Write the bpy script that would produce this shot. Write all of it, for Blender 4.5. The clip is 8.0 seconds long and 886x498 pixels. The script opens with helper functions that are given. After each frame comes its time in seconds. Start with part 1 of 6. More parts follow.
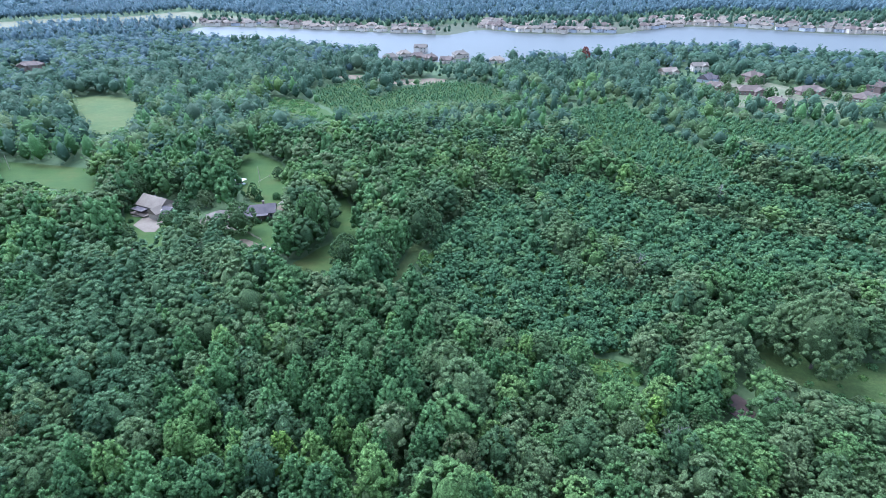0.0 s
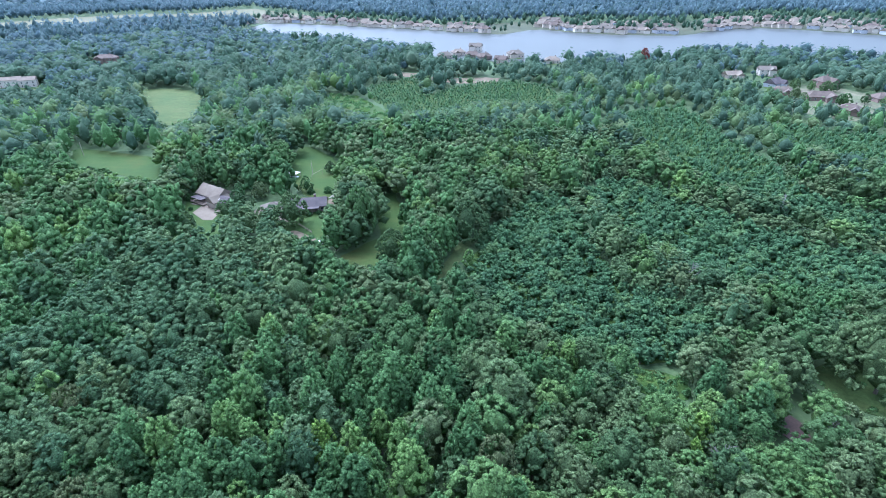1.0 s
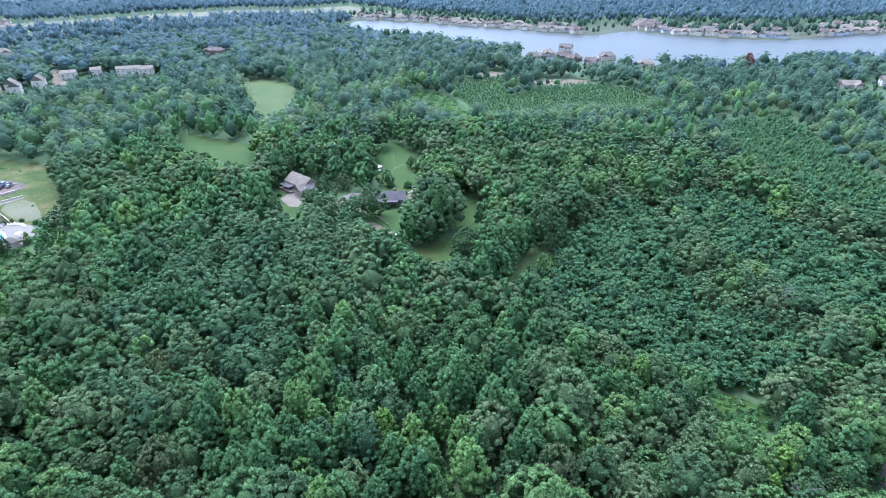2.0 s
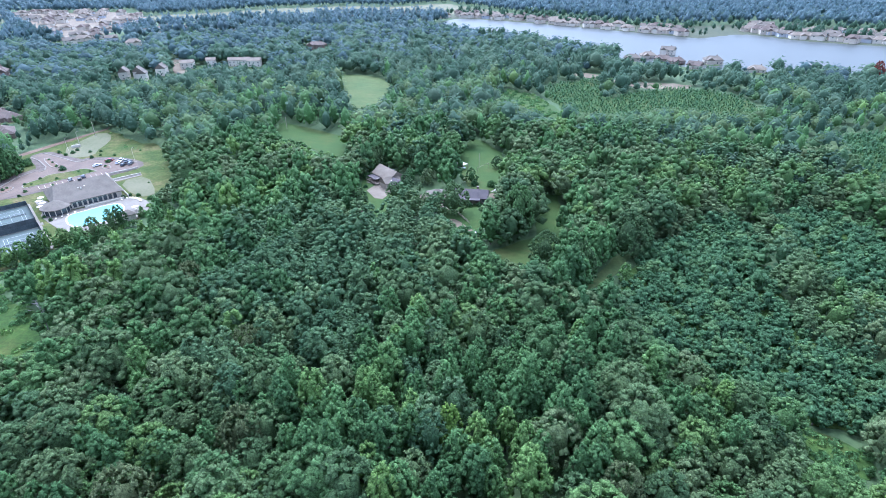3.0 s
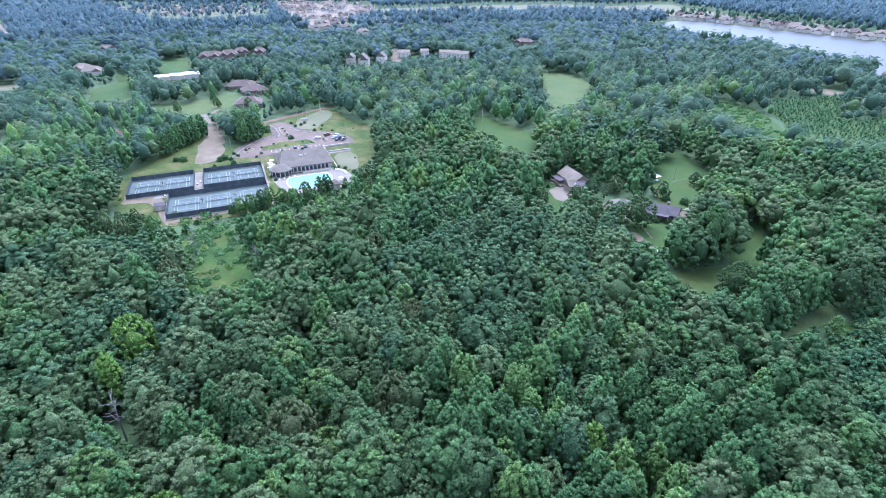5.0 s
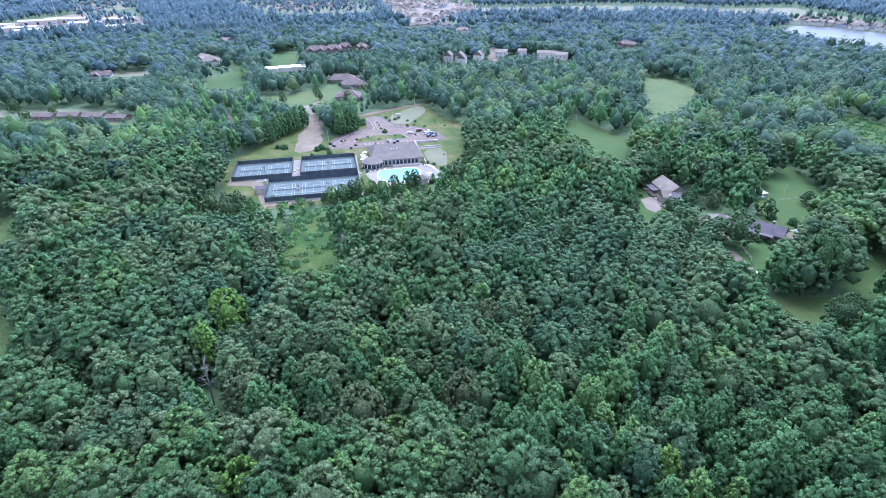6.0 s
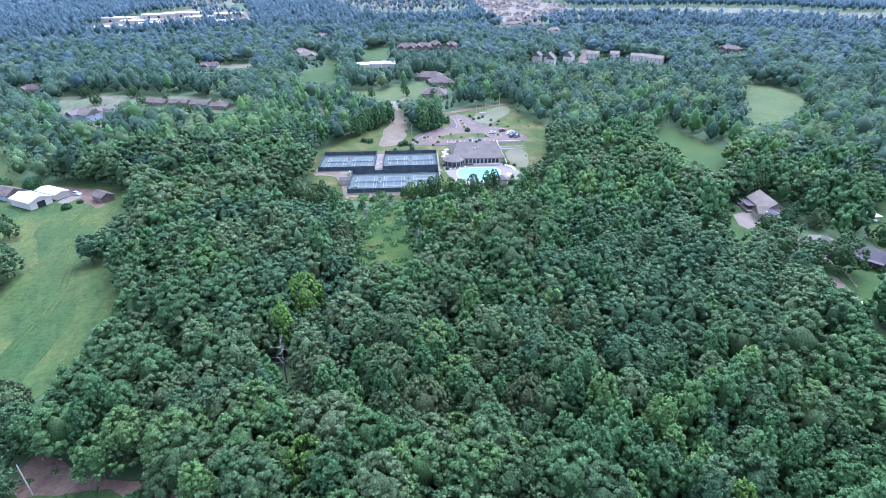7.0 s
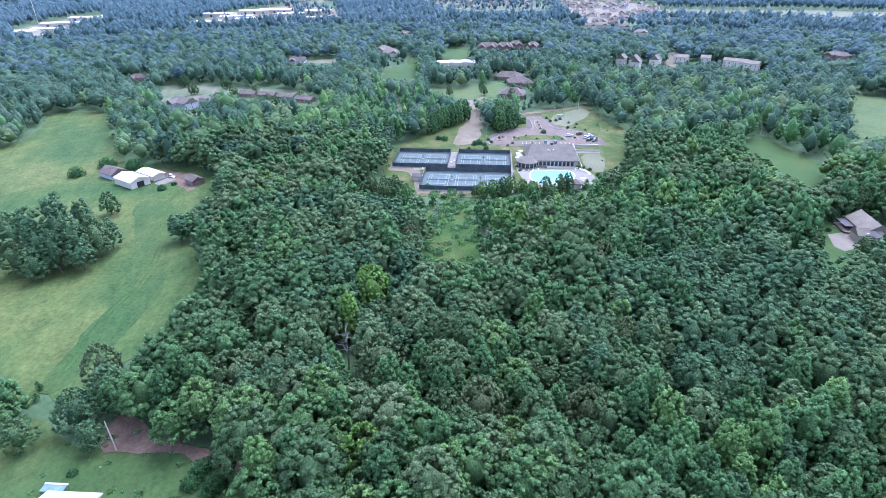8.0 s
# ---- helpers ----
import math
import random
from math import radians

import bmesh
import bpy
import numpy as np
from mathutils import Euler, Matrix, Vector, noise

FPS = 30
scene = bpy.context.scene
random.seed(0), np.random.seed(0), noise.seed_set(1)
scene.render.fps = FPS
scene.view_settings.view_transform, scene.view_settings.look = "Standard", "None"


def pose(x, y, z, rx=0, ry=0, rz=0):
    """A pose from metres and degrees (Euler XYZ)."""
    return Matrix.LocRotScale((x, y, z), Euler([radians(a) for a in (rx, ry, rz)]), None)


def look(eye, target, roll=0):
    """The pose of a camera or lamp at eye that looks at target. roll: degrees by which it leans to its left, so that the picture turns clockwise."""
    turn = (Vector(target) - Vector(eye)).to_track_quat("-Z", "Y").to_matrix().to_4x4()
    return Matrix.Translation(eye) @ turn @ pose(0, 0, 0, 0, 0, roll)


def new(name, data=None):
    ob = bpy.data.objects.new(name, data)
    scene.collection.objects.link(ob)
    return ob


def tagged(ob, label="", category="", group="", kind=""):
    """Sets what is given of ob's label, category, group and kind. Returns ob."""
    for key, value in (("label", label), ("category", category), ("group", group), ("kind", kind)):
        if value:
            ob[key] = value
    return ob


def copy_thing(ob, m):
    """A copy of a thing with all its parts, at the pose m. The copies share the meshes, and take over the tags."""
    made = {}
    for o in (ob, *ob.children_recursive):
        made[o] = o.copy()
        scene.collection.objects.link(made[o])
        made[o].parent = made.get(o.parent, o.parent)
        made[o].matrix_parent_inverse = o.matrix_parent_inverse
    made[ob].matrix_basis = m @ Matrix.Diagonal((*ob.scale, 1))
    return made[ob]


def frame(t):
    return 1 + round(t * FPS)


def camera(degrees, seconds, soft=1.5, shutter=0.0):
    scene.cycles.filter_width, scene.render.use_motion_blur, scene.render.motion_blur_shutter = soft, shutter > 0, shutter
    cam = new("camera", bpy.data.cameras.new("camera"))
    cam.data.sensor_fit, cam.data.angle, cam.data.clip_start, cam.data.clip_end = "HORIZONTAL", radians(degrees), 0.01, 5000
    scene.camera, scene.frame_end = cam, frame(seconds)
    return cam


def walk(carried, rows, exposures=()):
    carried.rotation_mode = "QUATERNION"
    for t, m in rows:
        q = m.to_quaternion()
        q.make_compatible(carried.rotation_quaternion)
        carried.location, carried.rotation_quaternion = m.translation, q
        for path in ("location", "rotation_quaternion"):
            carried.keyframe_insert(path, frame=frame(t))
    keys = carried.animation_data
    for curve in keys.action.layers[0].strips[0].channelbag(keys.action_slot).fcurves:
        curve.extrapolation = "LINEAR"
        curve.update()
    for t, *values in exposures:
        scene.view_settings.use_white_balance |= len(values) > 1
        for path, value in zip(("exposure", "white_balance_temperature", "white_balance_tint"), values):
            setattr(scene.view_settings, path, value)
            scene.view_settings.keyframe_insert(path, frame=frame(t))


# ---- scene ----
cam = camera(78.8, 8.0, soft=0.35)
EYE = (0.0, 0.0, 100.0)
walk(cam, [
    (0.0, pose(*EYE, 61.75, 0.52, 0.00)),
    (0.5, pose(*EYE, 61.73, 0.54, 2.15)),
    (1.0, pose(*EYE, 61.69, 0.53, 5.50)),
    (1.5, pose(*EYE, 61.70, 0.51, 9.82)),
    (3.0, pose(*EYE, 61.64, 0.57, 23.81)),
    (3.5, pose(*EYE, 61.65, 0.52, 28.83)),
    (4.0, pose(*EYE, 61.68, 0.52, 34.27)),
    (4.5, pose(*EYE, 61.68, 0.61, 39.31)),
    (6.0, pose(*EYE, 61.69, 0.57, 54.10)),
    (6.5, pose(*EYE, 61.74, 0.54, 58.67)),
    (7.0, pose(*EYE, 61.70, 0.52, 63.03)),
    (7.5, pose(*EYE, 61.70, 0.49, 67.31)),
    (8.0, pose(*EYE, 61.70, 0.50, 71.13)),
], exposures=[(0.0, 2.08, 4800, 12), (1.5, 2.08, 4800, 12), (3.5, 2.1, 4800, 15), (4.5, 2.1, 4780, 18), (6.5, 2.08, 4720, 21), (8.0, 2.06, 4740, 20)])

# ---- light: bright overcast sky, very soft sun ----
world = bpy.data.worlds.new("overcast_sky")
scene.world = world
world.use_nodes = True
wn = world.node_tree.nodes
sky = wn.new("ShaderNodeTexSky")
sky.sky_type = "NISHITA"
sky.sun_disc = False
SUN_EL, SUN_AZ = radians(56), radians(-40)
sky.sun_elevation = SUN_EL
sky.sun_rotation = SUN_AZ
sky.air_density, sky.dust_density, sky.ozone_density = 1.0, 3.0, 1.0
veil = wn.new("ShaderNodeHueSaturation")
veil.inputs["Saturation"].default_value = 0.4
world.node_tree.links.new(sky.outputs[0], veil.inputs["Color"])
world.node_tree.links.new(veil.outputs[0], wn["Background"].inputs[0])
wn["Background"].inputs[1].default_value = 0.15
sun = new("sun", bpy.data.lights.new("sun", "SUN"))
sun.data.energy = 0.9
sun.data.angle = radians(50)
sun.data.color = (1.0, 0.97, 0.92)
sun.matrix_world = look((0, 0, 200), (-math.sin(SUN_AZ) * 200 * math.cos(SUN_EL), -math.cos(SUN_AZ) * 200 * math.cos(SUN_EL), 200 - 200 * math.sin(SUN_EL)))

# ---- materials ----
def shader(name, rough=0.8, metal=0.0, spec=0.3):
    m = bpy.data.materials.new(name)
    m.use_nodes = True
    b = m.node_tree.nodes["Principled BSDF"]
    b.inputs["Roughness"].default_value = rough
    b.inputs["Metallic"].default_value = metal
    b.inputs["Specular IOR Level"].default_value = spec
    return m, m.node_tree.nodes, m.node_tree.links, b


def ramp_node(n, stops):
    r = n.new("ShaderNodeValToRGB")
    e = r.color_ramp.elements
    while len(e) < len(stops):
        e.new(0.5)
    for k, (p, c) in zip(e, stops):
        k.position, k.color = p, (*c, 1)
    return r


def coords(n, links, scale, world_space=True):
    """Coordinates in metres times scale: of the world, or of the object itself."""
    m = n.new("ShaderNodeMapping")
    m.inputs["Scale"].default_value = (scale,) * 3
    if world_space:
        links.new(n.new("ShaderNodeNewGeometry").outputs["Position"], m.inputs[0])
    else:
        links.new(n.new("ShaderNodeTexCoord").outputs["Object"], m.inputs[0])
    return m


def surface(name, dark, light, coarse=0.15, fine=2.5, rough=0.85, metal=0.0, bump=0.3, bump_dist=0.05, spec=0.3, world_space=True, third=None):
    """A surface that wavers between two colours at two scales, with fine relief."""
    m, n, links, b = shader(name, rough, metal, spec)
    a = n.new("ShaderNodeTexNoise")
    a.inputs["Scale"].default_value, a.inputs["Detail"].default_value = 1.0, 5
    links.new(coords(n, links, coarse, world_space).outputs[0], a.inputs[0])
    c = n.new("ShaderNodeTexNoise")
    c.inputs["Scale"].default_value, c.inputs["Detail"].default_value = 1.0, 4
    links.new(coords(n, links, fine, world_space).outputs[0], c.inputs[0])
    mix = n.new("ShaderNodeMath")
    mix.operation = "MULTIPLY_ADD"
    mix.inputs[1].default_value = 0.45
    links.new(c.outputs[0], mix.inputs[0])
    half = n.new("ShaderNodeMath")
    half.operation = "MULTIPLY"
    half.inputs[1].default_value = 0.55
    links.new(a.outputs[0], half.inputs[0])
    links.new(half.outputs[0], mix.inputs[2])
    stops = [(0.36, dark), (0.62, light)] + ([(0.72, third)] if third else [])
    r = ramp_node(n, stops)
    links.new(mix.outputs[0], r.inputs[0])
    links.new(r.outputs[0], b.inputs["Base Color"])
    if bump:
        bp = n.new("ShaderNodeBump")
        bp.inputs["Strength"].default_value, bp.inputs["Distance"].default_value = bump, bump_dist
        links.new(c.outputs[0], bp.inputs["Height"])
        links.new(bp.outputs[0], b.inputs["Normal"])
    return m


def foliage(name, stops, from_object=True, waver=0.22, gaps=True, fleck=0.52):
    """Leaves: one tone a tree, and a little of its own for each clump of leaves."""
    m, n, links, b = shader(name, 0.7, 0.0, 0.12)
    if from_object:
        tone = n.new("ShaderNodeObjectInfo").outputs["Random"]
    else:
        at = n.new("ShaderNodeAttribute")
        at.attribute_name = "tone"
        tone = at.outputs["Fac"]
    r = ramp_node(n, stops)
    links.new(tone, r.inputs[0])
    geo = n.new("ShaderNodeNewGeometry")
    span = n.new("ShaderNodeMapRange")
    span.inputs["To Min"].default_value, span.inputs["To Max"].default_value = 1 - waver, 1 + waver
    links.new(geo.outputs["Random Per Island"], span.inputs[0])
    mul = n.new("ShaderNodeVectorMath")
    mul.operation = "SCALE"
    links.new(r.outputs[0], mul.inputs[0])
    links.new(span.outputs[0], mul.inputs["Scale"])
    grain = n.new("ShaderNodeTexNoise")
    grain.inputs["Scale"].default_value, grain.inputs["Detail"].default_value, grain.inputs["Roughness"].default_value = 1.0, 3, 0.65
    links.new(coords(n, links, 2.6).outputs[0], grain.inputs[0])
    speck = n.new("ShaderNodeMapRange")
    speck.inputs["From Min"].default_value, speck.inputs["From Max"].default_value = 0.34, 0.66
    speck.inputs["To Min"].default_value, speck.inputs["To Max"].default_value = 1 - fleck, 1 + fleck * 1.12
    links.new(grain.outputs[0], speck.inputs[0])
    leafy = n.new("ShaderNodeVectorMath")
    leafy.operation = "SCALE"
    links.new(mul.outputs[0], leafy.inputs[0])
    links.new(speck.outputs[0], leafy.inputs["Scale"])
    mul = leafy
    bump = n.new("ShaderNodeBump")
    bump.inputs["Strength"].default_value, bump.inputs["Distance"].default_value = 0.9, 0.22
    links.new(grain.outputs[0], bump.inputs["Height"])
    links.new(bump.outputs[0], b.inputs["Normal"])
    links.new(mul.outputs[0], b.inputs["Base Color"])
    tr = n.new("ShaderNodeBsdfTranslucent")
    links.new(mul.outputs[0], tr.inputs[0])
    mx = n.new("ShaderNodeMixShader")
    mx.inputs[0].default_value = 0.42
    links.new(b.outputs[0], mx.inputs[1])
    links.new(tr.outputs[0], mx.inputs[2])
    if gaps:
        hole = n.new("ShaderNodeTexNoise")
        hole.inputs["Scale"].default_value, hole.inputs["Detail"].default_value = 1.0, 2
        links.new(coords(n, links, 4.2).outputs[0], hole.inputs[0])
        cut = n.new("ShaderNodeMath")
        cut.operation = "GREATER_THAN"
        cut.inputs[1].default_value = 0.44
        links.new(hole.outputs[0], cut.inputs[0])
        air = n.new("ShaderNodeBsdfTransparent")
        lace = n.new("ShaderNodeMixShader")
        links.new(cut.outputs[0], lace.inputs[0])
        links.new(air.outputs[0], lace.inputs[1])
        links.new(mx.outputs[0], lace.inputs[2])
        mx = lace
    links.new(mx.outputs[0], n["Material Output"].inputs[0])
    return m


def grassland(name, stops, wide=0.02, grain=1.2, streak=None, turn=0.0, depth=0.3, mottle=0.34):
    """Grass in drifts of several tones, with tussocks, fine grain and, where it was cut, faint swaths."""
    m, n, links, b = shader(name, 0.95, 0.0, 0.15)

    def cloud(scale, detail, rough=0.55):
        a = n.new("ShaderNodeTexNoise")
        a.inputs["Scale"].default_value, a.inputs["Detail"].default_value, a.inputs["Roughness"].default_value = 1.0, detail, rough
        at = coords(n, links, 1.0)
        at.inputs["Scale"].default_value = scale
        at.inputs["Rotation"].default_value = (0, 0, turn)
        links.new(at.outputs[0], a.inputs[0])
        return a.outputs[0]

    def sum_of(a, ka, c, kc):
        p = n.new("ShaderNodeMath")
        p.operation = "MULTIPLY"
        p.inputs[1].default_value = ka
        links.new(a, p.inputs[0])
        q = n.new("ShaderNodeMath")
        q.operation = "MULTIPLY_ADD"
        q.inputs[1].default_value = kc
        links.new(c, q.inputs[0])
        links.new(p.outputs[0], q.inputs[2])
        return q.outputs[0]

    drift = sum_of(cloud((wide,) * 3, 6, 0.6), 0.75, cloud(streak if streak else (wide * 9,) * 3, 4, 0.6), 0.25)
    r = ramp_node(n, stops)
    links.new(drift, r.inputs[0])
    fine = sum_of(cloud((grain,) * 3, 5, 0.75), 0.6, cloud((grain * 0.22,) * 3, 4, 0.7), 0.4)
    span = n.new("ShaderNodeMapRange")
    span.inputs["From Min"].default_value, span.inputs["From Max"].default_value = 0.36, 0.64
    span.inputs["To Min"].default_value, span.inputs["To Max"].default_value = 1 - mottle, 1 + mottle
    links.new(fine, span.inputs[0])
    mul = n.new("ShaderNodeVectorMath")
    mul.operation = "SCALE"
    links.new(r.outputs[0], mul.inputs[0])
    links.new(span.outputs[0], mul.inputs["Scale"])
    links.new(mul.outputs[0], b.inputs["Base Color"])
    bp = n.new("ShaderNodeBump")
    bp.inputs["Strength"].default_value, bp.inputs["Distance"].default_value = 0.8, depth
    links.new(fine, bp.inputs["Height"])
    links.new(bp.outputs[0], b.inputs["Normal"])
    return m


OAK_TONES = [(0.0, (0.068, 0.117, 0.049)), (0.25, (0.102, 0.155, 0.061)), (0.45, (0.148, 0.193, 0.085)), (0.65, (0.091, 0.161, 0.059)), (0.85, (0.117, 0.197, 0.066)), (1.0, (0.153, 0.231, 0.07))]
GUM_TONES = [(0.0, (0.076, 0.144, 0.055)), (0.4, (0.104, 0.189, 0.068)), (0.75, (0.121, 0.216, 0.076)), (1.0, (0.167, 0.261, 0.072))]
DARK_TONES = [(0.0, (0.076, 0.136, 0.064)), (0.5, (0.111, 0.18, 0.081)), (1.0, (0.155, 0.214, 0.089))]
PINE_TONES = [(0.0, (0.07, 0.134, 0.061)), (0.6, (0.087, 0.163, 0.07)), (1.0, (0.117, 0.189, 0.072))]
# the next three put the blue haze of distance into the leaf colour
FAR_HAZE_TONES = [(0.0, (0.059, 0.104, 0.063)), (0.5, (0.081, 0.134, 0.081)), (1.0, (0.108, 0.157, 0.093))]
BLUE_HAZE_TONES = [(0.0, (0.062, 0.102, 0.1)), (0.5, (0.083, 0.129, 0.125)), (1.0, (0.108, 0.152, 0.149))]
DISTANT_HAZE_TONES = [(0.0, (0.084, 0.130, 0.142)), (0.5, (0.108, 0.158, 0.172)), (1.0, (0.134, 0.182, 0.194))]

M = {}
for kind, tones in (("oak", OAK_TONES), ("big", OAK_TONES), ("gum", GUM_TONES), ("dark", DARK_TONES), ("pine", PINE_TONES), ("far", FAR_HAZE_TONES), ("blue", BLUE_HAZE_TONES), ("distant", DISTANT_HAZE_TONES)):
    # far, blue and distant leaves vary less, as haze would flatten them
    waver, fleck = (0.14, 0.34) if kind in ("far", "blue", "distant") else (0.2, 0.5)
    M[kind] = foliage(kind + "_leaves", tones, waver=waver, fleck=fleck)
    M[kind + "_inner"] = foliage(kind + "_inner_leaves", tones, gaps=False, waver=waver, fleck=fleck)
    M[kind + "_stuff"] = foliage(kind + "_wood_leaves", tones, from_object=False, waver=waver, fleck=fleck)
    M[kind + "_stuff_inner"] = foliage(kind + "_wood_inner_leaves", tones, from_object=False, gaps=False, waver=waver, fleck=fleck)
M["bush"] = foliage("bush_leaves", [(0.0, (0.04, 0.09, 0.035)), (1.0, (0.08, 0.15, 0.05))])
M["red_leaf"] = foliage("red_leaves", [(0.0, (0.16, 0.05, 0.04)), (1.0, (0.20, 0.07, 0.05))])
M["red_leaf_inner"] = foliage("red_inner_leaves", [(0.0, (0.16, 0.05, 0.04)), (1.0, (0.20, 0.07, 0.05))], gaps=False)
M["yellow_leaf"] = foliage("yellow_green_leaves", [(0.0, (0.156, 0.259, 0.052)), (1.0, (0.188, 0.287, 0.062))])
M["yellow_leaf_inner"] = foliage("yellow_green_inner_leaves", [(0.0, (0.156, 0.259, 0.052)), (1.0, (0.188, 0.287, 0.062))], gaps=False)
M["brown_leaf"] = foliage("brownish_leaves", [(0.0, (0.136, 0.168, 0.074)), (1.0, (0.150, 0.180, 0.080))])
M["brown_leaf_inner"] = foliage("brownish_inner_leaves", [(0.0, (0.136, 0.168, 0.074)), (1.0, (0.150, 0.180, 0.080))], gaps=False)
M["bark"] = surface("bark", (0.06, 0.05, 0.04), (0.14, 0.12, 0.10), 1.0, 9, 0.9, world_space=False)
M["dead"] = surface("dead_wood", (0.148, 0.134, 0.121), (0.255, 0.235, 0.215), 1.0, 9, 0.9, world_space=False)
M["forest_floor"] = surface("forest_floor", (0.038, 0.066, 0.026), (0.075, 0.110, 0.042), 0.05, 0.6, 0.95, bump=0.5, bump_dist=0.3)
M["meadow"] = grassland("meadow_grass", [(0.36, (0.034, 0.066, 0.019)), (0.47, (0.056, 0.084, 0.023)), (0.56, (0.080, 0.098, 0.027)), (0.68, (0.104, 0.108, 0.036))], 0.018, 0.6, (0.02, 0.14, 0.1), 0.25, 0.4, 0.4)
M["mown"] = grassland("mown_grass", [(0.36, (0.032, 0.064, 0.018)), (0.52, (0.050, 0.077, 0.022)), (0.66, (0.074, 0.089, 0.026))], 0.03, 0.8, (0.013, 0.420, 0.084), 0.42, 0.2, 0.34)
M["lawn"] = grassland("lawn_grass", [(0.36, (0.033, 0.065, 0.018)), (0.52, (0.048, 0.080, 0.020)), (0.68, (0.079, 0.085, 0.025))], 0.03, 1.6, (0.025, 0.336, 0.084), 0.6, 0.08, 0.2)
M["hay"] = grassland("hay_field", [(0.36, (0.059, 0.091, 0.031)), (0.52, (0.081, 0.104, 0.035)), (0.68, (0.106, 0.109, 0.045))], 0.03, 1.0, (0.025, 0.252, 0.084), 1.1, 0.1, 0.24)
M["scrub"] = grassland("scrub_grass", [(0.36, (0.022, 0.050, 0.011)), (0.52, (0.045, 0.079, 0.016)), (0.68, (0.079, 0.084, 0.023))], 0.06, 0.8, None, 0.0, 0.5, 0.45)
M["weedy"] = grassland("weedy_bank", [(0.36, (0.036, 0.062, 0.014)), (0.52, (0.068, 0.082, 0.020)), (0.66, (0.128, 0.104, 0.046))], 0.07, 1.0, None, 0.0, 0.3, 0.4)
M["pale_yard"] = grassland("pale_yard", [(0.36, (0.067, 0.088, 0.042)), (0.52, (0.113, 0.118, 0.067)), (0.66, (0.176, 0.151, 0.109))], 0.04, 0.8, None, 0.0, 0.2, 0.3)
M["dry"] = surface("dry_grass", (0.094, 0.098, 0.047), (0.141, 0.130, 0.075), 0.06, 0.8, 0.95, bump=0.3, bump_dist=0.1)
M["line"] = surface("court_line_paint", (0.286, 0.294, 0.294), (0.370, 0.378, 0.378), 0.5, 4, 0.7, bump=0)
M["mulch"] = surface("brown_mulch", (0.071, 0.052, 0.042), (0.130, 0.101, 0.082), 0.3, 2.0, 0.95, bump=0.4, bump_dist=0.08)
M["mud"] = surface("dark_red_mud", (0.040, 0.024, 0.019), (0.085, 0.050, 0.040), 0.3, 2.0, 0.6, bump=0.4, bump_dist=0.08)
M["shore"] = surface("shore_grass", (0.041, 0.050, 0.025), (0.070, 0.074, 0.037), 0.02, 0.3, 0.95, bump=0.3, bump_dist=0.1, third=(0.107, 0.093, 0.066))
M["red_earth"] = surface("red_earth", (0.092, 0.059, 0.040), (0.170, 0.111, 0.075), 0.2, 1.2, 0.95, bump=0.5, bump_dist=0.15)
M["tan_earth"] = surface("tan_earth", (0.116, 0.085, 0.054), (0.178, 0.140, 0.093), 0.12, 1.0, 0.95, bump=0.4, bump_dist=0.1)
M["asphalt"] = surface("asphalt", (0.096, 0.068, 0.052), (0.145, 0.103, 0.077), 0.1, 1.5, 0.9, bump=0.2, bump_dist=0.02)
M["concrete"] = surface("concrete", (0.148, 0.126, 0.100), (0.212, 0.182, 0.146), 0.2, 2.0, 0.85, bump=0.2, bump_dist=0.02)
M["gravel"] = surface("gravel", (0.138, 0.108, 0.080), (0.198, 0.160, 0.121), 0.15, 1.8, 0.95, bump=0.4, bump_dist=0.05)
M["court_blue"] = surface("court_paint", (0.064, 0.081, 0.073), (0.076, 0.096, 0.085), 0.12, 1.5, 0.8, bump=0.05, bump_dist=0.01)
M["white"] = surface("white_paint", (0.494, 0.441, 0.369), (0.579, 0.517, 0.433), 0.3, 3, 0.6, bump=0.05, bump_dist=0.01)
M["screen"] = surface("dark_windscreen", (0.038, 0.048, 0.052), (0.083, 0.098, 0.102), 0.4, 3, 0.9, bump=0.2, bump_dist=0.02)
M["dark_metal"] = surface("dark_metal", (0.03, 0.03, 0.032), (0.06, 0.06, 0.06), 1, 6, 0.5, 0.6, bump=0.05, bump_dist=0.01)
M["roof_grey"] = surface("grey_shingles", (0.107, 0.089, 0.070), (0.162, 0.135, 0.107), 0.25, 2.2, 0.9, bump=0.4, bump_dist=0.03)
M["roof_brown"] = surface("brown_shingles", (0.082, 0.060, 0.048), (0.140, 0.105, 0.085), 0.25, 2.2, 0.9, bump=0.4, bump_dist=0.03)
M["roof_dark"] = surface("dark_shingles", (0.058, 0.050, 0.053), (0.109, 0.089, 0.090), 0.25, 2.2, 0.9, bump=0.4, bump_dist=0.03)
M["roof_tan"] = surface("weathered_tan_shingles", (0.144, 0.114, 0.087), (0.215, 0.174, 0.131), 0.25, 2.2, 0.9, bump=0.4, bump_dist=0.03)
M["roof_metal"] = surface("pale_sheet_metal", (0.394, 0.357, 0.322), (0.508, 0.460, 0.410), 0.2, 2.0, 0.45, 0.2, bump=0.15, bump_dist=0.02)
M["brick"] = surface("brick_wall", (0.150, 0.105, 0.088), (0.250, 0.180, 0.150), 0.4, 5, 0.9, bump=0.3, bump_dist=0.02)
M["siding"] = surface("pale_siding", (0.389, 0.334, 0.271), (0.508, 0.441, 0.364), 0.3, 3, 0.7, bump=0.1, bump_dist=0.01)
M["siding_grey"] = surface("grey_siding", (0.32, 0.33, 0.36), (0.45, 0.46, 0.49), 0.3, 3, 0.7, bump=0.1, bump_dist=0.01)
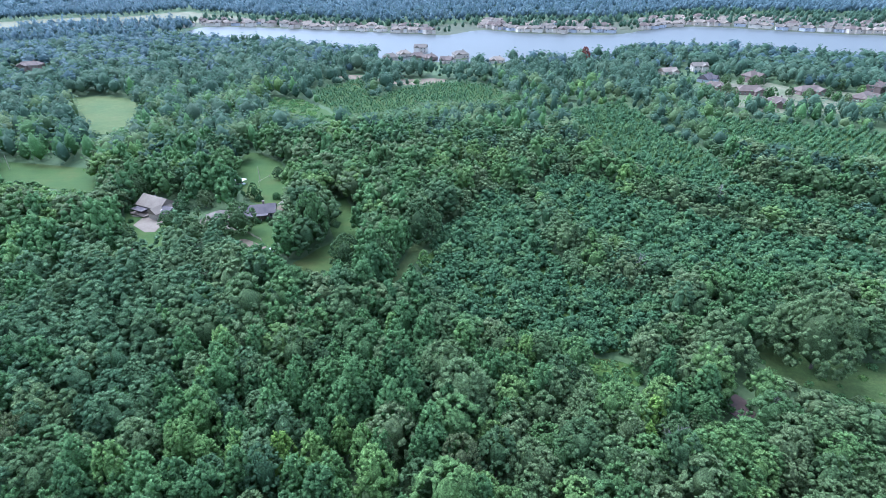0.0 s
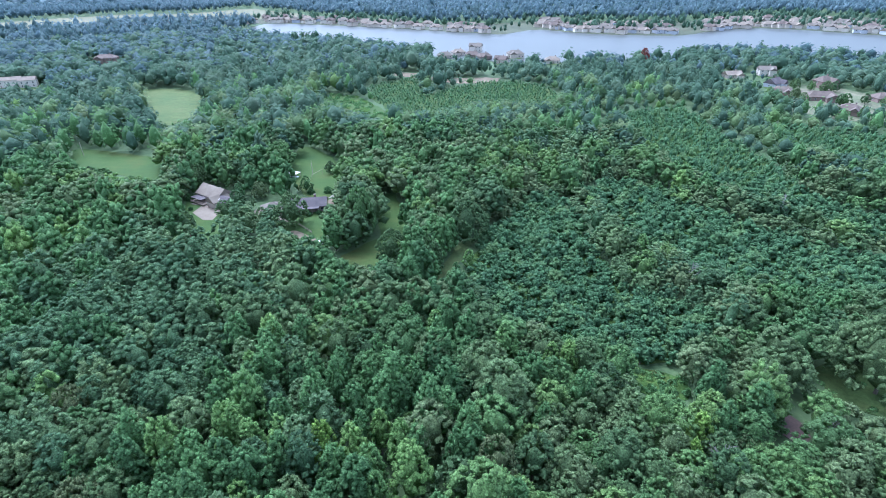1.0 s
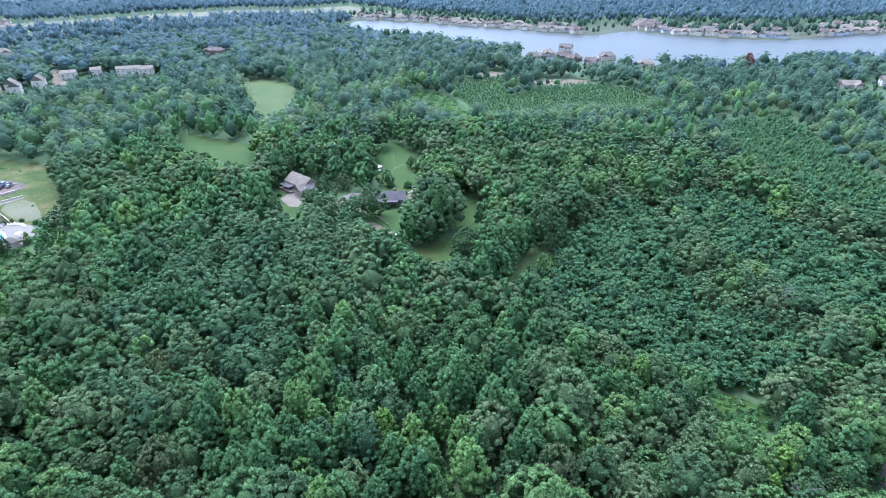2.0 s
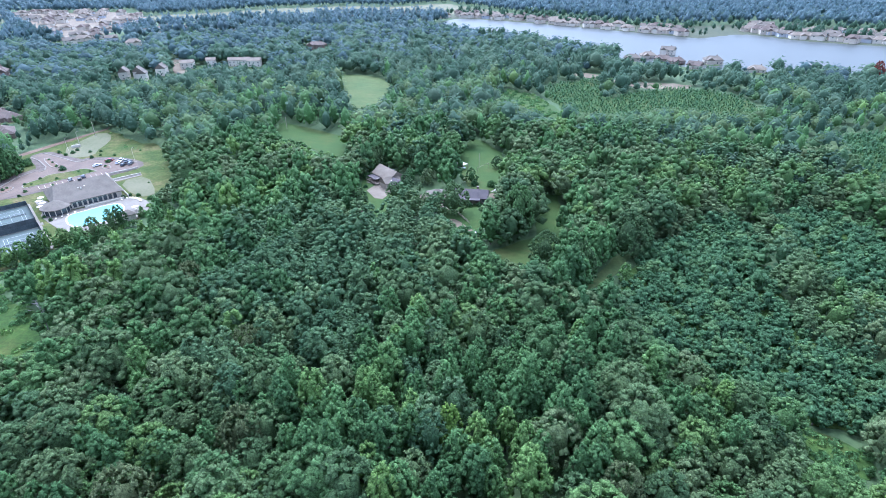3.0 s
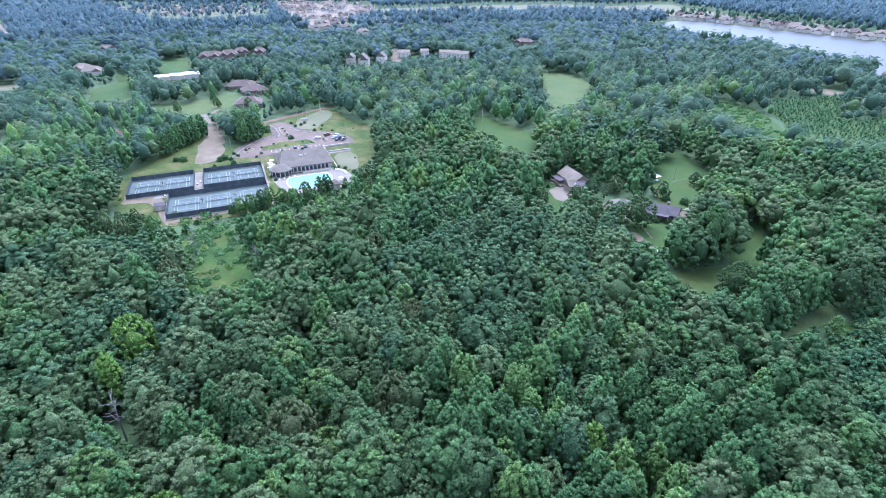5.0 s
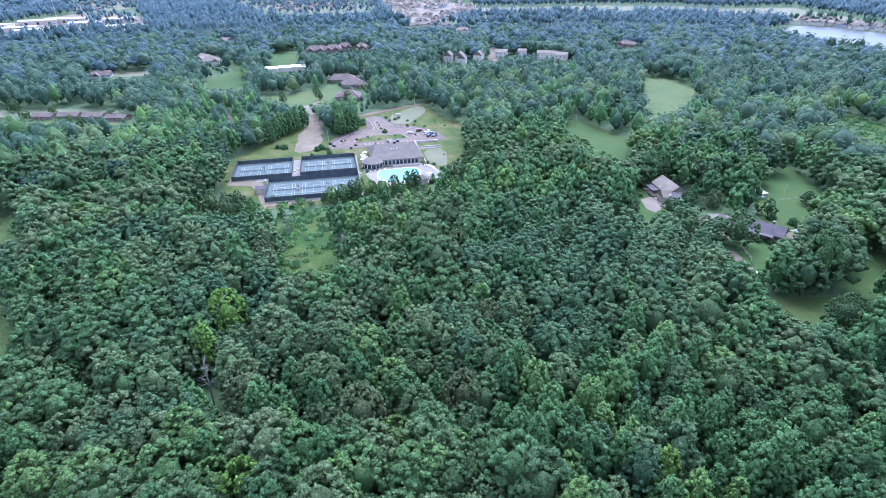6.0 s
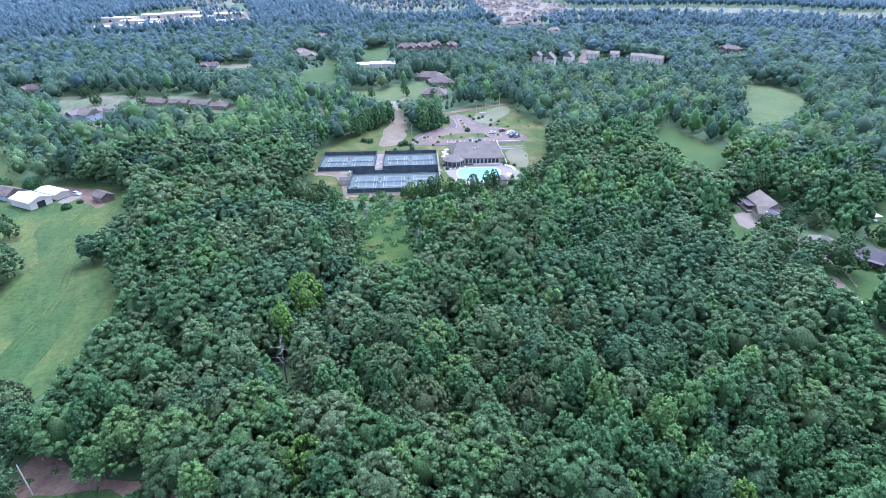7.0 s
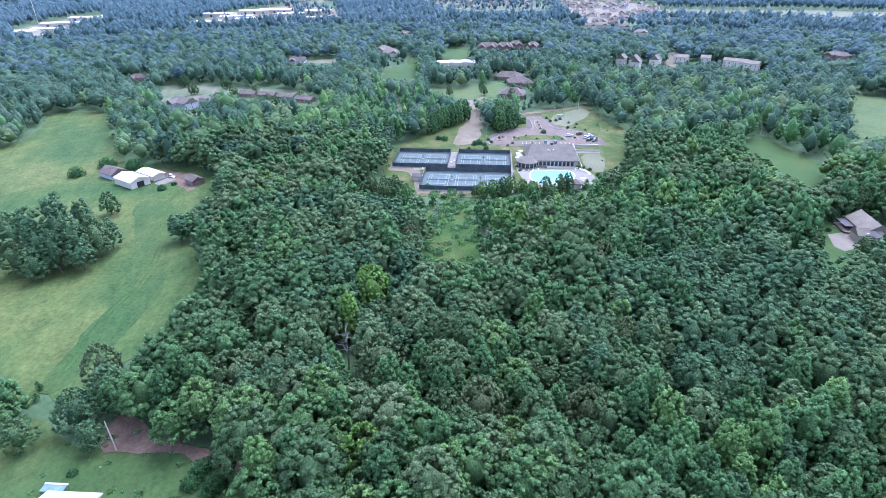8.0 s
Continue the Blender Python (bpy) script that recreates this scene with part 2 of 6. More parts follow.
M["wood"] = surface("weathered_wood", (0.22, 0.17, 0.13), (0.36, 0.29, 0.23), 0.5, 5, 0.85, bump=0.3, bump_dist=0.02)
M["tyre"] = surface("tyre_rubber", (0.02, 0.02, 0.02), (0.035, 0.035, 0.035), 1, 6, 0.85, world_space=False)
M["white_car"] = surface("white_car_paint", (0.72, 0.72, 0.72), (0.78, 0.78, 0.78), 0.3, 2, 0.25, bump=0, spec=0.5, world_space=False)
M["grey_car"] = surface("grey_car_paint", (0.16, 0.165, 0.18), (0.20, 0.205, 0.22), 0.3, 2, 0.25, 0.4, bump=0, world_space=False)
M["dark_car"] = surface("dark_car_paint", (0.03, 0.035, 0.05), (0.05, 0.055, 0.07), 0.3, 2, 0.25, 0.2, bump=0, world_space=False)
M["red_car"] = surface("red_car_paint", (0.20, 0.03, 0.025), (0.26, 0.045, 0.035), 0.3, 2, 0.25, 0.1, bump=0, world_space=False)
M["blue_tarp"] = surface("blue_tarp", (0.10, 0.14, 0.30), (0.17, 0.22, 0.40), 0.8, 4, 0.6, bump=0.4, bump_dist=0.05)


def glass_material():
    m, n, links, b = shader("window_glass", 0.06, 0.0, 0.6)
    b.inputs["Base Color"].default_value = (0.035, 0.045, 0.055, 1)
    return m


def water_material(name, colour, rough, wave, height):
    m, n, links, b = shader(name, rough, 0.0, 0.09)
    b.inputs["Base Color"].default_value = (*colour, 1)
    b.inputs["IOR"].default_value = 1.33
    t = n.new("ShaderNodeTexNoise")
    t.inputs["Scale"].default_value, t.inputs["Detail"].default_value = 1.0, 4
    links.new(coords(n, links, wave).outputs[0], t.inputs[0])
    bp = n.new("ShaderNodeBump")
    bp.inputs["Strength"].default_value, bp.inputs["Distance"].default_value = 0.25, height
    links.new(t.outputs[0], bp.inputs["Height"])
    links.new(bp.outputs[0], b.inputs["Normal"])
    return m


def net_material():
    m, n, links, b = shader("net_mesh", 0.8)
    b.inputs["Base Color"].default_value = (0.03, 0.035, 0.035, 1)
    air, mx = n.new("ShaderNodeBsdfTransparent"), n.new("ShaderNodeMixShader")
    mx.inputs[0].default_value = 0.22
    links.new(air.outputs[0], mx.inputs[1])
    links.new(b.outputs[0], mx.inputs[2])
    links.new(mx.outputs[0], n["Material Output"].inputs[0])
    return m


M["net"] = net_material()
M["glass"] = glass_material()
M["lake"] = water_material("lake_water", (0.046, 0.050, 0.044), 0.34, 0.35, 0.05)
M["pool"] = water_material("pool_water", (0.185, 0.400, 0.400), 0.25, 1.2, 0.02)

# ---- building helpers ----
from mathutils.geometry import tessellate_polygon


def mesh_arrays(name, verts, tris, mats, tone=None, smooth=False, index=None):
    """A mesh from arrays of corners and triangles; tone: one number a triangle."""
    me = bpy.data.meshes.new(name)
    n = len(tris)
    me.vertices.add(len(verts))
    me.vertices.foreach_set("co", np.ascontiguousarray(verts, dtype=np.float32).ravel())
    me.loops.add(3 * n)
    me.loops.foreach_set("vertex_index", np.ascontiguousarray(tris, dtype=np.int32).ravel())
    me.polygons.add(n)
    me.polygons.foreach_set("loop_start", np.arange(0, 3 * n, 3, dtype=np.int32))
    me.polygons.foreach_set("use_smooth", np.full(n, smooth, dtype=bool))
    if index is not None:
        me.polygons.foreach_set("material_index", np.ascontiguousarray(index, dtype=np.int32))
    if tone is not None:
        at = me.attributes.new("tone", "FLOAT", "FACE")
        at.data.foreach_set("value", np.ascontiguousarray(tone, dtype=np.float32))
    me.update(calc_edges=True)
    for m in mats if isinstance(mats, (list, tuple)) else [mats]:
        me.materials.append(m)
    return me


def part(name, bm, material, parent, label="", smooth=False):
    """Link a bmesh as one mesh object under a thing or a part."""
    me = bpy.data.meshes.new(name)
    bm.to_mesh(me)
    bm.free()
    if smooth:
        for p in me.polygons:
            p.use_smooth = True
    me.materials.append(material)
    ob = new(name, me)
    ob.parent = parent
    return tagged(ob, label)


def thing(name, m, label, category, group="", kind=""):
    ob = new(name)
    ob.matrix_world = m
    ob.empty_display_size = 0.5
    return tagged(ob, label, category, group, kind)


def box(bm, x0, y0, z0, x1, y1, z1, bevel=0.0):
    b = bmesh.new()
    bmesh.ops.create_cube(b, size=1)
    bmesh.ops.transform(b, matrix=Matrix.LocRotScale(((x0 + x1) / 2, (y0 + y1) / 2, (z0 + z1) / 2), None, (x1 - x0, y1 - y0, z1 - z0)), verts=b.verts)
    if bevel:
        bmesh.ops.bevel(b, geom=b.edges[:], offset=bevel, segments=1, affect="EDGES")
    join(bm, b)
    return bm


def join(bm, other):
    me = bpy.data.meshes.new("tmp")
    other.to_mesh(me)
    other.free()
    bm.from_mesh(me)
    bpy.data.meshes.remove(me)


def boxed(*args, **kw):
    return box(bmesh.new(), *args, **kw)


def tube(bm, a, b, ra, rb, sides=6, cap=True):
    """A tapered rod from a to b."""
    a, b = Vector(a), Vector(b)
    q = (b - a).to_track_quat("Z", "Y").to_matrix()
    rings = []
    for p, r in ((a, ra), (b, rb)):
        rings.append([bm.verts.new(p + q @ Vector((r * math.cos(k * math.tau / sides), r * math.sin(k * math.tau / sides), 0))) for k in range(sides)])
    for k in range(sides):
        bm.faces.new((rings[0][k], rings[0][(k + 1) % sides], rings[1][(k + 1) % sides], rings[1][k]))
    if cap:
        bm.faces.new(rings[1])
        bm.faces.new(rings[0][::-1])
    return bm


def solid(bm, pts, z0, z1):
    """An upright slab over an outline."""
    low = [bm.verts.new((x, y, z0)) for x, y in pts]
    top = [bm.verts.new((x, y, z1)) for x, y in pts]
    n = len(pts)
    area = sum(pts[k][0] * pts[(k + 1) % n][1] - pts[(k + 1) % n][0] * pts[k][1] for k in range(n))
    if area < 0:
        low.reverse(), top.reverse()
    for k in range(n):
        bm.faces.new((low[k], low[(k + 1) % n], top[(k + 1) % n], top[k]))
    for tri in tessellate_polygon([[v.co for v in top]]):
        a, b, c = (top[k] for k in tri)
        if len({a, b, c}) < 3:
            continue
        if (b.co - a.co).xy.cross((c.co - a.co).xy) < 0:
            b, c = c, b
        try:
            bm.faces.new((a, b, c))
        except ValueError:
            pass
    return bm


def rounded(pts, times=2):
    """An outline with its corners cut off and smoothed."""
    for _ in range(times):
        out = []
        for k, (x, y) in enumerate(pts):
            u, v = pts[(k + 1) % len(pts)]
            out += [(0.75 * x + 0.25 * u, 0.75 * y + 0.25 * v), (0.25 * x + 0.75 * u, 0.25 * y + 0.75 * v)]
        pts = out
    return pts


def ragged(pts, amount, step=6.0):
    """An outline cut into short steps, each pushed about a little."""
    out = []
    for k, (x, y) in enumerate(pts):
        u, v = pts[(k + 1) % len(pts)]
        n = max(1, int(math.hypot(u - x, v - y) / step))
        for j in range(n):
            px, py = x + (u - x) * j / n, y + (v - y) * j / n
            q = min(0.13, 0.15 / max(amount, 0.1))
            w = noise.noise_vector((px * q, py * q, 3.1))
            out.append((px + amount * w.x * 2, py + amount * w.y * 2))
    return out


def patch(name, pts, material, z, label, amount=1.5, times=1, height=None, category="ground"):
    """A low sheet of ground cover with a ragged edge."""
    pts = ragged(rounded(pts, times), amount) if amount else rounded(pts, times)
    bm = solid(bmesh.new(), pts, -0.3, z)
    me = bpy.data.meshes.new(name)
    bm.to_mesh(me)
    bm.free()
    me.materials.append(material)
    return tagged(new(name, me), label, category, kind="structure")


def inside(px, py, pts):
    """Which of the points lie within an outline."""
    px, py = np.asarray(px), np.asarray(py)
    hit = np.zeros(px.shape, bool)
    n = len(pts)
    for k in range(n):
        (x0, y0), (x1, y1) = pts[k], pts[(k + 1) % n]
        if y0 == y1:
            continue
        hit ^= ((y0 > py) != (y1 > py)) & (px < (x1 - x0) * (py - y0) / (y1 - y0) + x0)
    return hit


# ---- plan: clearings, fields, water ----
LAKE = [(-394, 828), (-432, 1021), (-324, 994), (-209, 950), (-129, 912), (-83, 894), (-13, 860), (4, 852), (59, 935), (100, 886), (148, 861), (212, 849), (261, 845), (298, 885), (352, 926), (405, 946), (460, 917), (545, 836), (618, 805), (662, 789), (482, 568), (457, 590), (422, 613), (393, 647), (343, 671), (284, 697), (226, 678), (187, 643), (147, 607), (118, 609), (96, 625), (51, 612), (9, 618), (-54, 633), (-81, 650), (-156, 707), (-250, 757)]
FAR_SHORE = [(-445, 1005), (-432, 1010), (-324, 982), (-209, 938), (-129, 900), (-83, 882), (-13, 848), (4, 846), (59, 923), (100, 874), (148, 849), (212, 838), (261, 834), (298, 873), (352, 914), (405, 934), (460, 905), (545, 824), (618, 793), (662, 777), (879, 1063), (709, 1104), (573, 1155), (467, 1166), (317, 1037), (178, 1050), (67, 1061), (-15, 1001), (-91, 982), (-312, 1130), (-483, 1147)]
FAR_FIELD_A = [(-792, 1214), (-667, 1201), (-593, 1357), (-510, 1274), (-306, 1108), (-406, 1086), (-617, 1085), (-753, 1068), (-784, 1025), (-860, 1129)]
FAR_FIELD_B = [(-1027, 633), (-1104, 793), (-968, 975), (-897, 1126), (-786, 1150), (-717, 973), (-834, 911), (-915, 788)]
HAY_FIELD = [(-310, 451), (-309, 463), (-287, 467), (-252, 451), (-229, 399), (-219, 368), (-223, 345), (-240, 359)]
GREEN_FIELD = [(-256, 293), (-246, 295), (-224, 290), (-188, 280), (-175, 256), (-172, 245), (-186, 248), (-209, 257), (-224, 264), (-230, 258)]
LAWN_BACK = [(-120, 309), (-108, 307), (-86, 283), (-78, 263), (-74, 231), (-82, 228), (-93, 238), (-106, 255)]
YARD_A = [(-135, 197), (-147, 232), (-135, 236), (-118, 222), (-107, 201), (-103, 174), (-114, 165)]
YARD_B = [(-107, 219), (-95, 232), (-73, 229), (-68, 198), (-68, 192), (-76, 188), (-91, 198), (-102, 210)]
LAWN_FRONT = [(-59, 174), (-53, 181), (-48, 189), (-45, 194), (-56, 237), (-45, 239), (-35, 193), (-33, 185), (-39, 174), (-44, 166), (-54, 168)]
PATH_EDGE = [(-6, 194), (-9, 184), (-17, 162), (-22, 158), (-16, 177), (-12, 191)]
STRIP = [(-144, 457), (-112, 439), (-77, 393), (-76, 366), (-111, 399), (-140, 427)]
PINE_FIELD = [(-118, 468), (-78, 529), (-58, 444), (-33, 487), (2, 511), (42, 491), (54, 440), (31, 403), (-11, 413), (-34, 380), (-65, 373)]
RED_TRACK = [(-112, 553), (-81, 551), (-46, 524), (2, 533), (2, 506), (-44, 498), (-78, 528), (-100, 532)]
PINES_A = [(-6, 187), (17, 239), (32, 239), (39, 196), (44, 164), (58, 151), (74, 145), (67, 130), (45, 119), (26, 123), (2, 134), (-9, 153)]
PINES_B = [(39, 246), (64, 262), (92, 224), (127, 194), (168, 174), (150, 149), (99, 159), (73, 167), (55, 196)]
PINES_C = [(83, 392), (136, 417), (142, 352), (149, 292), (147, 244), (186, 198), (173, 181), (147, 202), (111, 241), (94, 274), (87, 321)]
PINES_D = [(185, 372), (226, 349), (283, 327), (237, 266), (211, 280), (189, 296), (168, 319)]
CLEAR_R = [(91, 127), (101, 128), (108, 117), (123, 118), (132, 115), (117, 97), (102, 103), (91, 110), (86, 115)]
MUD = [(71, 106), (77, 105), (76, 96), (71, 96)]
CLEAR_S = [(38, 120), (49, 119), (54, 115), (50, 107), (40, 109)]
YARDS_R = [(223, 491), (279, 514), (299, 475), (332, 452), (363, 450), (319, 392), (278, 385), (239, 386), (203, 424)]
MEADOW = [(-469, -106), (-483, -152), (-438, -142), (-393, -149), (-389, -171), (-142, -85), (-155, -82), (-129, -69), (-138, -67), (-126, -59), (-133, -55), (-147, -42), (-181, -27), (-218, -35), (-250, -38), (-266, -26), (-290, -26), (-312, -40), (-324, -60), (-332, -75), (-344, -80), (-398, -94)]
GRASS_NEAR = [(-128, -85), (-128, -66), (-113, -54), (-109, -48), (-120, -45), (-106, -33), (-98, -16), (-86, -15), (-70, -16), (-80, -80)]
DIRT_NEAR = [(-108, -48), (-120, -46), (-119, -42), (-106, -33), (-102, -24), (-96, -15), (-91, -15), (-98, -25), (-103, -32), (-106, -41)]
SCRUB = [(-200, 58), (-216, 68), (-214, 86), (-197, 79), (-177, 80), (-166, 77), (-161, 69), (-162, 58), (-168, 48)]
MOWN = [(-269, -66), (-269, -45), (-215, -36), (-161, -47), (-133, -62), (-138, -69), (-170, -58), (-212, -52)]
YARDS_L = [(-529, -83), (-564, -75), (-556, -55), (-505, 22), (-481, 42), (-440, 37), (-441, -16), (-433, -43), (-440, -63), (-481, -73)]
YARD_3 = [(-658, 43), (-657, 97), (-622, 91), (-624, 67)]
YARD_4 = [(-546, 121), (-574, 136), (-574, 155), (-639, 173), (-634, 185), (-522, 152), (-506, 125)]
FIELD_W = [(-688, 230), (-668, 267), (-562, 217), (-547, 190), (-616, 207)]
FIELD_5 = [(-521, 111), (-561, 133), (-593, 165), (-493, 143)]
LAWN_B = [(-460, 140), (-450, 173), (-465, 212), (-438, 212), (-411, 194), (-406, 166), (-408, 155)]
DRIVE_B = [(-443, 168), (-437, 172), (-340, 144), (-322, 137), (-330, 131), (-382, 152)]
BROWN_P = [(-551, 466), (-539, 475), (-464, 411), (-469, 399)]
RED_L = [(-435, 102), (-403, 105), (-376, 96), (-404, 92)]
SUBDIVISION = [(-1426, 792), (-1178, 939), (-967, 798), (-806, 546), (-914, 574)]
WORKS_A = [(-1104, -366), (-1240, -363), (-1462, -305), (-1345, -262), (-1213, -303), (-1082, -313)]
WORKS_B = [(-1177, -102), (-1397, 1), (-1561, 127), (-1381, 214), (-1111, 170), (-1147, 90), (-1114, -79)]

TOWN = [(-1721, 468), (-1354, 756), (-1106, 616), (-1171, 438)]
TOWN_2 = [(-1890, 125), (-1870, 290), (-1577, 235), (-1531, 101)]

# the club's own axes: along the courts, and away from the woods
U, V, CLUB = Vector((0.41, 0.912)), Vector((-0.912, 0.41)), Vector((-275, 64))


def club(a, b):
    p = CLUB + U * a + V * b
    return (p.x, p.y)


CLUB_YAW = math.degrees(math.atan2(U.y, U.x))
CLUB_LAND = [club(*p) for p in ((-6, -12), (-6, 30), (4, 52), (26, 92), (30, 100), (43, 92), (47, 68), (54, 68), (62, 79), (71, 88), (69, 106), (74, 120), (90, 128), (124, 146), (128, 130), (132, 96), (140, 84), (132, 14), (112, 0), (106, -6), (96, -33), (74, -26), (66, -36), (40, -40), (16, -40), (10, -24))]

# wood below the courts, kept low to fit the camera's view of them
COURT_VIEW_WOOD = [club(*p) for p in ((-14, -20), (16, -24), (40, -34), (66, -30), (74, -20), (98, -26), (112, -2), (124, -10), (116, -50), (96, -72), (60, -74), (20, -74), (-10, -60))]
# houses among trees: place and width of the yard
HOMES = [(-131, 226, 11), (-98, 213, 8), (-84, 219, 9), (-72, 186, 7), (217, 541, 9), (252, 554, 9), (237, 502, 9), (-61, 645, 11), (-47, 668, 9), (-28, 698, 9), (-16, 640, 10), (-30, 650, 9), (3, 614, 9), (19, 651, 11)]
HOMES += [(58, 616, 11), (-439, 597, 13), (-642, 49, 12), (-596, -104, 9), (-461, -54, 12), (-486, -6, 10), (-476, 9, 10), (-463, 23, 10), (-449, 36, 10), (-644, 278, 14), (-639, 297, 12), (-646, 316, 10), (-632, 332, 9), (-472, 226, 14)]
HOMES += [(-447, 224, 13), (-407, 198, 13), (-558, 205, 20), (-497, 366, 8), (-487, 374, 8), (-474, 367, 8), (-479, 394, 8), (-483, 437, 12), (-470, 458, 8), (-449, 462, 9), (-440, 467, 8), (-426, 468, 12), (-695, 538, 12), (-788, 513, 14)]
HOMES += [(-802, 543, 14), (-809, 569, 14), (-767, 560, 14), (-845, 533, 14), (-780, 634, 14), (-806, 689, 14), (-772, 695, 14), (-776, 732, 14), (-737, 731, 14), (-696, 719, 14), (-813, 221, 10), (-675, 156, 10), (-647, 156, 10)]


def yard_of(x, y, half, deep, back=9):
    """The four corners of a yard that opens from a house towards the camera."""
    d = Vector((-x, -y)).normalized()
    s = Vector((-d.y, d.x)) * half
    p, q = Vector((x, y)) - d * back, Vector((x, y)) + d * deep
    return [tuple(p - s), tuple(p + s), tuple(q + s * 0.7), tuple(q - s * 0.7)]


# cleared and low strips fitted to the view, so each house shows
YARDS = [yard_of(x, y, w, 15) for x, y, w in HOMES]
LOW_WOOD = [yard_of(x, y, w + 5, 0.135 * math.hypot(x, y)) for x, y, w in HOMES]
CLEAR = [LAKE, FAR_SHORE, FAR_FIELD_A, FAR_FIELD_B, HAY_FIELD, GREEN_FIELD, LAWN_BACK, YARD_A, YARD_B, LAWN_FRONT, PATH_EDGE, STRIP, PINE_FIELD, RED_TRACK,
         PINES_A, PINES_B, PINES_C, PINES_D, CLEAR_R, CLEAR_S, MUD, YARDS_R, MEADOW, GRASS_NEAR, SCRUB, YARDS_L, YARD_3, YARD_4, FIELD_W, FIELD_5, LAWN_B, DRIVE_B,
         BROWN_P, RED_L, SUBDIVISION, WORKS_A, WORKS_B, TOWN, TOWN_2, CLUB_LAND] + YARDS

# land kept open to the camera, and the height that may be hidden
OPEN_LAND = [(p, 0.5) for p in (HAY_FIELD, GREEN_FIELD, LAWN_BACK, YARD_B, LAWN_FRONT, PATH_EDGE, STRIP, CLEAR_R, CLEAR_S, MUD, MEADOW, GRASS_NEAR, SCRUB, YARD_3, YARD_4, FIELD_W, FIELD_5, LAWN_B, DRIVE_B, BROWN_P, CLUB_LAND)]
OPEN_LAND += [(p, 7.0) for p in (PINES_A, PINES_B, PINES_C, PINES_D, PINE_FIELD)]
FAR_OPEN = [TOWN, TOWN_2, SUBDIVISION, WORKS_A, WORKS_B, FAR_FIELD_A, FAR_FIELD_B]

# ---- the ground: one sheet to the horizon, with the open land laid on it ----
gx = np.linspace(-3600, 2400, 121)
gy = np.linspace(-1500, 3600, 103)
GX, GY = np.meshgrid(gx, gy)
gi = np.arange(GX.size).reshape(GX.shape)
quads = np.stack([gi[:-1, :-1], gi[:-1, 1:], gi[1:, 1:], gi[1:, :-1]], -1).reshape(-1, 4)
ground = new("ground", mesh_arrays("ground", np.stack([GX.ravel(), GY.ravel(), np.zeros(GX.size)], 1), np.concatenate([quads[:, [0, 1, 2]], quads[:, [0, 2, 3]]]), M["forest_floor"]))
tagged(ground, "dark leafy forest floor with green undergrowth", "ground", kind="structure")

patch("lake_water", LAKE, M["lake"], 0.16, "calm pale lake reflecting the overcast sky", 2, 2, category="water")
patch("far_shore", FAR_SHORE, M["shore"], 0.102, "pale grassy lakeshore with house lots", 3)
patch("field", FAR_FIELD_A, M["dry"], 0.104, "pale far-off hay fields beyond the lake", 4)
patch("field", FAR_FIELD_B, M["dry"], 0.106, "pale far-off open fields", 4)
patch("field", HAY_FIELD, M["hay"], 0.108, "small yellow-green hay field among trees", 1.5)
patch("field", GREEN_FIELD, M["lawn"], 0.110, "bright green mown field behind the trees", 1.5)
patch("lawn", LAWN_BACK, M["lawn"], 0.112, "green lawn behind the brick house", 1.2)
patch("yard", YARD_A, M["lawn"], 0.114, "shaded yard round the pale house", 1.0)
patch("yard", YARD_B, M["lawn"], 0.116, "green front lawn of the long house", 1.0)
patch("lawn", LAWN_FRONT, M["lawn"], 0.118, "mown grass ride beside the plantation", 1.0)
patch("grass_path", PATH_EDGE, M["hay"], 0.12, "grassy track along the plantation's edge", 0.8)
patch("field", STRIP, M["lawn"], 0.120, "narrow green strip of young growth", 1.5)
patch("field", PINE_FIELD, M["lawn"], 0.122, "green field of young planted pines", 2)
patch("dirt_track", RED_TRACK, M["tan_earth"], 0.12, "reddish dirt track along the tree line", 1.5)
for block in (PINES_A, PINES_B, PINES_C, PINES_D):
    patch("plantation_floor", block, M["scrub"], 0.105, "weedy green ground under planted pines", 2)
patch("clearing", CLEAR_R, M["mown"], 0.124, "small grassy clearing with pale dry patches", 1.2)
patch("mud_pool", MUD, M["mud"], 0.126, "dark red muddy hollow in the woods", 1.0)
patch("clearing", CLEAR_S, M["scrub"], 0.128, "small grassy gap in the woods", 1.0)
patch("yard", YARDS_R, M["pale_yard"], 0.130, "green lawns round the brick houses", 2)
patch("meadow", MEADOW, M["meadow"], 0.132, "long yellow-green hay meadow", 1.5, 1)
patch("mown_strip", MOWN, M["mown"], 0.20, "mown green strip along the wood", 0.9, 3)
patch("meadow", GRASS_NEAR, M["mown"], 0.134, "rough grass and weeds beside the wood", 1.0)
patch("bare_bank", DIRT_NEAR, M["red_earth"], 0.23, "bare reddish earth bank under the trees", 0.8)
patch("clearing", SCRUB, M["scrub"], 0.136, "overgrown green clearing below the courts", 1.5)
patch("yard", YARDS_L, M["pale_yard"], 0.138, "pale lawns round a row of houses", 2)
patch("yard", YARD_3, M["dry"], 0.140, "pale grass beside a far house", 2)
patch("field", YARD_4, M["lawn"], 0.142, "green field beside far houses", 2)
patch("field", FIELD_W, M["lawn"], 0.144, "green paddock behind the white barn", 2)
patch("field", FIELD_5, M["lawn"], 0.146, "green paddock between tree belts", 2)
patch("lawn", LAWN_B, M["hay"], 0.148, "lawn in front of the brown-roofed houses", 2)
patch("dirt_road", DRIVE_B, M["gravel"], 0.14, "pale gravel road through the trees", 1)
patch("dirt_patch", BROWN_P, M["tan_earth"], 0.150, "bare tan earth beside new houses", 1.5)
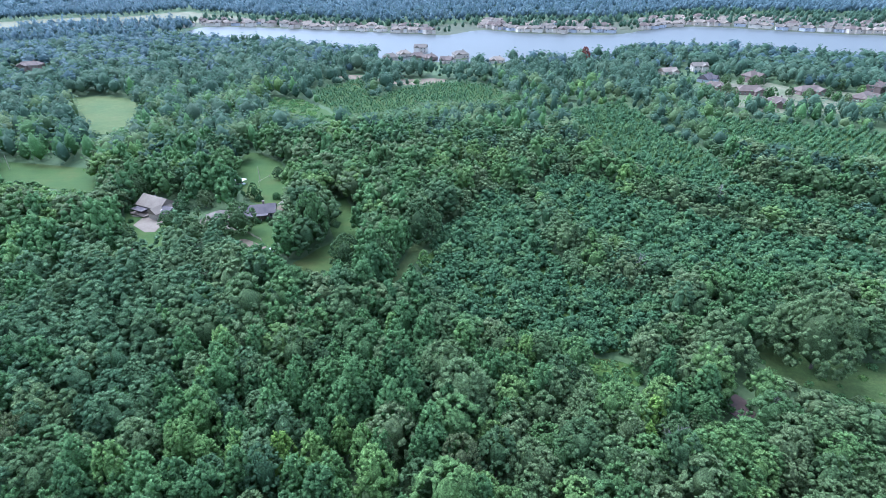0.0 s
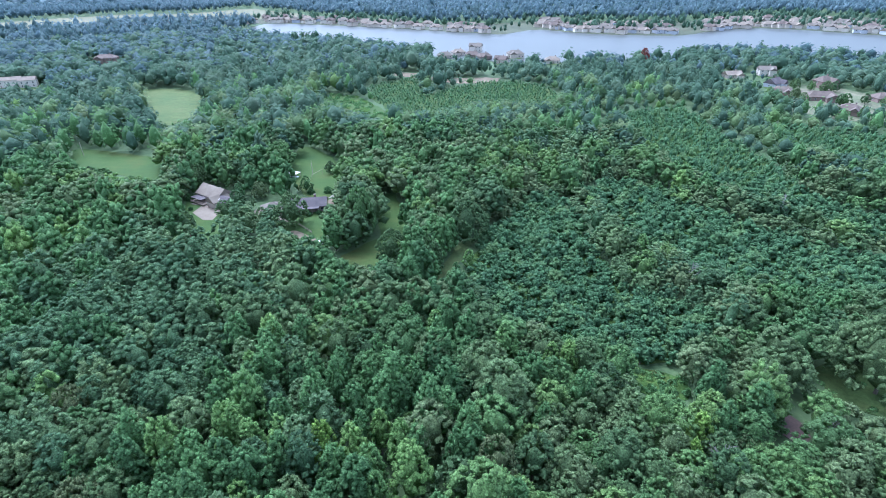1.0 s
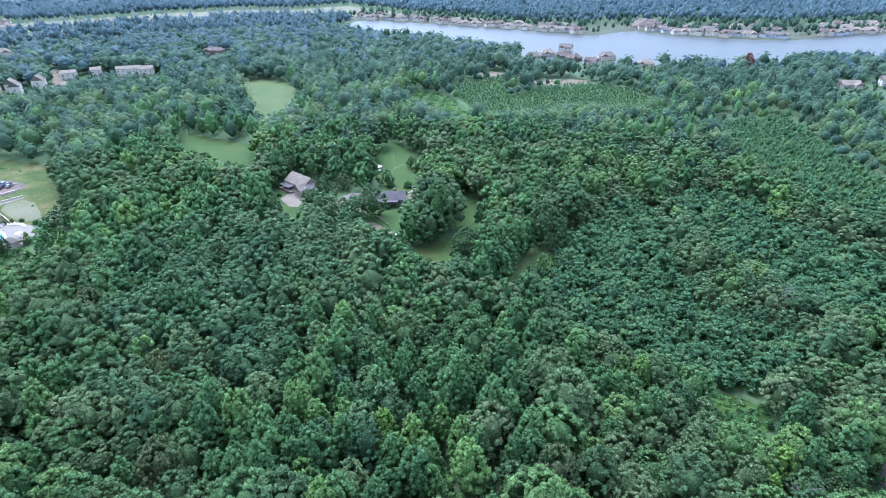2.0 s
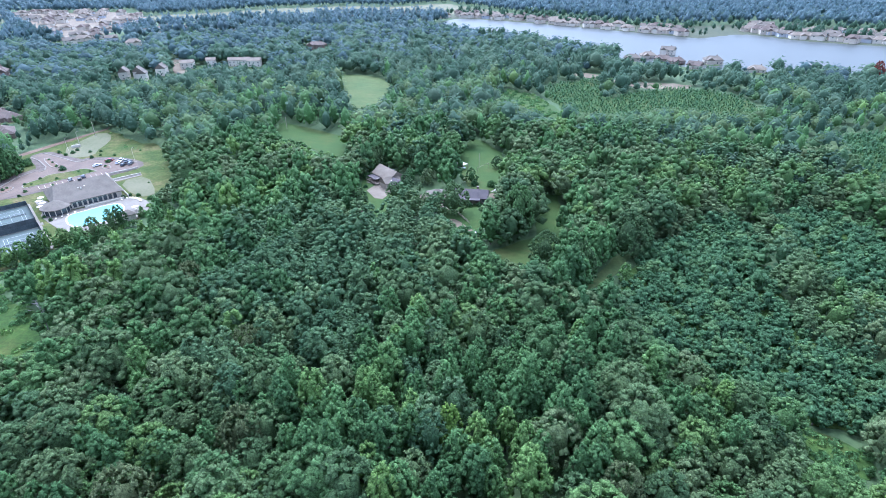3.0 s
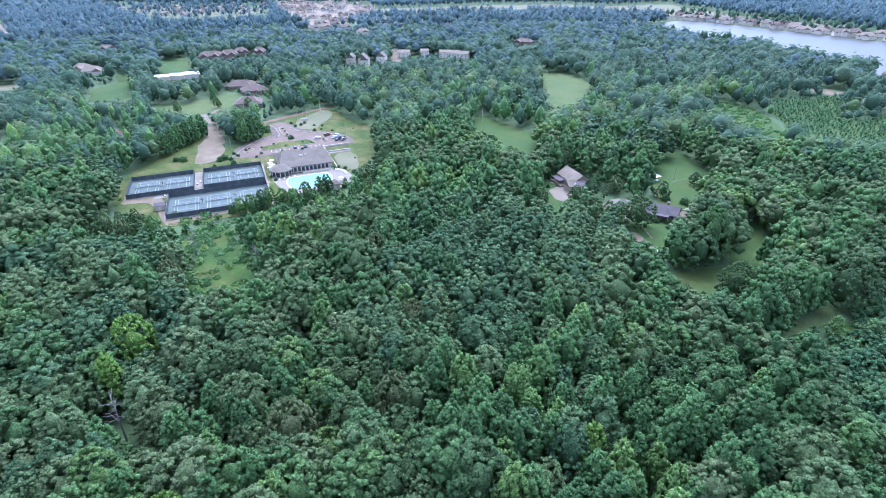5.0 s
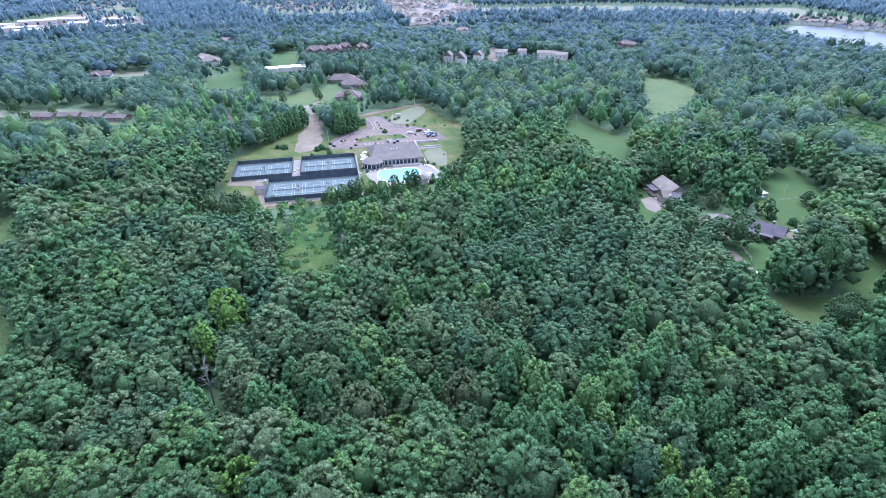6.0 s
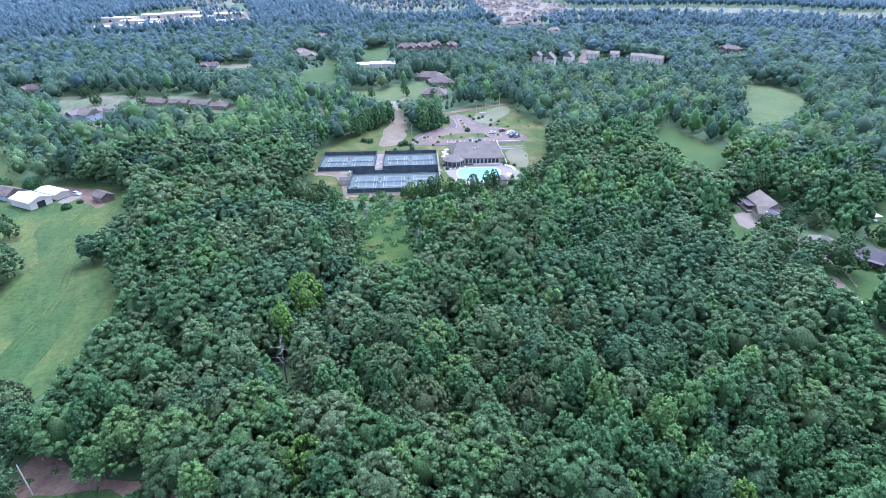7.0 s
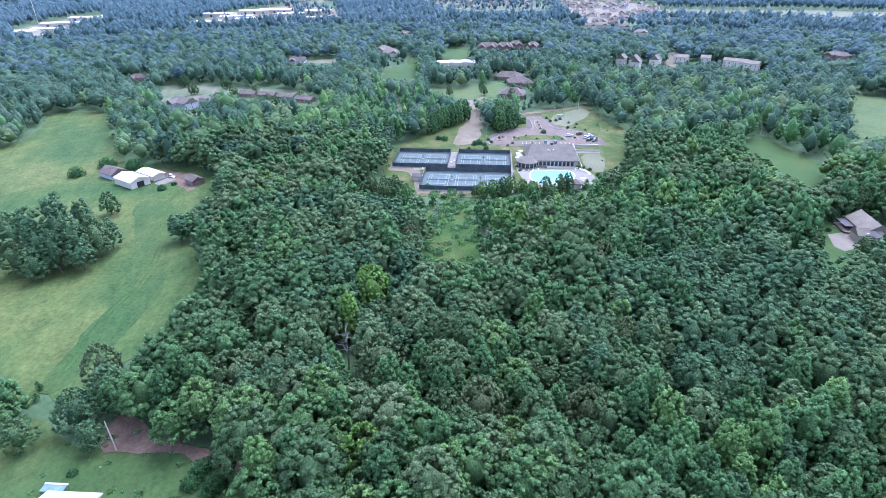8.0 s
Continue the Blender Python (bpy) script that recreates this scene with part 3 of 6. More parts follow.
patch("dirt_patch", RED_L, M["red_earth"], 0.152, "bare reddish earth at a wood's edge", 1.5)
patch("building_site", SUBDIVISION, M["tan_earth"], 0.154, "pale streets and lots of a far subdivision", 5)
patch("yard", WORKS_A, M["tan_earth"], 0.156, "pale yards of far warehouses", 4)
patch("yard", WORKS_B, M["tan_earth"], 0.158, "pale yards of far warehouses", 4)
patch("town_ground", TOWN, M["pale_yard"], 0.172, "pale lots and lawns of a far hillside town", 8)
patch("town_ground", TOWN_2, M["pale_yard"], 0.174, "pale lots and lawns of a far town", 8)
for k, yard in enumerate(YARDS):
    patch("yard", yard, M["hay" if k % 3 == 1 else "lawn"], 0.11 + 0.005 * k, "grassy yard before a house among trees", 1.5)


def strip_line(name, pts, width, material, z, label, category="track"):
    """A narrow band along a line on the ground."""
    left, right = [], []
    for k, p in enumerate(pts):
        a, b = Vector(pts[max(k - 1, 0)]), Vector(pts[min(k + 1, len(pts) - 1)])
        s = (b - a).normalized()
        m = Vector((-s.y, s.x)) * width / 2
        left.append(tuple(Vector(p) + m))
        right.append(tuple(Vector(p) - m))
    return patch(name, left + right[::-1], material, z, label, 0.25, 0, category=category)

for side in (-0.9, 0.9):
    strip_line("wheel_track", [(-284, -40 + side), (-262, -49 + side), (-240, -47.5 + side), (-219, -45.5 + side), (-202, -46.5 + side), (-186, -50 + side), (-173, -56 + side), (-153, -61 + side), (-136, -66 + side)], 0.5, M["scrub"], 0.215 + 0.003 * side, "faint wheel track in mown grass")

# ---- trees ----
SINGLE = "single trees in the open"
SINGLES = [("dark", -216, -78, 15, 28, None, "dark green pine in the meadow's tree group"), ("dark", -210, -72, 14, 24, None, "dark green pine in the meadow's tree group"), ("dark", -222, -70, 14, 25, None, "dark green pine in the meadow's tree group"), ("dark", -219, -87, 15, 25, None, "dark green pine in the meadow's tree group"), ("dark", -211, -84, 14, 23, None, "dark green pine in the meadow's tree group"), ("dark", -226, -80, 15, 27, None, "dark green pine in the meadow's tree group"), ("dark", -206, -78, 12, 20, None, "dark green pine in the meadow's tree group"), ("dark", -214, -66, 12, 20, None, "dark green pine in the meadow's tree group")]
SINGLES += [("dark", -232, -101, 15, 20, None, "dark green pine in the meadow's tree group"), ("dark", -239, -106, 15, 20, None, "dark green pine in the meadow's tree group"), ("dark", -232, -112, 15, 19, None, "dark green pine in the meadow's tree group"), ("oak", -257, -70, 12, 12.5, None, "small round green tree in the meadow"), ("oak", -116, -65, 10, 10, None, "round green oak at the meadow's end"), ("oak", -124, -70, 9, 9, None, "round green oak at the meadow's end"), ("oak", -119, -53, 13, 13, "dark", "dark green oak above the bare bank"), ("oak", -125, -47, 12, 14, "dark", "dark green oak above the bare bank")]
SINGLES += [("oak", -111, -49, 8, 9, "dark", "dark green small oak by the bare bank"), ("oak", -134, -50, 13, 15, None, "broad green oak at the meadow's edge"), ("oak", -123, -38, 13, 15, None, "broad green oak above the bare bank"), ("dark", -218, -38, 13, 14, None, "dark pine at the wood's edge"), ("oak", -141, 24, 18, 20, "yellow_leaf", "large yellow-green broadleaf tree"), ("gum", -131, 15, 10, 20, "yellow_leaf", "yellow-green slender tree in the woods"), ("oak", -82, 10, 15, 17, "yellow_leaf", "bright yellow-green oak in the woods"), ("gum", -35, 80, 9, 17, "yellow_leaf", "yellow-green slender tree in the woods")]
SINGLES += [("oak", -135, 102, 14, 18, "brown_leaf", "olive-brown oak with sparse leaves"), ("oak", 149, 598, 15, 20, "red_leaf", "dark red-leaved tree by the lake"), ("oak", -85, 201, 18, 16.5, None, "round green oak before the brick house"), ("oak", -93, 201, 12, 10.5, "dark", "dark green small oak by the garage"), ("oak", -117, 206, 10.5, 9.5, None, "round green tree beside the drive"), ("oak", -127, 191, 12, 11, None, "grey-green oak below the drive"), ("oak", -138, 198, 12, 12, None, "grey-green oak below the pale house"), ("oak", -33, 176, 8, 9, None, "dense green tree beside the lawn"), ("oak", -36, 170, 15, 17, None, "round green oak at the foot of the lawn")]
SINGLES += [("gum", -36, 158, 9, 13, None, "dense green tree beside the lawn"), ("oak", -19, 188, 8, 9, None, "green tree below the lawn"), ("oak", -145, 214, 9, 10, None, "green tree beside the pale house"), ("oak", -100, 192, 12, 14, None, "green oak below the garage"), ("oak", -53, 194, 18, 24, None, "very broad green oak beside the lawn"), ("gum", -60, 180, 14.5, 20, None, "dense green tree beside the lawn"), ("oak", -22, 164, 14, 18, None, "round green oak beside the grass track"), ("oak", -11, 191, 21, 21, None, "broad grey-green oak at the wood's edge")]
SINGLES += [("oak", 100, 115, 27, 26, None, "very broad green oak over the clearing"), ("oak", 77, 128, 11, 15, None, "round green oak beside the clearing"), ("oak", -489, -18, 11, 10, None, "green tree among ranch houses"), ("oak", -450, 2, 10, 9, None, "green tree among ranch houses"), ("oak", -439, 13, 9, 10, None, "green tree among ranch houses")]
SINGLES += [("oak", -455, 33, 9, 9, None, "green tree among ranch houses"), ("oak", -447, -13, 11, 10, None, "green tree among ranch houses"), ("oak", -526, -24, 13, 11, None, "green tree among ranch houses"), ("oak", -510, -50, 12, 11, None, "green tree among ranch houses"), ("oak", -500, 0, 8, 8, None, "green tree among ranch houses"), ("oak", -545, -60, 13, 12, None, "green tree among ranch houses"), ("oak", -470, -30, 10, 9, None, "green tree among ranch houses"), ("oak", -462, 8, 6, 7, None, "green tree among ranch houses")]
SINGLES += [("dark", -214, 136, 3.5, 8, None, "narrow evergreen below the pool"), ("oak", -116, 217, 10, 10, None, "round green tree beside the pale house"), ("oak", -146, 240, 14, 14, None, "green oak behind the pale house"), ("oak", -86, 264, 8, 8, None, "small green tree on the lawn"), ("oak", -402, 195, 9, 9, None, "round green tree standing on a lawn"), ("oak", -104, 240, 11, 11, None, "green tree behind the brick house"), ("oak", -91, 239, 8, 9, None, "small green tree behind the brick house")]
SINGLES += [("oak", -131, 247, 14, 15, None, "green oak behind the pale house"), ("oak", -120, 243, 13, 14, None, "green oak behind the pale house"), ("oak", -110, 228, 10, 10, None, "round green tree between the houses"), ("oak", -99, 203, 8, 8, None, "small round tree by the drive"), ("oak", -425, 150, 9, 10, None, "round green tree standing on a lawn"), ("oak", -418, 178, 8, 9, None, "round green tree standing on a lawn"), ("gum", -440, 185, 8, 11, None, "round green tree standing on a lawn"), ("gum", 48, 92, 9, 14, "yellow_leaf", "yellow-green slender tree in the woods")]
SINGLES += [("gum", 45, 86, 6, 12, "yellow_leaf", "yellow-green slender tree in the woods"), ("oak", -171, 45, 13, 17, "brown_leaf", "olive-brown oak in the woods"), ("oak", 3, 78, 13, 17, "brown_leaf", "olive-brown broad oak in the woods"), ("oak", 258, 432, 12, 11, None, "green tree between brick houses"), ("oak", 286, 430, 11, 10, None, "green tree before a brick house"), ("oak", 232, 452, 12, 10, None, "green tree before a brick house"), ("gum", 305, 424, 9, 9, None, "green tree by a lawn"), ("oak", 268, 478, 13, 11, None, "green tree between brick houses")]
SINGLES += [("oak", 330, 460, 13, 11, None, "green tree between brick houses"), ("oak", 248, 488, 12, 11, None, "green tree between brick houses")]

SINGLES += [("gum", -324, 145, 9.8, 18.1, None, "tall slender green tree by the gravel track"), ("gum", -317, 147, 10.6, 19.9, None, "tall slender green tree by the gravel track"), ("gum", -318, 153, 10.8, 20.4, None, "tall slender green tree by the gravel track"), ("gum", -323, 160, 9.9, 17.1, None, "tall slender green tree by the gravel track"), ("gum", -334, 152, 10.1, 19.0, None, "tall slender green tree by the gravel track"), ("gum", -333, 158, 11.2, 19.5, None, "tall slender green tree by the gravel track"), ("gum", -350, 135, 10.2, 17.6, None, "tall slender green tree by the gravel track"), ("gum", -345, 128, 11.2, 18.5, None, "tall slender green tree by the gravel track"), ("gum", -341, 122, 11.1, 18.5, None, "tall slender green tree by the gravel track"), ("gum", -339, 116, 12.0, 18.1, None, "tall slender green tree by the gravel track"), ("gum", -334, 110, 10.8, 17.1, None, "tall slender green tree by the gravel track"), ("gum", -329, 104, 10.5, 16.6, None, "tall slender green tree by the gravel track"), ("oak", -220, 94, 8.5, 8.7, None, "young green tree below the pool"), ("oak", -217, 98, 9.2, 10.1, None, "young green tree below the pool"), ("oak", -217, 103, 8.5, 11.0, None, "young green tree below the pool"), ("oak", -218, 108, 8.5, 11.0, None, "young green tree below the pool"), ("oak", -218, 114, 8.5, 7.8, None, "young green tree below the pool"), ("oak", -212, 116, 8.5, 8.7, None, "young green tree below the pool"), ("oak", -210, 122, 8.5, 11.5, None, "young green tree below the pool"), ("oak", -209, 129, 8.5, 12.0, None, "young green tree below the pool"), ("oak", -210, 134, 8.5, 11.5, None, "young green tree below the pool"), ("oak", -206, 123, 8.5, 7.8, None, "young green tree below the pool"), ("oak", -220, 90, 4.3, 7.0, None, "leafy green young tree below the courts"), ("oak", -236, 56, 7.1, 11.5, None, "leafy green young tree below the courts"), ("oak", -233, 49, 7.0, 12.0, None, "leafy green young tree below the courts"), ("oak", -224, 58, 6.9, 11.5, None, "leafy green young tree below the courts"), ("oak", -240, 45, 7.2, 13.0, None, "leafy green young tree below the courts")]

SINGLES += [('dark', -205, -70, 13, 15, None, "dark green pine in the meadow's tree group"), ('dark', -203, -84, 12, 14, None, "dark green pine in the meadow's tree group"), ('dark', -210, -92, 13, 16, None, "dark green pine in the meadow's tree group"), ('dark', -230, -72, 13, 17, None, "dark green pine in the meadow's tree group"), ('dark', -220, -63, 12, 15, None, "dark green pine in the meadow's tree group"), ('dark', -240, -98, 13, 15, None, "dark green pine in the meadow's tree group")]
SINGLES += [('oak', -85, 37, 15.7, 19.0, 'brown_leaf', 'broad olive-green oak in dense woods'), ('oak', -76, 60, 14.6, 17.5, 'brown_leaf', 'broad olive-green oak in dense woods'), ('oak', -96, 84, 13, 17, 'brown_leaf', 'broad olive-green oak in dense woods')]

for x, y, side in ((230, 470, 7), (252, 453, 9), (251, 412, 6), (299, 451, 10), (326, 425, 8), (357, 455, 7), (277, 501, 6)):
    SINGLES += [("oak", x * 0.962 - side, y * 0.962 + side * 0.7, 9, 9, None, "green tree before a brick house"), ("oak", x * 0.97 + side * 1.3, y * 0.97 - side * 0.6, 10, 10, None, "green tree between brick houses")]

rng = np.random.default_rng(7)
hull = bmesh.new()
bmesh.ops.create_icosphere(hull, subdivisions=1, radius=1)
ICO_V = np.array([v.co[:] for v in hull.verts])
ICO_F = np.array([[v.index for v in f.verts] for f in hull.faces])
hull.free()
OCT_V = np.array([(1, 0, 0), (-1, 0, 0), (0, 1, 0), (0, -1, 0), (0, 0, 1), (0, 0, -1)], float)
OCT_F = np.array([(0, 2, 4), (2, 1, 4), (1, 3, 4), (3, 0, 4), (2, 0, 5), (1, 2, 5), (3, 1, 5), (0, 3, 5)])


def unit(v):
    return v / np.maximum(np.linalg.norm(v, axis=-1, keepdims=True), 1e-9)


def clumps(at, out, size, tilt):
    """Small bent leaf clumps at points, facing roughly outwards: corners and triangles."""
    n = len(at)
    nn = unit(out + rng.normal(0, tilt, (n, 3)))
    t = unit(np.cross(nn, rng.normal(0, 1, (n, 3))))
    b = np.cross(nn, t)
    r = size[:, None] * rng.uniform(0.65, 1.2, (n, 4))
    v = np.stack([at + t * r[:, :1], at + b * r[:, 1:2] - nn * r[:, 1:2] * 0.45, at - t * r[:, 2:3], at - b * r[:, 3:] - nn * r[:, 3:] * 0.45], 1)
    i = np.arange(n)[:, None] * 4
    f = np.concatenate([i + [0, 1, 2], i + [0, 2, 3]], 1).reshape(-1, 3)
    return v.reshape(-1, 3), f


SHAPES = {"oak": (4.9, 11.8), "big": (8.2, 13.6), "gum": (3.4, 15.2), "dark": (3.7, 12.6), "pine": (1.35, 4.9)}


def outline(kind, s):
    """How wide a crown is at the share s of its height, as a share of its widest."""
    if kind in ("oak", "big"):
        return np.minimum(1, (s + 0.14) / 0.46) ** 0.7 * np.maximum(0, 1.02 - s) ** (0.5 if kind == "oak" else 0.46) * 1.16
    if kind == "gum":
        return np.minimum(1, (s + 0.12) / 0.36) ** 0.6 * np.maximum(0, 1.02 - s) ** 0.62 * 1.12
    if kind == "dark":
        return np.minimum(1, (s + 0.25) / 0.55) * np.maximum(0.0, 1.03 - s) ** 0.42 * 1.05
    return np.minimum(1, (s + 0.3) / 0.5) * np.maximum(0, 1.03 - s) ** 0.68 * 1.1


def crown(kind, boughs, leaves, size, core=ICO_V, core_f=ICO_F, puffs=True):
    """A crown: leafy boughs over an uneven outline, each a small dome of leaf clumps, round a leafy middle. Far off, clumps alone."""
    wide, tall = SHAPES[kind]
    swell = {"oak": 0.2, "big": 0.26, "gum": 0.16, "dark": 0.3, "pine": 0.14}[kind]
    turns = rng.uniform(0, 6.28, 9)
    highs = rng.uniform(0.05, 1.0, 9)
    push = rng.uniform(-swell, swell, 9)
    tip = rng.normal(0, 0.05, 2) * wide
    knobs = {"oak": 26, "big": 44, "gum": 22, "dark": 24, "pine": 8}[kind]
    knob_turn, knob_high, knob_push = rng.uniform(0, 6.28, knobs), rng.uniform(0.1, 1.0, knobs), rng.uniform(-0.15, 0.15, knobs)

    def skin(a, s):
        near = np.cos(a[:, None] - turns[None]) - 1
        lump = (np.exp(near * 2.6 - ((s[:, None] - highs[None]) / 0.3) ** 2) * push[None]).sum(1)
        knob = (np.exp((np.cos(a[:, None] - knob_turn[None]) - 1) * 14 - ((s[:, None] - knob_high[None]) / 0.1) ** 2) * knob_push[None]).sum(1)
        s = s + 0.35 * knob * s
        r = outline(kind, np.clip(s, 0, 1)) * wide * (1 + lump + knob)
        return np.stack([np.cos(a) * r + tip[0] * s, np.sin(a) * r + tip[1] * s, 0.4 + s * tall], 1)

    rungs = np.linspace(0.05, 1.0, 120)
    slope = np.gradient(outline(kind, rungs), rungs) * wide / tall
    area = outline(kind, rungs) * np.sqrt(1 + slope ** 2) * (0.3 + 0.7 * rungs)
    s = np.clip(rng.choice(rungs, boughs, p=area / area.sum()) + rng.uniform(-0.004, 0.004, boughs), 0, 1)
    a = rng.uniform(0, 6.28, boughs)
    at = skin(a, s) * (rng.uniform(0.88, 1.02, (len(s), 1)) * [1, 1, 0] + [0, 0, 1])
    out = unit(np.stack([np.cos(a), np.sin(a), 0.25 + 2.2 * s ** 3], 1))
    cover = area.sum() * (rungs[1] - rungs[0]) * 6.28 * wide * tall / 0.7
    big = (0.6 if puffs else 0.25) * math.sqrt(cover / boughs) * rng.uniform(0.7, 1.25, boughs) * (1.1 - 0.35 * s ** 3)
    rise = {"gum": 1.5, "dark": 0.8, "pine": 1.25}.get(kind, 0.95)
    pick = np.repeat(np.arange(boughs), leaves)
    d = unit(rng.normal(0, 1, (len(pick), 3)) + out[pick] * 0.8 + [0, 0, 0.45])
    p = at[pick] + d * big[pick, None] * rng.uniform(0.6, 1.06, (len(pick), 1)) * [1, 1, rise]
    vs, fs = clumps(p, unit(d + [0, 0, 0.25]), size * rng.uniform(0.6, 1.25, len(p)), 0.5 if puffs else 0.3)
    puff = OCT_V[None] * big[:, None, None] * rng.uniform(0.6, 0.95, (boughs, 6, 1)) * [1, 1, rise]
    spin, tilt = rng.uniform(0, 6.28, (boughs, 1)), rng.uniform(-0.5, 0.5, (boughs, 1))
    px, py, pz = puff[..., 0] * np.cos(spin) - puff[..., 1] * np.sin(spin), puff[..., 0] * np.sin(spin) + puff[..., 1] * np.cos(spin), puff[..., 2]
    puff = np.stack([px * np.cos(tilt) - pz * np.sin(tilt), py, px * np.sin(tilt) + pz * np.cos(tilt)], -1) + at[:, None]
    pf = (OCT_F[None] + (np.arange(boughs) * 6)[:, None, None]).reshape(-1, 3) + len(vs)
    cs = np.clip(core[:, 2] * 0.5 + 0.5, 0.0, 1.0)
    cv = skin(np.arctan2(core[:, 1], core[:, 0]), cs * (0.8 if puffs else 0.9))
    flat = np.hypot(core[:, 0], core[:, 1])
    cv[:, :2] *= ((0.52 if puffs else 0.74) * np.where(flat > 0.2, 1, 0.1) * rng.uniform(0.78, 1.12, len(core)))[:, None]
    base = len(vs) + 6 * boughs
    if not puffs:
        return np.concatenate([vs, cv]), np.concatenate([fs, core_f + len(vs)]), len(fs)
    return np.concatenate([vs, puff.reshape(-1, 3), cv]), np.concatenate([fs, pf, core_f + base]), len(fs)


def trunk_arrays(height, radius, limbs, lean=0.02):
    bm = bmesh.new()
    tube(bm, (0, 0, -0.3), (0, 0, 1.2), radius * 1.5, radius, 7, False)
    tube(bm, (0, 0, 1.2), (height * lean, 0, height), radius, radius * 0.35, 7)
    for k in range(limbs):
        a, z = k * 2.4 + 0.5, height * (0.42 + 0.5 * k / max(limbs, 1))
        tube(bm, (0, 0, z), (math.cos(a) * 1.9, math.sin(a) * 1.9, z + 1.7), radius * 0.4, radius * 0.14, 4)
    return bm


def lift(kind):
    return {"oak": 2.2, "big": 2.0, "gum": 1.6, "dark": 3.0, "pine": 0.1}[kind]


FULL = {"oak": (130, 4, 0.34), "big": (260, 4, 0.39), "gum": (112, 4, 0.30), "dark": (98, 5, 0.33), "pine": (15, 5, 0.27)}
FINE = {"oak": (58, 3, 0.48), "big": (116, 3, 0.52), "gum": (54, 3, 0.42), "dark": (48, 3, 0.46), "pine": (8, 4, 0.36)}
MID = {"oak": (34, 2, 0.64), "big": (70, 2, 0.72), "gum": (32, 2, 0.56), "dark": (30, 2, 0.6), "pine": (6, 3, 0.48)}
LOW = {"oak": (36, 1, 0.95), "big": (52, 1, 1.15), "gum": (34, 1, 0.82), "dark": (32, 1, 0.88), "pine": (9, 1, 0.6)}
TINY = {"oak": (16, 1, 1.35), "big": (18, 1, 1.6), "gum": (15, 1, 1.15), "dark": (14, 1, 1.25), "pine": (4, 1, 0.8)}
VARIANTS = {"oak": 8, "big": 5, "gum": 8, "dark": 6, "pine": 6}
LABELS = {"big": ("oak_tree", "very broad spreading green oak in dense woods", "tree"), "oak": ("broadleaf_tree", "rounded dark green broadleaf tree in dense woods", "tree"),
          "gum": ("slender_tree", "slender tall fresh green broadleaf tree in the woods", "tree"),
          "dark": ("tall_pine", "tall dark green pine with clumped needles", "tree"),
          "pine": ("young_pine", "young blue-green planted pine in a row", "tree")}
near_library, fine_library, mid_library, low_library, small_library = {}, {}, {}, {}, {}
for kind in FULL:
    near_library[kind] = []
    for k in range(VARIANTS[kind]):
        v, f, leaves = crown(kind, *FULL[kind], ICO_V, ICO_F)
        v[:, 2] += lift(kind)
        cm = mesh_arrays(kind + "_crown", v, f, [M[kind], M[kind + "_inner"]], smooth=True, index=np.arange(len(f)) >= leaves)
        bm = trunk_arrays({"gum": 9.5, "dark": 9.0, "pine": 4.2}.get(kind, 7.2), {"pine": 0.08, "big": 0.4}.get(kind, 0.24), 6 if kind != "pine" else 0)
        tm = bpy.data.meshes.new(kind + "_trunk")
        bm.to_mesh(tm)
        bm.free()
        tm.materials.append(M["bark"])
        near_library[kind].append((cm, tm))
    fine_library[kind], mid_library[kind], low_library[kind], small_library[kind] = [], [], [], []
    for k in range(6):
        for spec, shelf in ((FINE, fine_library), (MID, mid_library), (LOW, low_library), (TINY, small_library)):
            v, f, leaves = crown(kind, *spec[kind], *((OCT_V, OCT_F) if kind == "pine" else (ICO_V, ICO_F)), spec not in (LOW, TINY))
            v[:, 2] += lift(kind)
            shelf[kind].append((v, f, leaves))
for kind in FULL:
    for shelf, k, (v, f, leaves) in [(q, k, c) for q in (fine_library, mid_library) for k, c in enumerate(q[kind])]:
        if kind == "pine":
            continue
        h, r = lift(kind) + 3, 0.26
        tv = np.array([(r, 0, -0.2), (-r / 2, r * 0.87, -0.2), (-r / 2, -r * 0.87, -0.2), (0, 0, h)])
        shelf[kind][k] = (np.concatenate([v, tv]), np.concatenate([f, np.array([(0, 1, 3), (1, 2, 3), (2, 0, 3)]) + len(v)]), leaves)
tiny_library = []
for k in range(8):
    v, f, leaves = crown("oak", 8, 1, 1.8, OCT_V, OCT_F, False)
    tiny_library.append((v + [0, 0, 2.2], f, leaves))


def plant(kind, x, y, scale, turn, material=None, label="", group="trees of the wood", flat=1.0, sink=0.0):
    """One tree as a thing of its own."""
    name, words, category = LABELS[kind]
    cm, tm = near_library[kind][int(abs(x * 7.3 + y * 3.1)) % VARIANTS[kind]]
    t = thing(name, Matrix.LocRotScale((x, y, -sink), Euler((0, 0, turn)), (scale * flat, scale * flat, scale)), label or words, category, group)
    if material:
        cm = cm.copy()
        cm.materials[0], cm.materials[1] = M[material], M[material + "_inner"]
    for n, me in (("crown", cm), ("trunk", tm)):
        o = new(n, me)
        o.parent = t
    return t


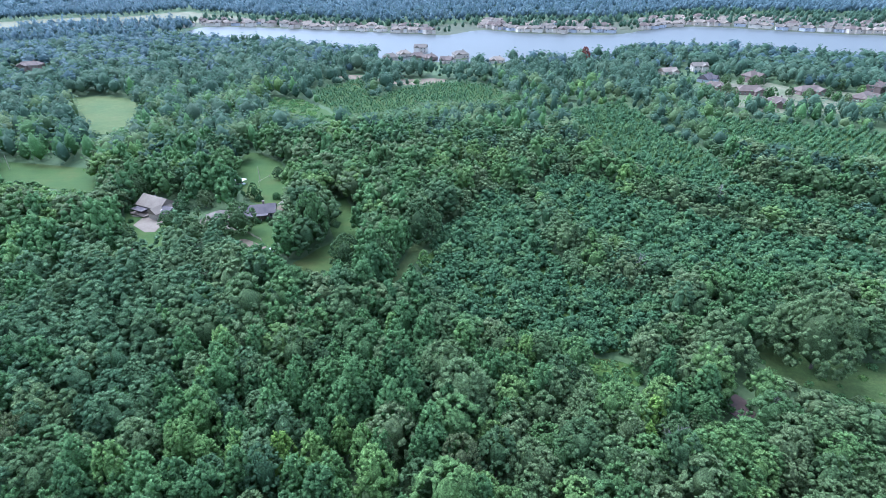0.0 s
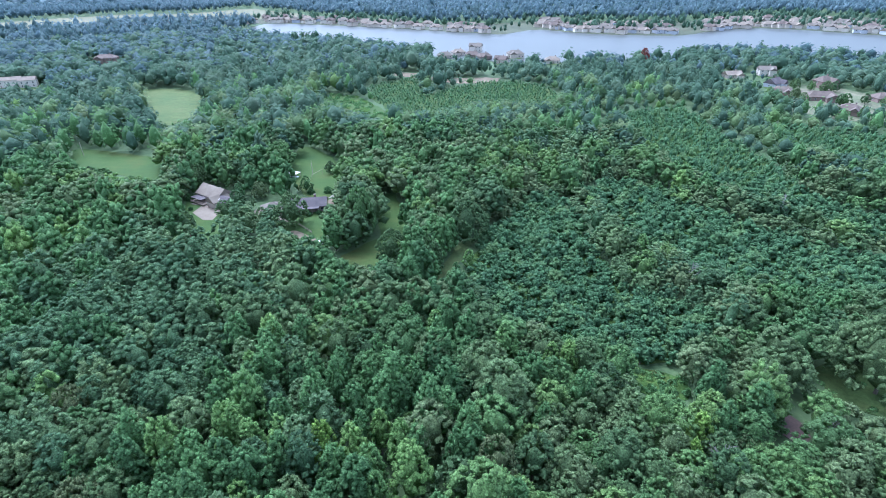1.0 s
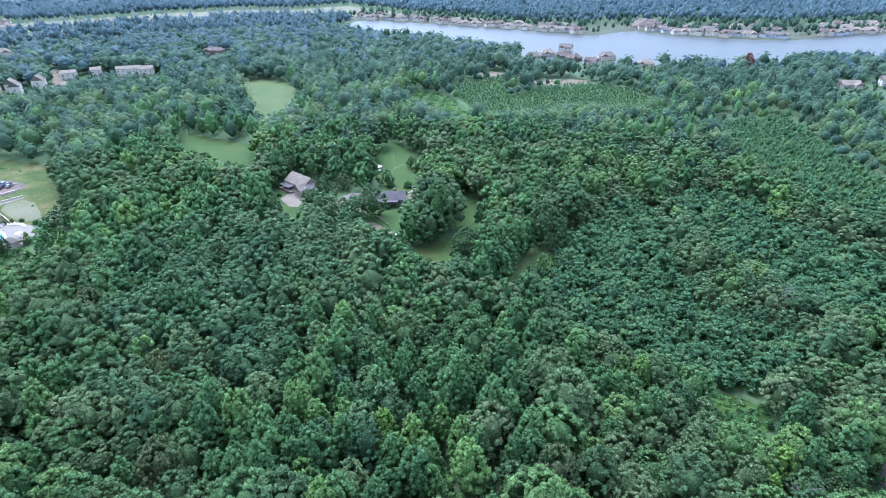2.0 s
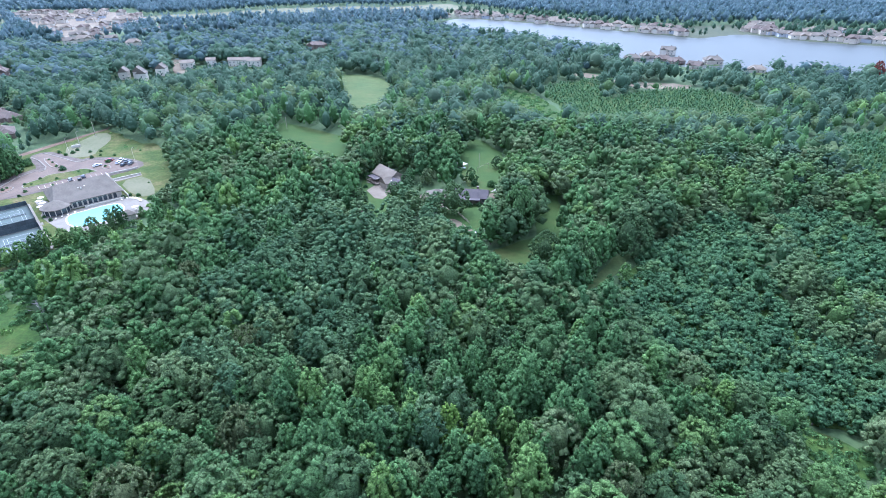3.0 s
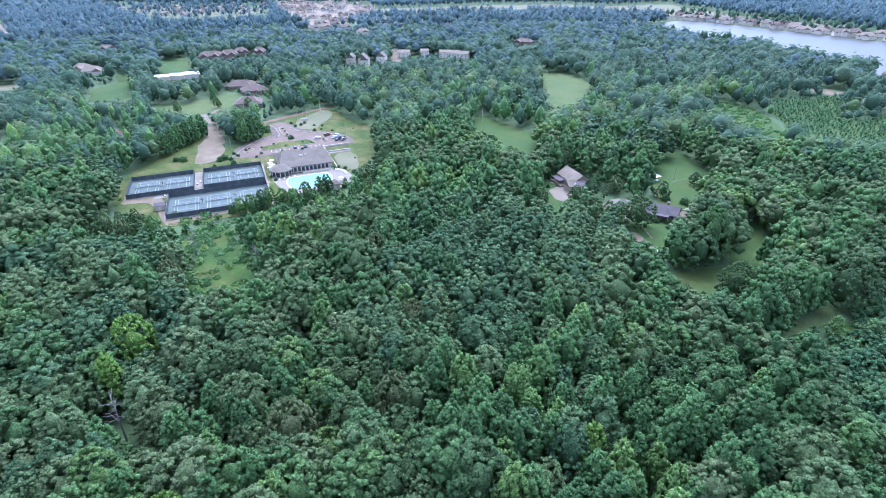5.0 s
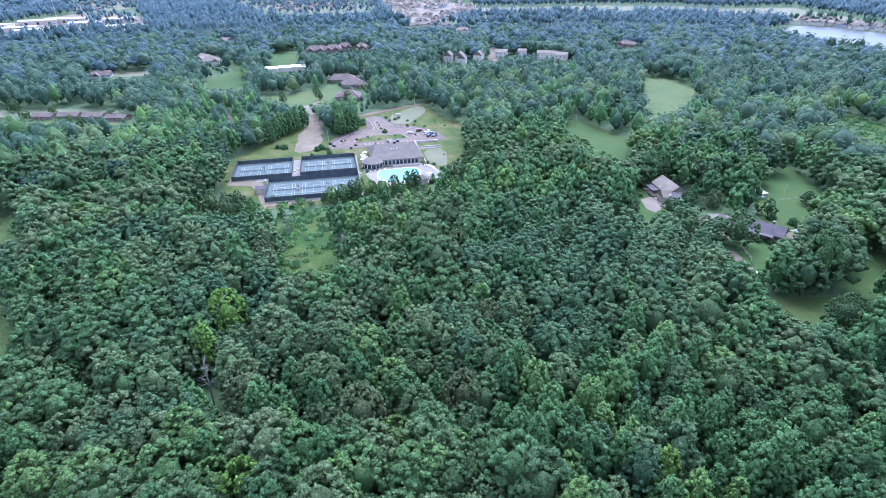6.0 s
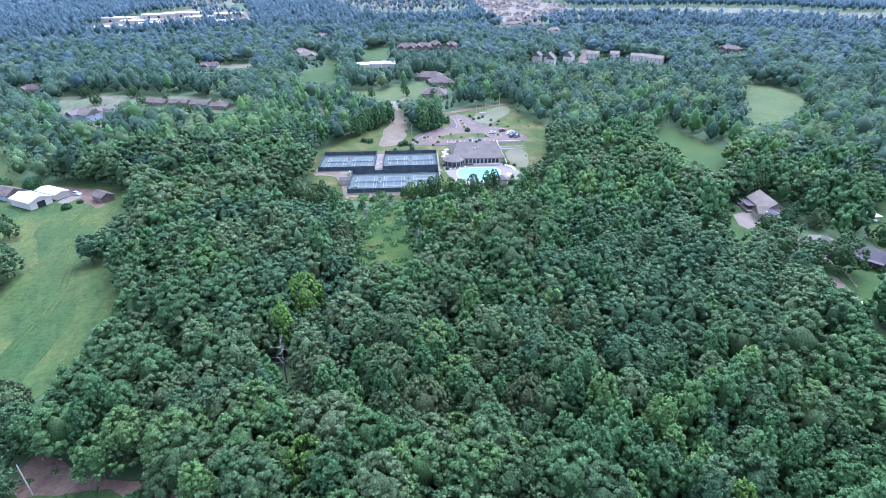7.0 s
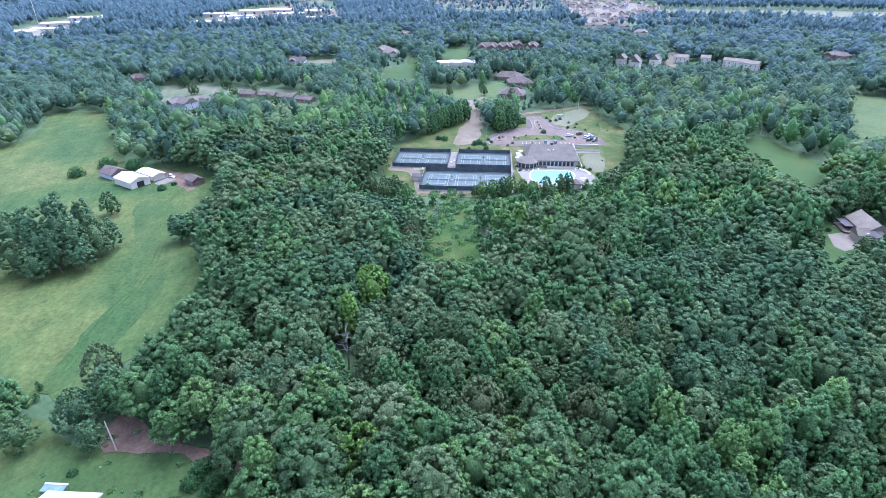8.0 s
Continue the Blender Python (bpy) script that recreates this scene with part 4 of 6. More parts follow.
def thicket(name, library, spots, material, label, category="woods", smooth=True):
    """Many trees as one mesh. Spots: x, y, scale across, scale up, turn, tone."""
    if not len(spots):
        return None
    vs, fs, ts, ix, base = [], [], [], [], 0
    for k, (v, f, leaves) in enumerate(library):
        s = spots[k::len(library)]
        if not len(s):
            continue
        c, q = np.cos(s[:, 4])[:, None], np.sin(s[:, 4])[:, None]
        x, y, z = v[:, 0][None] * s[:, 2:3], v[:, 1][None] * s[:, 2:3], v[:, 2][None] * s[:, 3:4]
        w = np.stack([x * c - y * q + s[:, :1], x * q + y * c + s[:, 1:2], z], -1)
        n = len(s)
        vs.append(w.reshape(-1, 3))
        fs.append((f[None] + base + (np.arange(n) * len(v))[:, None, None]).reshape(-1, 3))
        ts.append(np.repeat(s[:, 5], len(f)))
        ix.append(np.tile(np.arange(len(f)) >= leaves, n))
        base += n * len(v)
    ob = new(name, mesh_arrays(name, np.concatenate(vs), np.concatenate(fs), [M[material], M[material + "_inner"]], np.concatenate(ts), smooth, np.concatenate(ix)))
    return tagged(ob, label, category, kind="stuff")


def grid_spots(step, r0, r1, a0=-62, a1=128):
    """Jittered spots in a fan of the plan between two radii; 0 degrees is ahead, positive to the left."""
    xs = np.arange(-r1, r1 + 1, step)
    X, Y = np.meshgrid(xs, xs)
    X = X + np.where(np.arange(len(xs)) % 2, step * 0.5, 0)[:, None]
    X, Y = X.ravel(), Y.ravel()
    X = X + rng.uniform(-0.36, 0.36, X.size) * step
    Y = Y + rng.uniform(-0.36, 0.36, Y.size) * step
    R, A = np.hypot(X, Y), np.degrees(np.arctan2(-X, Y))
    ok = (R >= r0) & (R < r1) & (A > a0) & (A < a1)
    X, Y = X[ok], Y[ok]
    ok = np.ones(len(X), bool)
    for poly in CLEAR:
        ok &= ~inside(X, Y, poly)
    if r1 < 340:
        for x, y, r in STANDING:
            ok &= (X - x) ** 2 + (Y - y) ** 2 > r * r
    if r1 > 700:
        R = np.hypot(X, Y)
        for poly in FAR_OPEN:
            for gap in (40, 80, 120, 160) if poly in (TOWN, TOWN_2, WORKS_A) else (40, 80):
                ok &= ~inside(X * (1 + gap / R), Y * (1 + gap / R), poly)
    return X[ok], Y[ok]


def sight_cap(X, Y):
    """How tall the growth may be: cut so the camera, 100 m up, sees the open land behind it."""
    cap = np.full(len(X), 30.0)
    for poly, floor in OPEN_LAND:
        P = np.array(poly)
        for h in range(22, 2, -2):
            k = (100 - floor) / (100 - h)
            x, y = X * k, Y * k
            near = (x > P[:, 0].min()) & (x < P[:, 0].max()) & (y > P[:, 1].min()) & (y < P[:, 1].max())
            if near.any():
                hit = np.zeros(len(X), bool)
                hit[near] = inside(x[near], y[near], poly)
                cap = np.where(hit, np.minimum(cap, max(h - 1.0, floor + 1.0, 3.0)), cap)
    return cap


def wavy(X, Y, scale, seed):
    return np.array([noise.noise((x * scale, y * scale, seed)) for x, y in zip(X, Y)])


def mix_kinds(X, Y):
    """Which kind grows where: slender trees in drifts, dark pines in others, round crowns between."""
    a = wavy(X, Y, 0.022, 1.7) + rng.uniform(-0.45, 0.45, len(X))
    b = wavy(X, Y, 0.015, 9.2) + rng.uniform(-0.35, 0.35, len(X))
    def stand(x, y, wide):
        return np.exp(-((X - x) ** 2 + (Y - y) ** 2) / wide ** 2)
    a += 0.55 * stand(-25, 112, 42) + 0.35 * stand(-175, 95, 35) - 0.5 * stand(-80, 55, 30) - 0.5 * stand(30, 80, 32)
    b += 0.4 * stand(-100, 125, 36) + 0.45 * stand(-185, -20, 48) - 0.5 * stand(20, 90, 50)
    kind = np.full(len(X), "oak", dtype="U5")
    kind[a > 0.12] = "gum"
    kind[b > 0.33] = "dark"
    return kind


TALL = {"oak": 14.8, "big": 16.4, "gum": 18.0, "dark": 16.6}


def sizes(X, Y, kind):
    """Scale across and up for each tree."""
    n = len(X)
    s = np.where(kind == "oak", rng.uniform(0.84, 1.2, n) + 0.35 * rng.uniform(0, 1, n) ** 3, rng.uniform(0.82, 1.22, n))
    s = s * np.where((X > 5) & (Y > 60), 0.82, 1.0)
    s = np.where(inside(X, Y, COURT_VIEW_WOOD), s * 0.45, s)
    # trees shrunk on the camera's side of the houses
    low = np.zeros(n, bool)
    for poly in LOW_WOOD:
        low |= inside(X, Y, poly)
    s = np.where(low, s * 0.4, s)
    room = sight_cap(X, Y)
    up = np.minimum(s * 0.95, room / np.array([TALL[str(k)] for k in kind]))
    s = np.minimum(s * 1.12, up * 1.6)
    return s, up


# broad oaks first; the other trees stand round them
STANDING = [(x, y, wide * 0.36) for kind, x, y, wide, tall, mat, words in SINGLES] + [(-118, 12, 5.0), (-114, 12, 4.0)]
bx, by = grid_spots(15.0, 56, 335, -54, 120)
inner = np.full(len(bx), True)
gap = 5.0
for poly in CLEAR:
    for a in range(8):
        inner &= ~inside(bx + gap * math.cos(a * 0.785), by + gap * math.sin(a * 0.785), poly)
inner &= (mix_kinds(bx, by) == "oak") & (rng.uniform(0, 1, len(bx)) < 0.62)
bx, by = bx[inner], by[inner]
bs = rng.uniform(0.55, 0.95, len(bx)) * np.where((bx > 5) & (by > 60), 0.88, 1.0)
low = inside(bx, by, COURT_VIEW_WOOD) | (sight_cap(bx, by) < bs * TALL["big"])
bx, by, bs = bx[~low], by[~low], bs[~low]
STANDING += [(float(x), float(y), 5.6 * float(z)) for x, y, z in zip(bx, by, bs)]
close = np.hypot(bx, by) < 150
for x, y, z in zip(bx[close].tolist(), by[close].tolist(), bs[close].tolist()):
    plant("big", x, y, z, (x * 1.7 + y) % 6.28)
for shelf, r0, r1 in ((fine_library, 150, 220), (mid_library, 220, 400)):
    R = np.hypot(bx, by)
    take = (R >= r0) & (R < r1)
    n = int(take.sum())
    thicket("woodland", shelf["big"], np.stack([bx[take], by[take], bs[take], bs[take] * rng.uniform(0.9, 1.2, n), rng.uniform(0, 6.28, n), rng.uniform(0.05, 0.95, n)], 1), "big_stuff", "broad spreading oaks in dense woods")

# the woods nearest the camera: every tree a thing of its own
X, Y = grid_spots(6.2, 46, 131, -56, 124)
K = mix_kinds(X, Y)
S, UP = sizes(X, Y, K)
counts = {"oak": 0, "gum": 0, "dark": 0}
order = np.argsort(np.hypot(X, Y))
left_over = []
for i in order:
    kind = str(K[i])
    if counts[kind] < 240:
        counts[kind] += 1
        plant(kind, float(X[i]), float(Y[i]), float(UP[i]), float(rng.uniform(0, 6.28)), flat=float(S[i] / UP[i] * rng.uniform(0.9, 1.1)))
    else:
        left_over.append(i)

FINE_WORDS = {"oak": "dense green broadleaf canopy", "gum": "slender fresh green trees in dense woods", "dark": "dark green pines among broadleaf trees"}
tone = np.clip(0.5 + 0.5 * wavy(X, Y, 0.03, 4.4) + rng.uniform(-0.4, 0.4, len(X)), 0, 1)
spots = np.stack([X, Y, S, UP, rng.uniform(0, 6.28, len(X)), tone], 1)[left_over] if left_over else np.zeros((0, 6))
for kind in ("oak", "gum", "dark"):
    some = spots[K[left_over] == kind] if left_over else spots
    if len(some):
        thicket("woodland", fine_library[kind], some, kind + "_stuff", FINE_WORDS[kind])

# the woods behind: joined
for r0, r1, step, shelf, names in ((131, 200, 6.4, fine_library, "woodland"), (200, 330, 7.4, mid_library, "woodland"), (330, 600, 9.2, low_library, "far_woodland"), (600, 930, 11.0, small_library, "far_woodland")):
    X, Y = grid_spots(step, r0, r1, -47 if r0 < 300 else -42, 119 if r0 < 300 else 114)
    K = mix_kinds(X, Y)
    S, UP = sizes(X, Y, K)
    tone = np.clip(0.5 + 0.5 * wavy(X, Y, 0.03, 4.4) + rng.uniform(-0.4, 0.4, len(X)), 0, 1)
    wide = S * (1.05 if r0 < 300 else 1.24 if r0 < 500 else 1.55)
    spots = np.stack([X, Y, wide, UP * rng.uniform(0.88, 1.1, len(X)), rng.uniform(0, 6.28, len(X)), tone], 1)
    # the farther off, the more trees take leaf tones with haze painted in
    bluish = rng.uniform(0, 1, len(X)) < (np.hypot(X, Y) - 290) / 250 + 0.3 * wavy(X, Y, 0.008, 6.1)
    far_hazed = bluish & (rng.uniform(0, 1, len(X)) < (np.hypot(X, Y) - 540) / 480)
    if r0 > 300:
        thicket(names, shelf["oak"], spots[far_hazed], "blue_stuff", "far-off broadleaf woods with haze painted into the leaves")
        spots, K, bluish = spots[~far_hazed], K[~far_hazed], bluish[~far_hazed]
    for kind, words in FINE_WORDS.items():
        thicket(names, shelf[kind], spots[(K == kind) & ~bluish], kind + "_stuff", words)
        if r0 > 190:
            thicket(names, shelf[kind], spots[(K == kind) & bluish], "far_stuff", words + " with haze painted into the leaves")
for step, r0, r1, low, high, up in ((15.0, 930, 1680, 1.05, 1.55, 0.92), (40, 1680, 2600, 3.2, 4.2, 0.35)):
    X, Y = grid_spots(step, r0, r1, -42, 114)
    S = rng.uniform(low, high, len(X))
    tone = np.clip(0.5 + 0.6 * wavy(X, Y, 0.012, 2.4) + rng.uniform(-0.35, 0.35, len(X)), 0, 1)
    spots = np.stack([X, Y, S * 1.1, S * up * rng.uniform(0.9, 1.3, len(X)), rng.uniform(0, 6.28, len(X)), tone], 1)
    # the palest painted haze goes to the farthest trees
    far_hazed = rng.uniform(0, 1, len(X)) < (np.hypot(X, Y) - 800) / 500
    if (~far_hazed).any():
        thicket("far_woods", tiny_library, spots[~far_hazed], "blue_stuff", "far-off dark green haze-tinted woods towards the horizon", smooth=True)
    thicket("far_woods", tiny_library, spots[far_hazed], "distant_stuff", "far-off haze-tinted blue-green woods to the horizon", smooth=True)

# the woods go on below and behind the camera
X, Y = grid_spots(7.5, 0, 46, -180, 180)
S = rng.uniform(0.6, 0.95, len(X))
thicket("woodland", mid_library["oak"], np.stack([X, Y, S * 1.2, S, rng.uniform(0, 6.28, len(X)), rng.uniform(0, 1, len(X))], 1), "oak_stuff", "dense green broadleaf canopy")
X, Y = grid_spots(10.0, 46, 320, -180, 180)
A = np.degrees(np.arctan2(-X, Y))
back = (A < -57) | (A > 125)
X, Y = X[back], Y[back]
S = rng.uniform(0.8, 1.25, len(X))
thicket("woodland", tiny_library, np.stack([X, Y, S * 1.1, S * 0.85, rng.uniform(0, 6.28, len(X)), rng.uniform(0, 1, len(X))], 1), "oak_stuff", "dense green broadleaf canopy")

# planted pines in rows
singles = 0
rest = {"near": [], "far": []}
for block, angle in ((PINES_A, 0.62), (PINES_B, 0.62), (PINES_C, 0.75), (PINES_D, 0.75), (PINE_FIELD, 0.3)):
    ca, sa = math.cos(angle), math.sin(angle)
    px, py = np.meshgrid(np.arange(-160, 160, 2.5), np.arange(-160, 160, 3.7))
    px = px.ravel() + rng.uniform(-0.8, 0.8, px.size)
    py = py.ravel() + rng.uniform(-0.6, 0.6, py.size)
    cx, cy = np.mean([p[0] for p in block]), np.mean([p[1] for p in block])
    x, y = cx + px * ca - py * sa, cy + px * sa + py * ca
    ok = inside(x, y, block) & (rng.uniform(0, 1, len(x)) > 0.16)
    for qx, qy in sorted(zip(x[ok].tolist(), y[ok].tolist()), key=lambda p: p[0] ** 2 + p[1] ** 2):
        s = float(rng.uniform(0.6, 1.15) + 0.5 * rng.uniform(0, 1) ** 3) * (0.6 if block is PINE_FIELD else 0.88)
        if block is PINES_A and singles < 300:
            singles += 1
            plant("pine", qx, qy, s, float(rng.uniform(0, 6.28)), group="planted pines", flat=float(rng.uniform(1.2, 1.65)))
        else:
            rest["near" if math.hypot(qx, qy) < 290 else "far"].append((qx, qy, s * float(rng.uniform(1.25, 1.75)), s, float(rng.uniform(0, 6.28)), float(rng.uniform(0, 1))))
thicket("planted_pines", fine_library["pine"], np.array(rest["near"]), "pine_stuff", "rows of young blue-green planted pines", "pine plantation")
thicket("planted_pines", low_library["pine"], np.array(rest["far"]), "pine_stuff", "rows of young blue-green planted pines", "pine plantation")

# trees between the houses of the far towns
tx, ty = rng.uniform(-1900, -1100, 2600), rng.uniform(100, 760, 2600)
ok = inside(tx, ty, TOWN) | inside(tx, ty, TOWN_2) | inside(tx, ty, WORKS_B)
tx, ty = tx[ok][:420], ty[ok][:420]
s = rng.uniform(0.6, 1.25, len(tx))
thicket("town_trees", tiny_library, np.stack([tx, ty, s, s, rng.uniform(0, 6.28, len(tx)), rng.uniform(0, 0.6, len(tx))], 1), "distant_stuff", "scattered haze-tinted trees between far houses", "trees")

# trees between the houses of the far shore
px, py = rng.uniform(-480, 860, 1500), rng.uniform(820, 1160, 1500)
R = np.hypot(px, py)
ok = inside(px, py, FAR_SHORE) & ~inside(px, py, LAKE) & ~inside(px * (1 - 26 / R), py * (1 - 26 / R), LAKE)
px, py = px[ok][:520], py[ok][:520]
s = rng.uniform(0.6, 1.25, len(px))
thicket("shore_trees", small_library["oak"], np.stack([px, py, s, s, rng.uniform(0, 6.28, len(px)), rng.uniform(0, 0.6, len(px))], 1), "far_stuff", "scattered dark green haze-tinted trees between lakeside houses", "trees")

# ---- houses ----
def roof_mesh(w, d, z, rise, hip, over=0.5, thick=0.22):
    """A pitched roof with eaves, its ridge along x; hip: how far the ridge falls short at each end."""
    bm = bmesh.new()
    a, b = w / 2 + over, d / 2 + over
    low = [bm.verts.new((x, y, z - thick)) for x, y in ((-a, -b), (a, -b), (a, b), (-a, b))]
    top = [bm.verts.new((x, y, z)) for x, y in ((-a, -b), (a, -b), (a, b), (-a, b))]
    r0, r1 = bm.verts.new((-a + hip, 0, z + rise)), bm.verts.new((a - hip, 0, z + rise))
    for k in range(4):
        bm.faces.new((low[k], low[(k + 1) % 4], top[(k + 1) % 4], top[k]))
    bm.faces.new(low[::-1])
    bm.faces.new((top[0], top[1], r1, r0))
    bm.faces.new((top[2], top[3], r0, r1))
    bm.faces.new((top[1], top[2], r1))
    bm.faces.new((top[3], top[0], r0))
    return bm


def wall_mesh(w, d, h, gable=0.0):
    bm = boxed(-w / 2, -d / 2, 0, w / 2, d / 2, h)
    if gable:
        for s in (-1, 1):
            x = s * (w / 2 - 0.1)
            v = [bm.verts.new(p) for p in ((x - 0.1, -d / 2, h), (x - 0.1, d / 2, h), (x - 0.1, 0, h + gable), (x + 0.1, -d / 2, h), (x + 0.1, d / 2, h), (x + 0.1, 0, h + gable))]
            for f in ((0, 1, 2), (5, 4, 3), (0, 3, 4, 1), (1, 4, 5, 2), (2, 5, 3, 0)):
                bm.faces.new([v[k] for k in f])
        bmesh.ops.recalc_face_normals(bm, faces=bm.faces)
    return bm


def turned(bm, x, y, z, yaw):
    bmesh.ops.transform(bm, matrix=pose(x, y, z, 0, 0, yaw), verts=bm.verts)
    return bm


def window(parent, x, y, z, yaw, w=1.0, h=1.4, frame_mat=None):
    """A framed window on a wall that faces its local -y."""
    f = bmesh.new()
    for x0, x1, z0, z1 in ((-w / 2 - 0.09, -w / 2, 0, h), (w / 2, w / 2 + 0.09, 0, h), (-w / 2 - 0.09, w / 2 + 0.09, -0.1, 0), (-w / 2 - 0.09, w / 2 + 0.09, h, h + 0.1), (-0.03, 0.03, 0, h)):
        box(f, x0, -0.09, z0, x1, 0.03, z1)
    win = part("window", turned(f, x, y, z, yaw), frame_mat or M["white"], parent)
    part("pane", turned(boxed(-w / 2, -0.03, 0, w / 2, 0.02, h), x, y, z, yaw), M["glass"], win)
    return win


def house(m, w, d, h, rise, hip, wall, roof, label, group="", wings=(), storeys=1, chimney=True, name="house", windows=True, porch=False):
    """A house with its long side along x; wings: x, y, width, depth, height, rise, hip, yaw."""
    t = thing(name, m, label, "house", group)
    part("wall", wall_mesh(w, d, h, rise * (d / (d + 1.0)) if hip < 0.5 else 0), wall, t)
    part("roof", roof_mesh(w, d, h, rise, hip), roof, t)
    for x, y, a, b, c, r, q, yaw in wings:
        part("wing_wall", turned(wall_mesh(a, b, c, r * (b / (b + 1.0)) if q < 0.5 else 0), x, y, 0, yaw), wall, t)
        part("wing_roof", turned(roof_mesh(a, b, c, r, q), x, y, 0, yaw), roof, t)
    if windows == "few":
        for k in range(2):
            x = -w * 0.3 + w * 0.5 * k
            part("window", boxed(x - 0.8, -d / 2 - 0.08, h - 2.2, x + 0.8, -d / 2 + 0.05, h - 0.8), M["glass"], t)
    elif windows:
        n = max(2, int(w / 3.6))
        for s in range(storeys):
            for k in range(n):
                x, z = -w / 2 + w * (k + 0.5) / n, 0.95 + s * 2.8
                if s == 0 and k == n // 2:
                    dr = part("door", boxed(x - 0.5, -d / 2 - 0.06, 0.1, x + 0.5, -d / 2 + 0.05, 2.15), M["wood"], t)
                    part("door_handle", boxed(x + 0.33, -d / 2 - 0.11, 1.0, x + 0.4, -d / 2 - 0.06, 1.12), M["dark_metal"], dr)
                else:
                    window(t, x, -d / 2 - 0.02, z, 0)
                window(t, x, d / 2 + 0.02, z, 180)
            window(t, w / 2 + 0.02, 0, 0.95 + s * 2.8, 90)
            window(t, -w / 2 - 0.02, 0, 0.95 + s * 2.8, -90)
    if chimney:
        ch = part("chimney", boxed(w * 0.18 - 0.45, 0.6, h + rise * 0.5, w * 0.18 + 0.45, 1.4, h + rise + 0.9, bevel=0.03), M["brick"], t)
        part("chimney_cap", boxed(w * 0.18 - 0.55, 0.5, h + rise + 0.9, w * 0.18 + 0.55, 1.5, h + rise + 1.0), M["concrete"], ch)
    if porch:
        p = part("porch_roof", boxed(-w * 0.3, -d / 2 - 2.6, 2.6, w * 0.3, -d / 2 - 0.1, 2.8), roof, t)
        for k in range(4):
            x = -w * 0.28 + w * 0.56 * k / 3
            part("post", boxed(x - 0.08, -d / 2 - 2.5, 0.0, x + 0.08, -d / 2 - 2.34, 2.6), M["white"], p)
    return t


def wheel(parent, x, y, r=0.33):
    w = bmesh.new()
    tube(w, (x, y - 0.11, r), (x, y + 0.11, r), r, r, 12)
    ty = part("wheel", w, M["tyre"], parent)
    rim = bmesh.new()
    tube(rim, (x, y - 0.125, r), (x, y + 0.125, r), r * 0.6, r * 0.6, 10)
    part("rim", rim, M["roof_metal"], ty)


def car(x, y, yaw, paint, label, tall=1.0):
    t = thing("car", pose(x, y, 0.14, 0, 0, yaw), label, "car", "parked cars")
    b = bmesh.new()
    line = ((-2.25, 0.35), (-2.25, 0.75), (-2.1, 0.92), (-1.0, 0.98), (1.0, 0.98), (2.0, 0.85), (2.25, 0.6), (2.25, 0.35))
    sides = [[b.verts.new((px, s * 0.88, pz)) for px, pz in line] for s in (-1, 1)]
    n = len(line)
    for k in range(n):
        b.faces.new((sides[0][k], sides[0][(k + 1) % n], sides[1][(k + 1) % n], sides[1][k]))
    b.faces.new(sides[0][::-1]), b.faces.new(sides[1])
    bmesh.ops.recalc_face_normals(b, faces=b.faces)
    bmesh.ops.bevel(b, geom=b.edges[:], offset=0.06, segments=1, affect="EDGES")
    part("body", b, paint, t)
    c = bmesh.new()
    low = [c.verts.new(p) for p in ((-2.0, -0.8, 0.95), (0.95, -0.8, 0.95), (0.95, 0.8, 0.95), (-2.0, 0.8, 0.95))]
    top = [c.verts.new(p) for p in ((-1.6, -0.65, 1.45 * tall), (0.25, -0.65, 1.45 * tall), (0.25, 0.65, 1.45 * tall), (-1.6, 0.65, 1.45 * tall))]
    for k in range(4):
        c.faces.new((low[k], low[(k + 1) % 4], top[(k + 1) % 4], top[k]))
    c.faces.new(top)
    part("cabin_glass", c, M["glass"], t)
    part("roof", boxed(-1.62, -0.67, 1.45 * tall, 0.27, 0.67, 1.45 * tall + 0.05, bevel=0.02), paint, t)
    for px in (-1.35, 1.4):
        for py in (-0.85, 0.85):
            wheel(t, px, py)
    for py in (-0.65, 0.65):
        part("headlight", boxed(2.2, py - 0.16, 0.62, 2.27, py + 0.16, 0.76), M["glass"], t)
    return t


# the pale L-shaped house with its drive
hA = house(pose(-131, 226, 0, 0, 0, -28), 15, 9.5, 3.4, 3.6, 0, M["siding"], M["roof_tan"], "pale house with a weathered tan roof and a deck", wings=((7.0, -3.6, 8.5, 5.5, 3.0, 2.2, 0, 90),), chimney=False)
part("wing_roof", turned(roof_mesh(5.5, 6.0, 3.0, 1.7, 0), 10.8, -2.5, 0.05, 0), M["roof_dark"], hA, "dark bluish porch roof")
part("sunroom_roof", turned(roof_mesh(3.0, 7.6, 2.95, 1.3, 0), 7.4, -2.9, 0.08, 0), M["white"], hA, "white sheet roof of a sunroom")
part("porch_post", boxed(13.1, -5.3, 0, 13.3, -5.1, 2.8), M["white"], hA)
part("porch_post", boxed(13.1, 0.1, 0, 13.3, 0.3, 2.8), M["white"], hA)
for sx in (-3.2, 1.6):
    sl = part("skylight", boxed(sx - 0.5, 1.6, 5.5, sx + 0.5, 2.5, 5.75), M["dark_metal"], hA, "dark roof hatch")
deck = part("deck", boxed(-7.0, -9.2, 0.7, 2.4, -4.8, 0.9), M["wood"], hA)
for k in range(6):
    part("deck_post", boxed(-6.9 + k * 1.84, -9.15, 0, -6.78 + k * 1.84, -9.03, 1.9), M["wood"], deck)
part("deck_rail", boxed(-6.95, -9.16, 1.8, 2.4, -9.02, 1.9), M["wood"], deck)
part("pergola", boxed(-6.6, -8.8, 2.75, 1.0, -4.6, 2.9), M["roof_dark"], hA, "dark slatted porch cover")
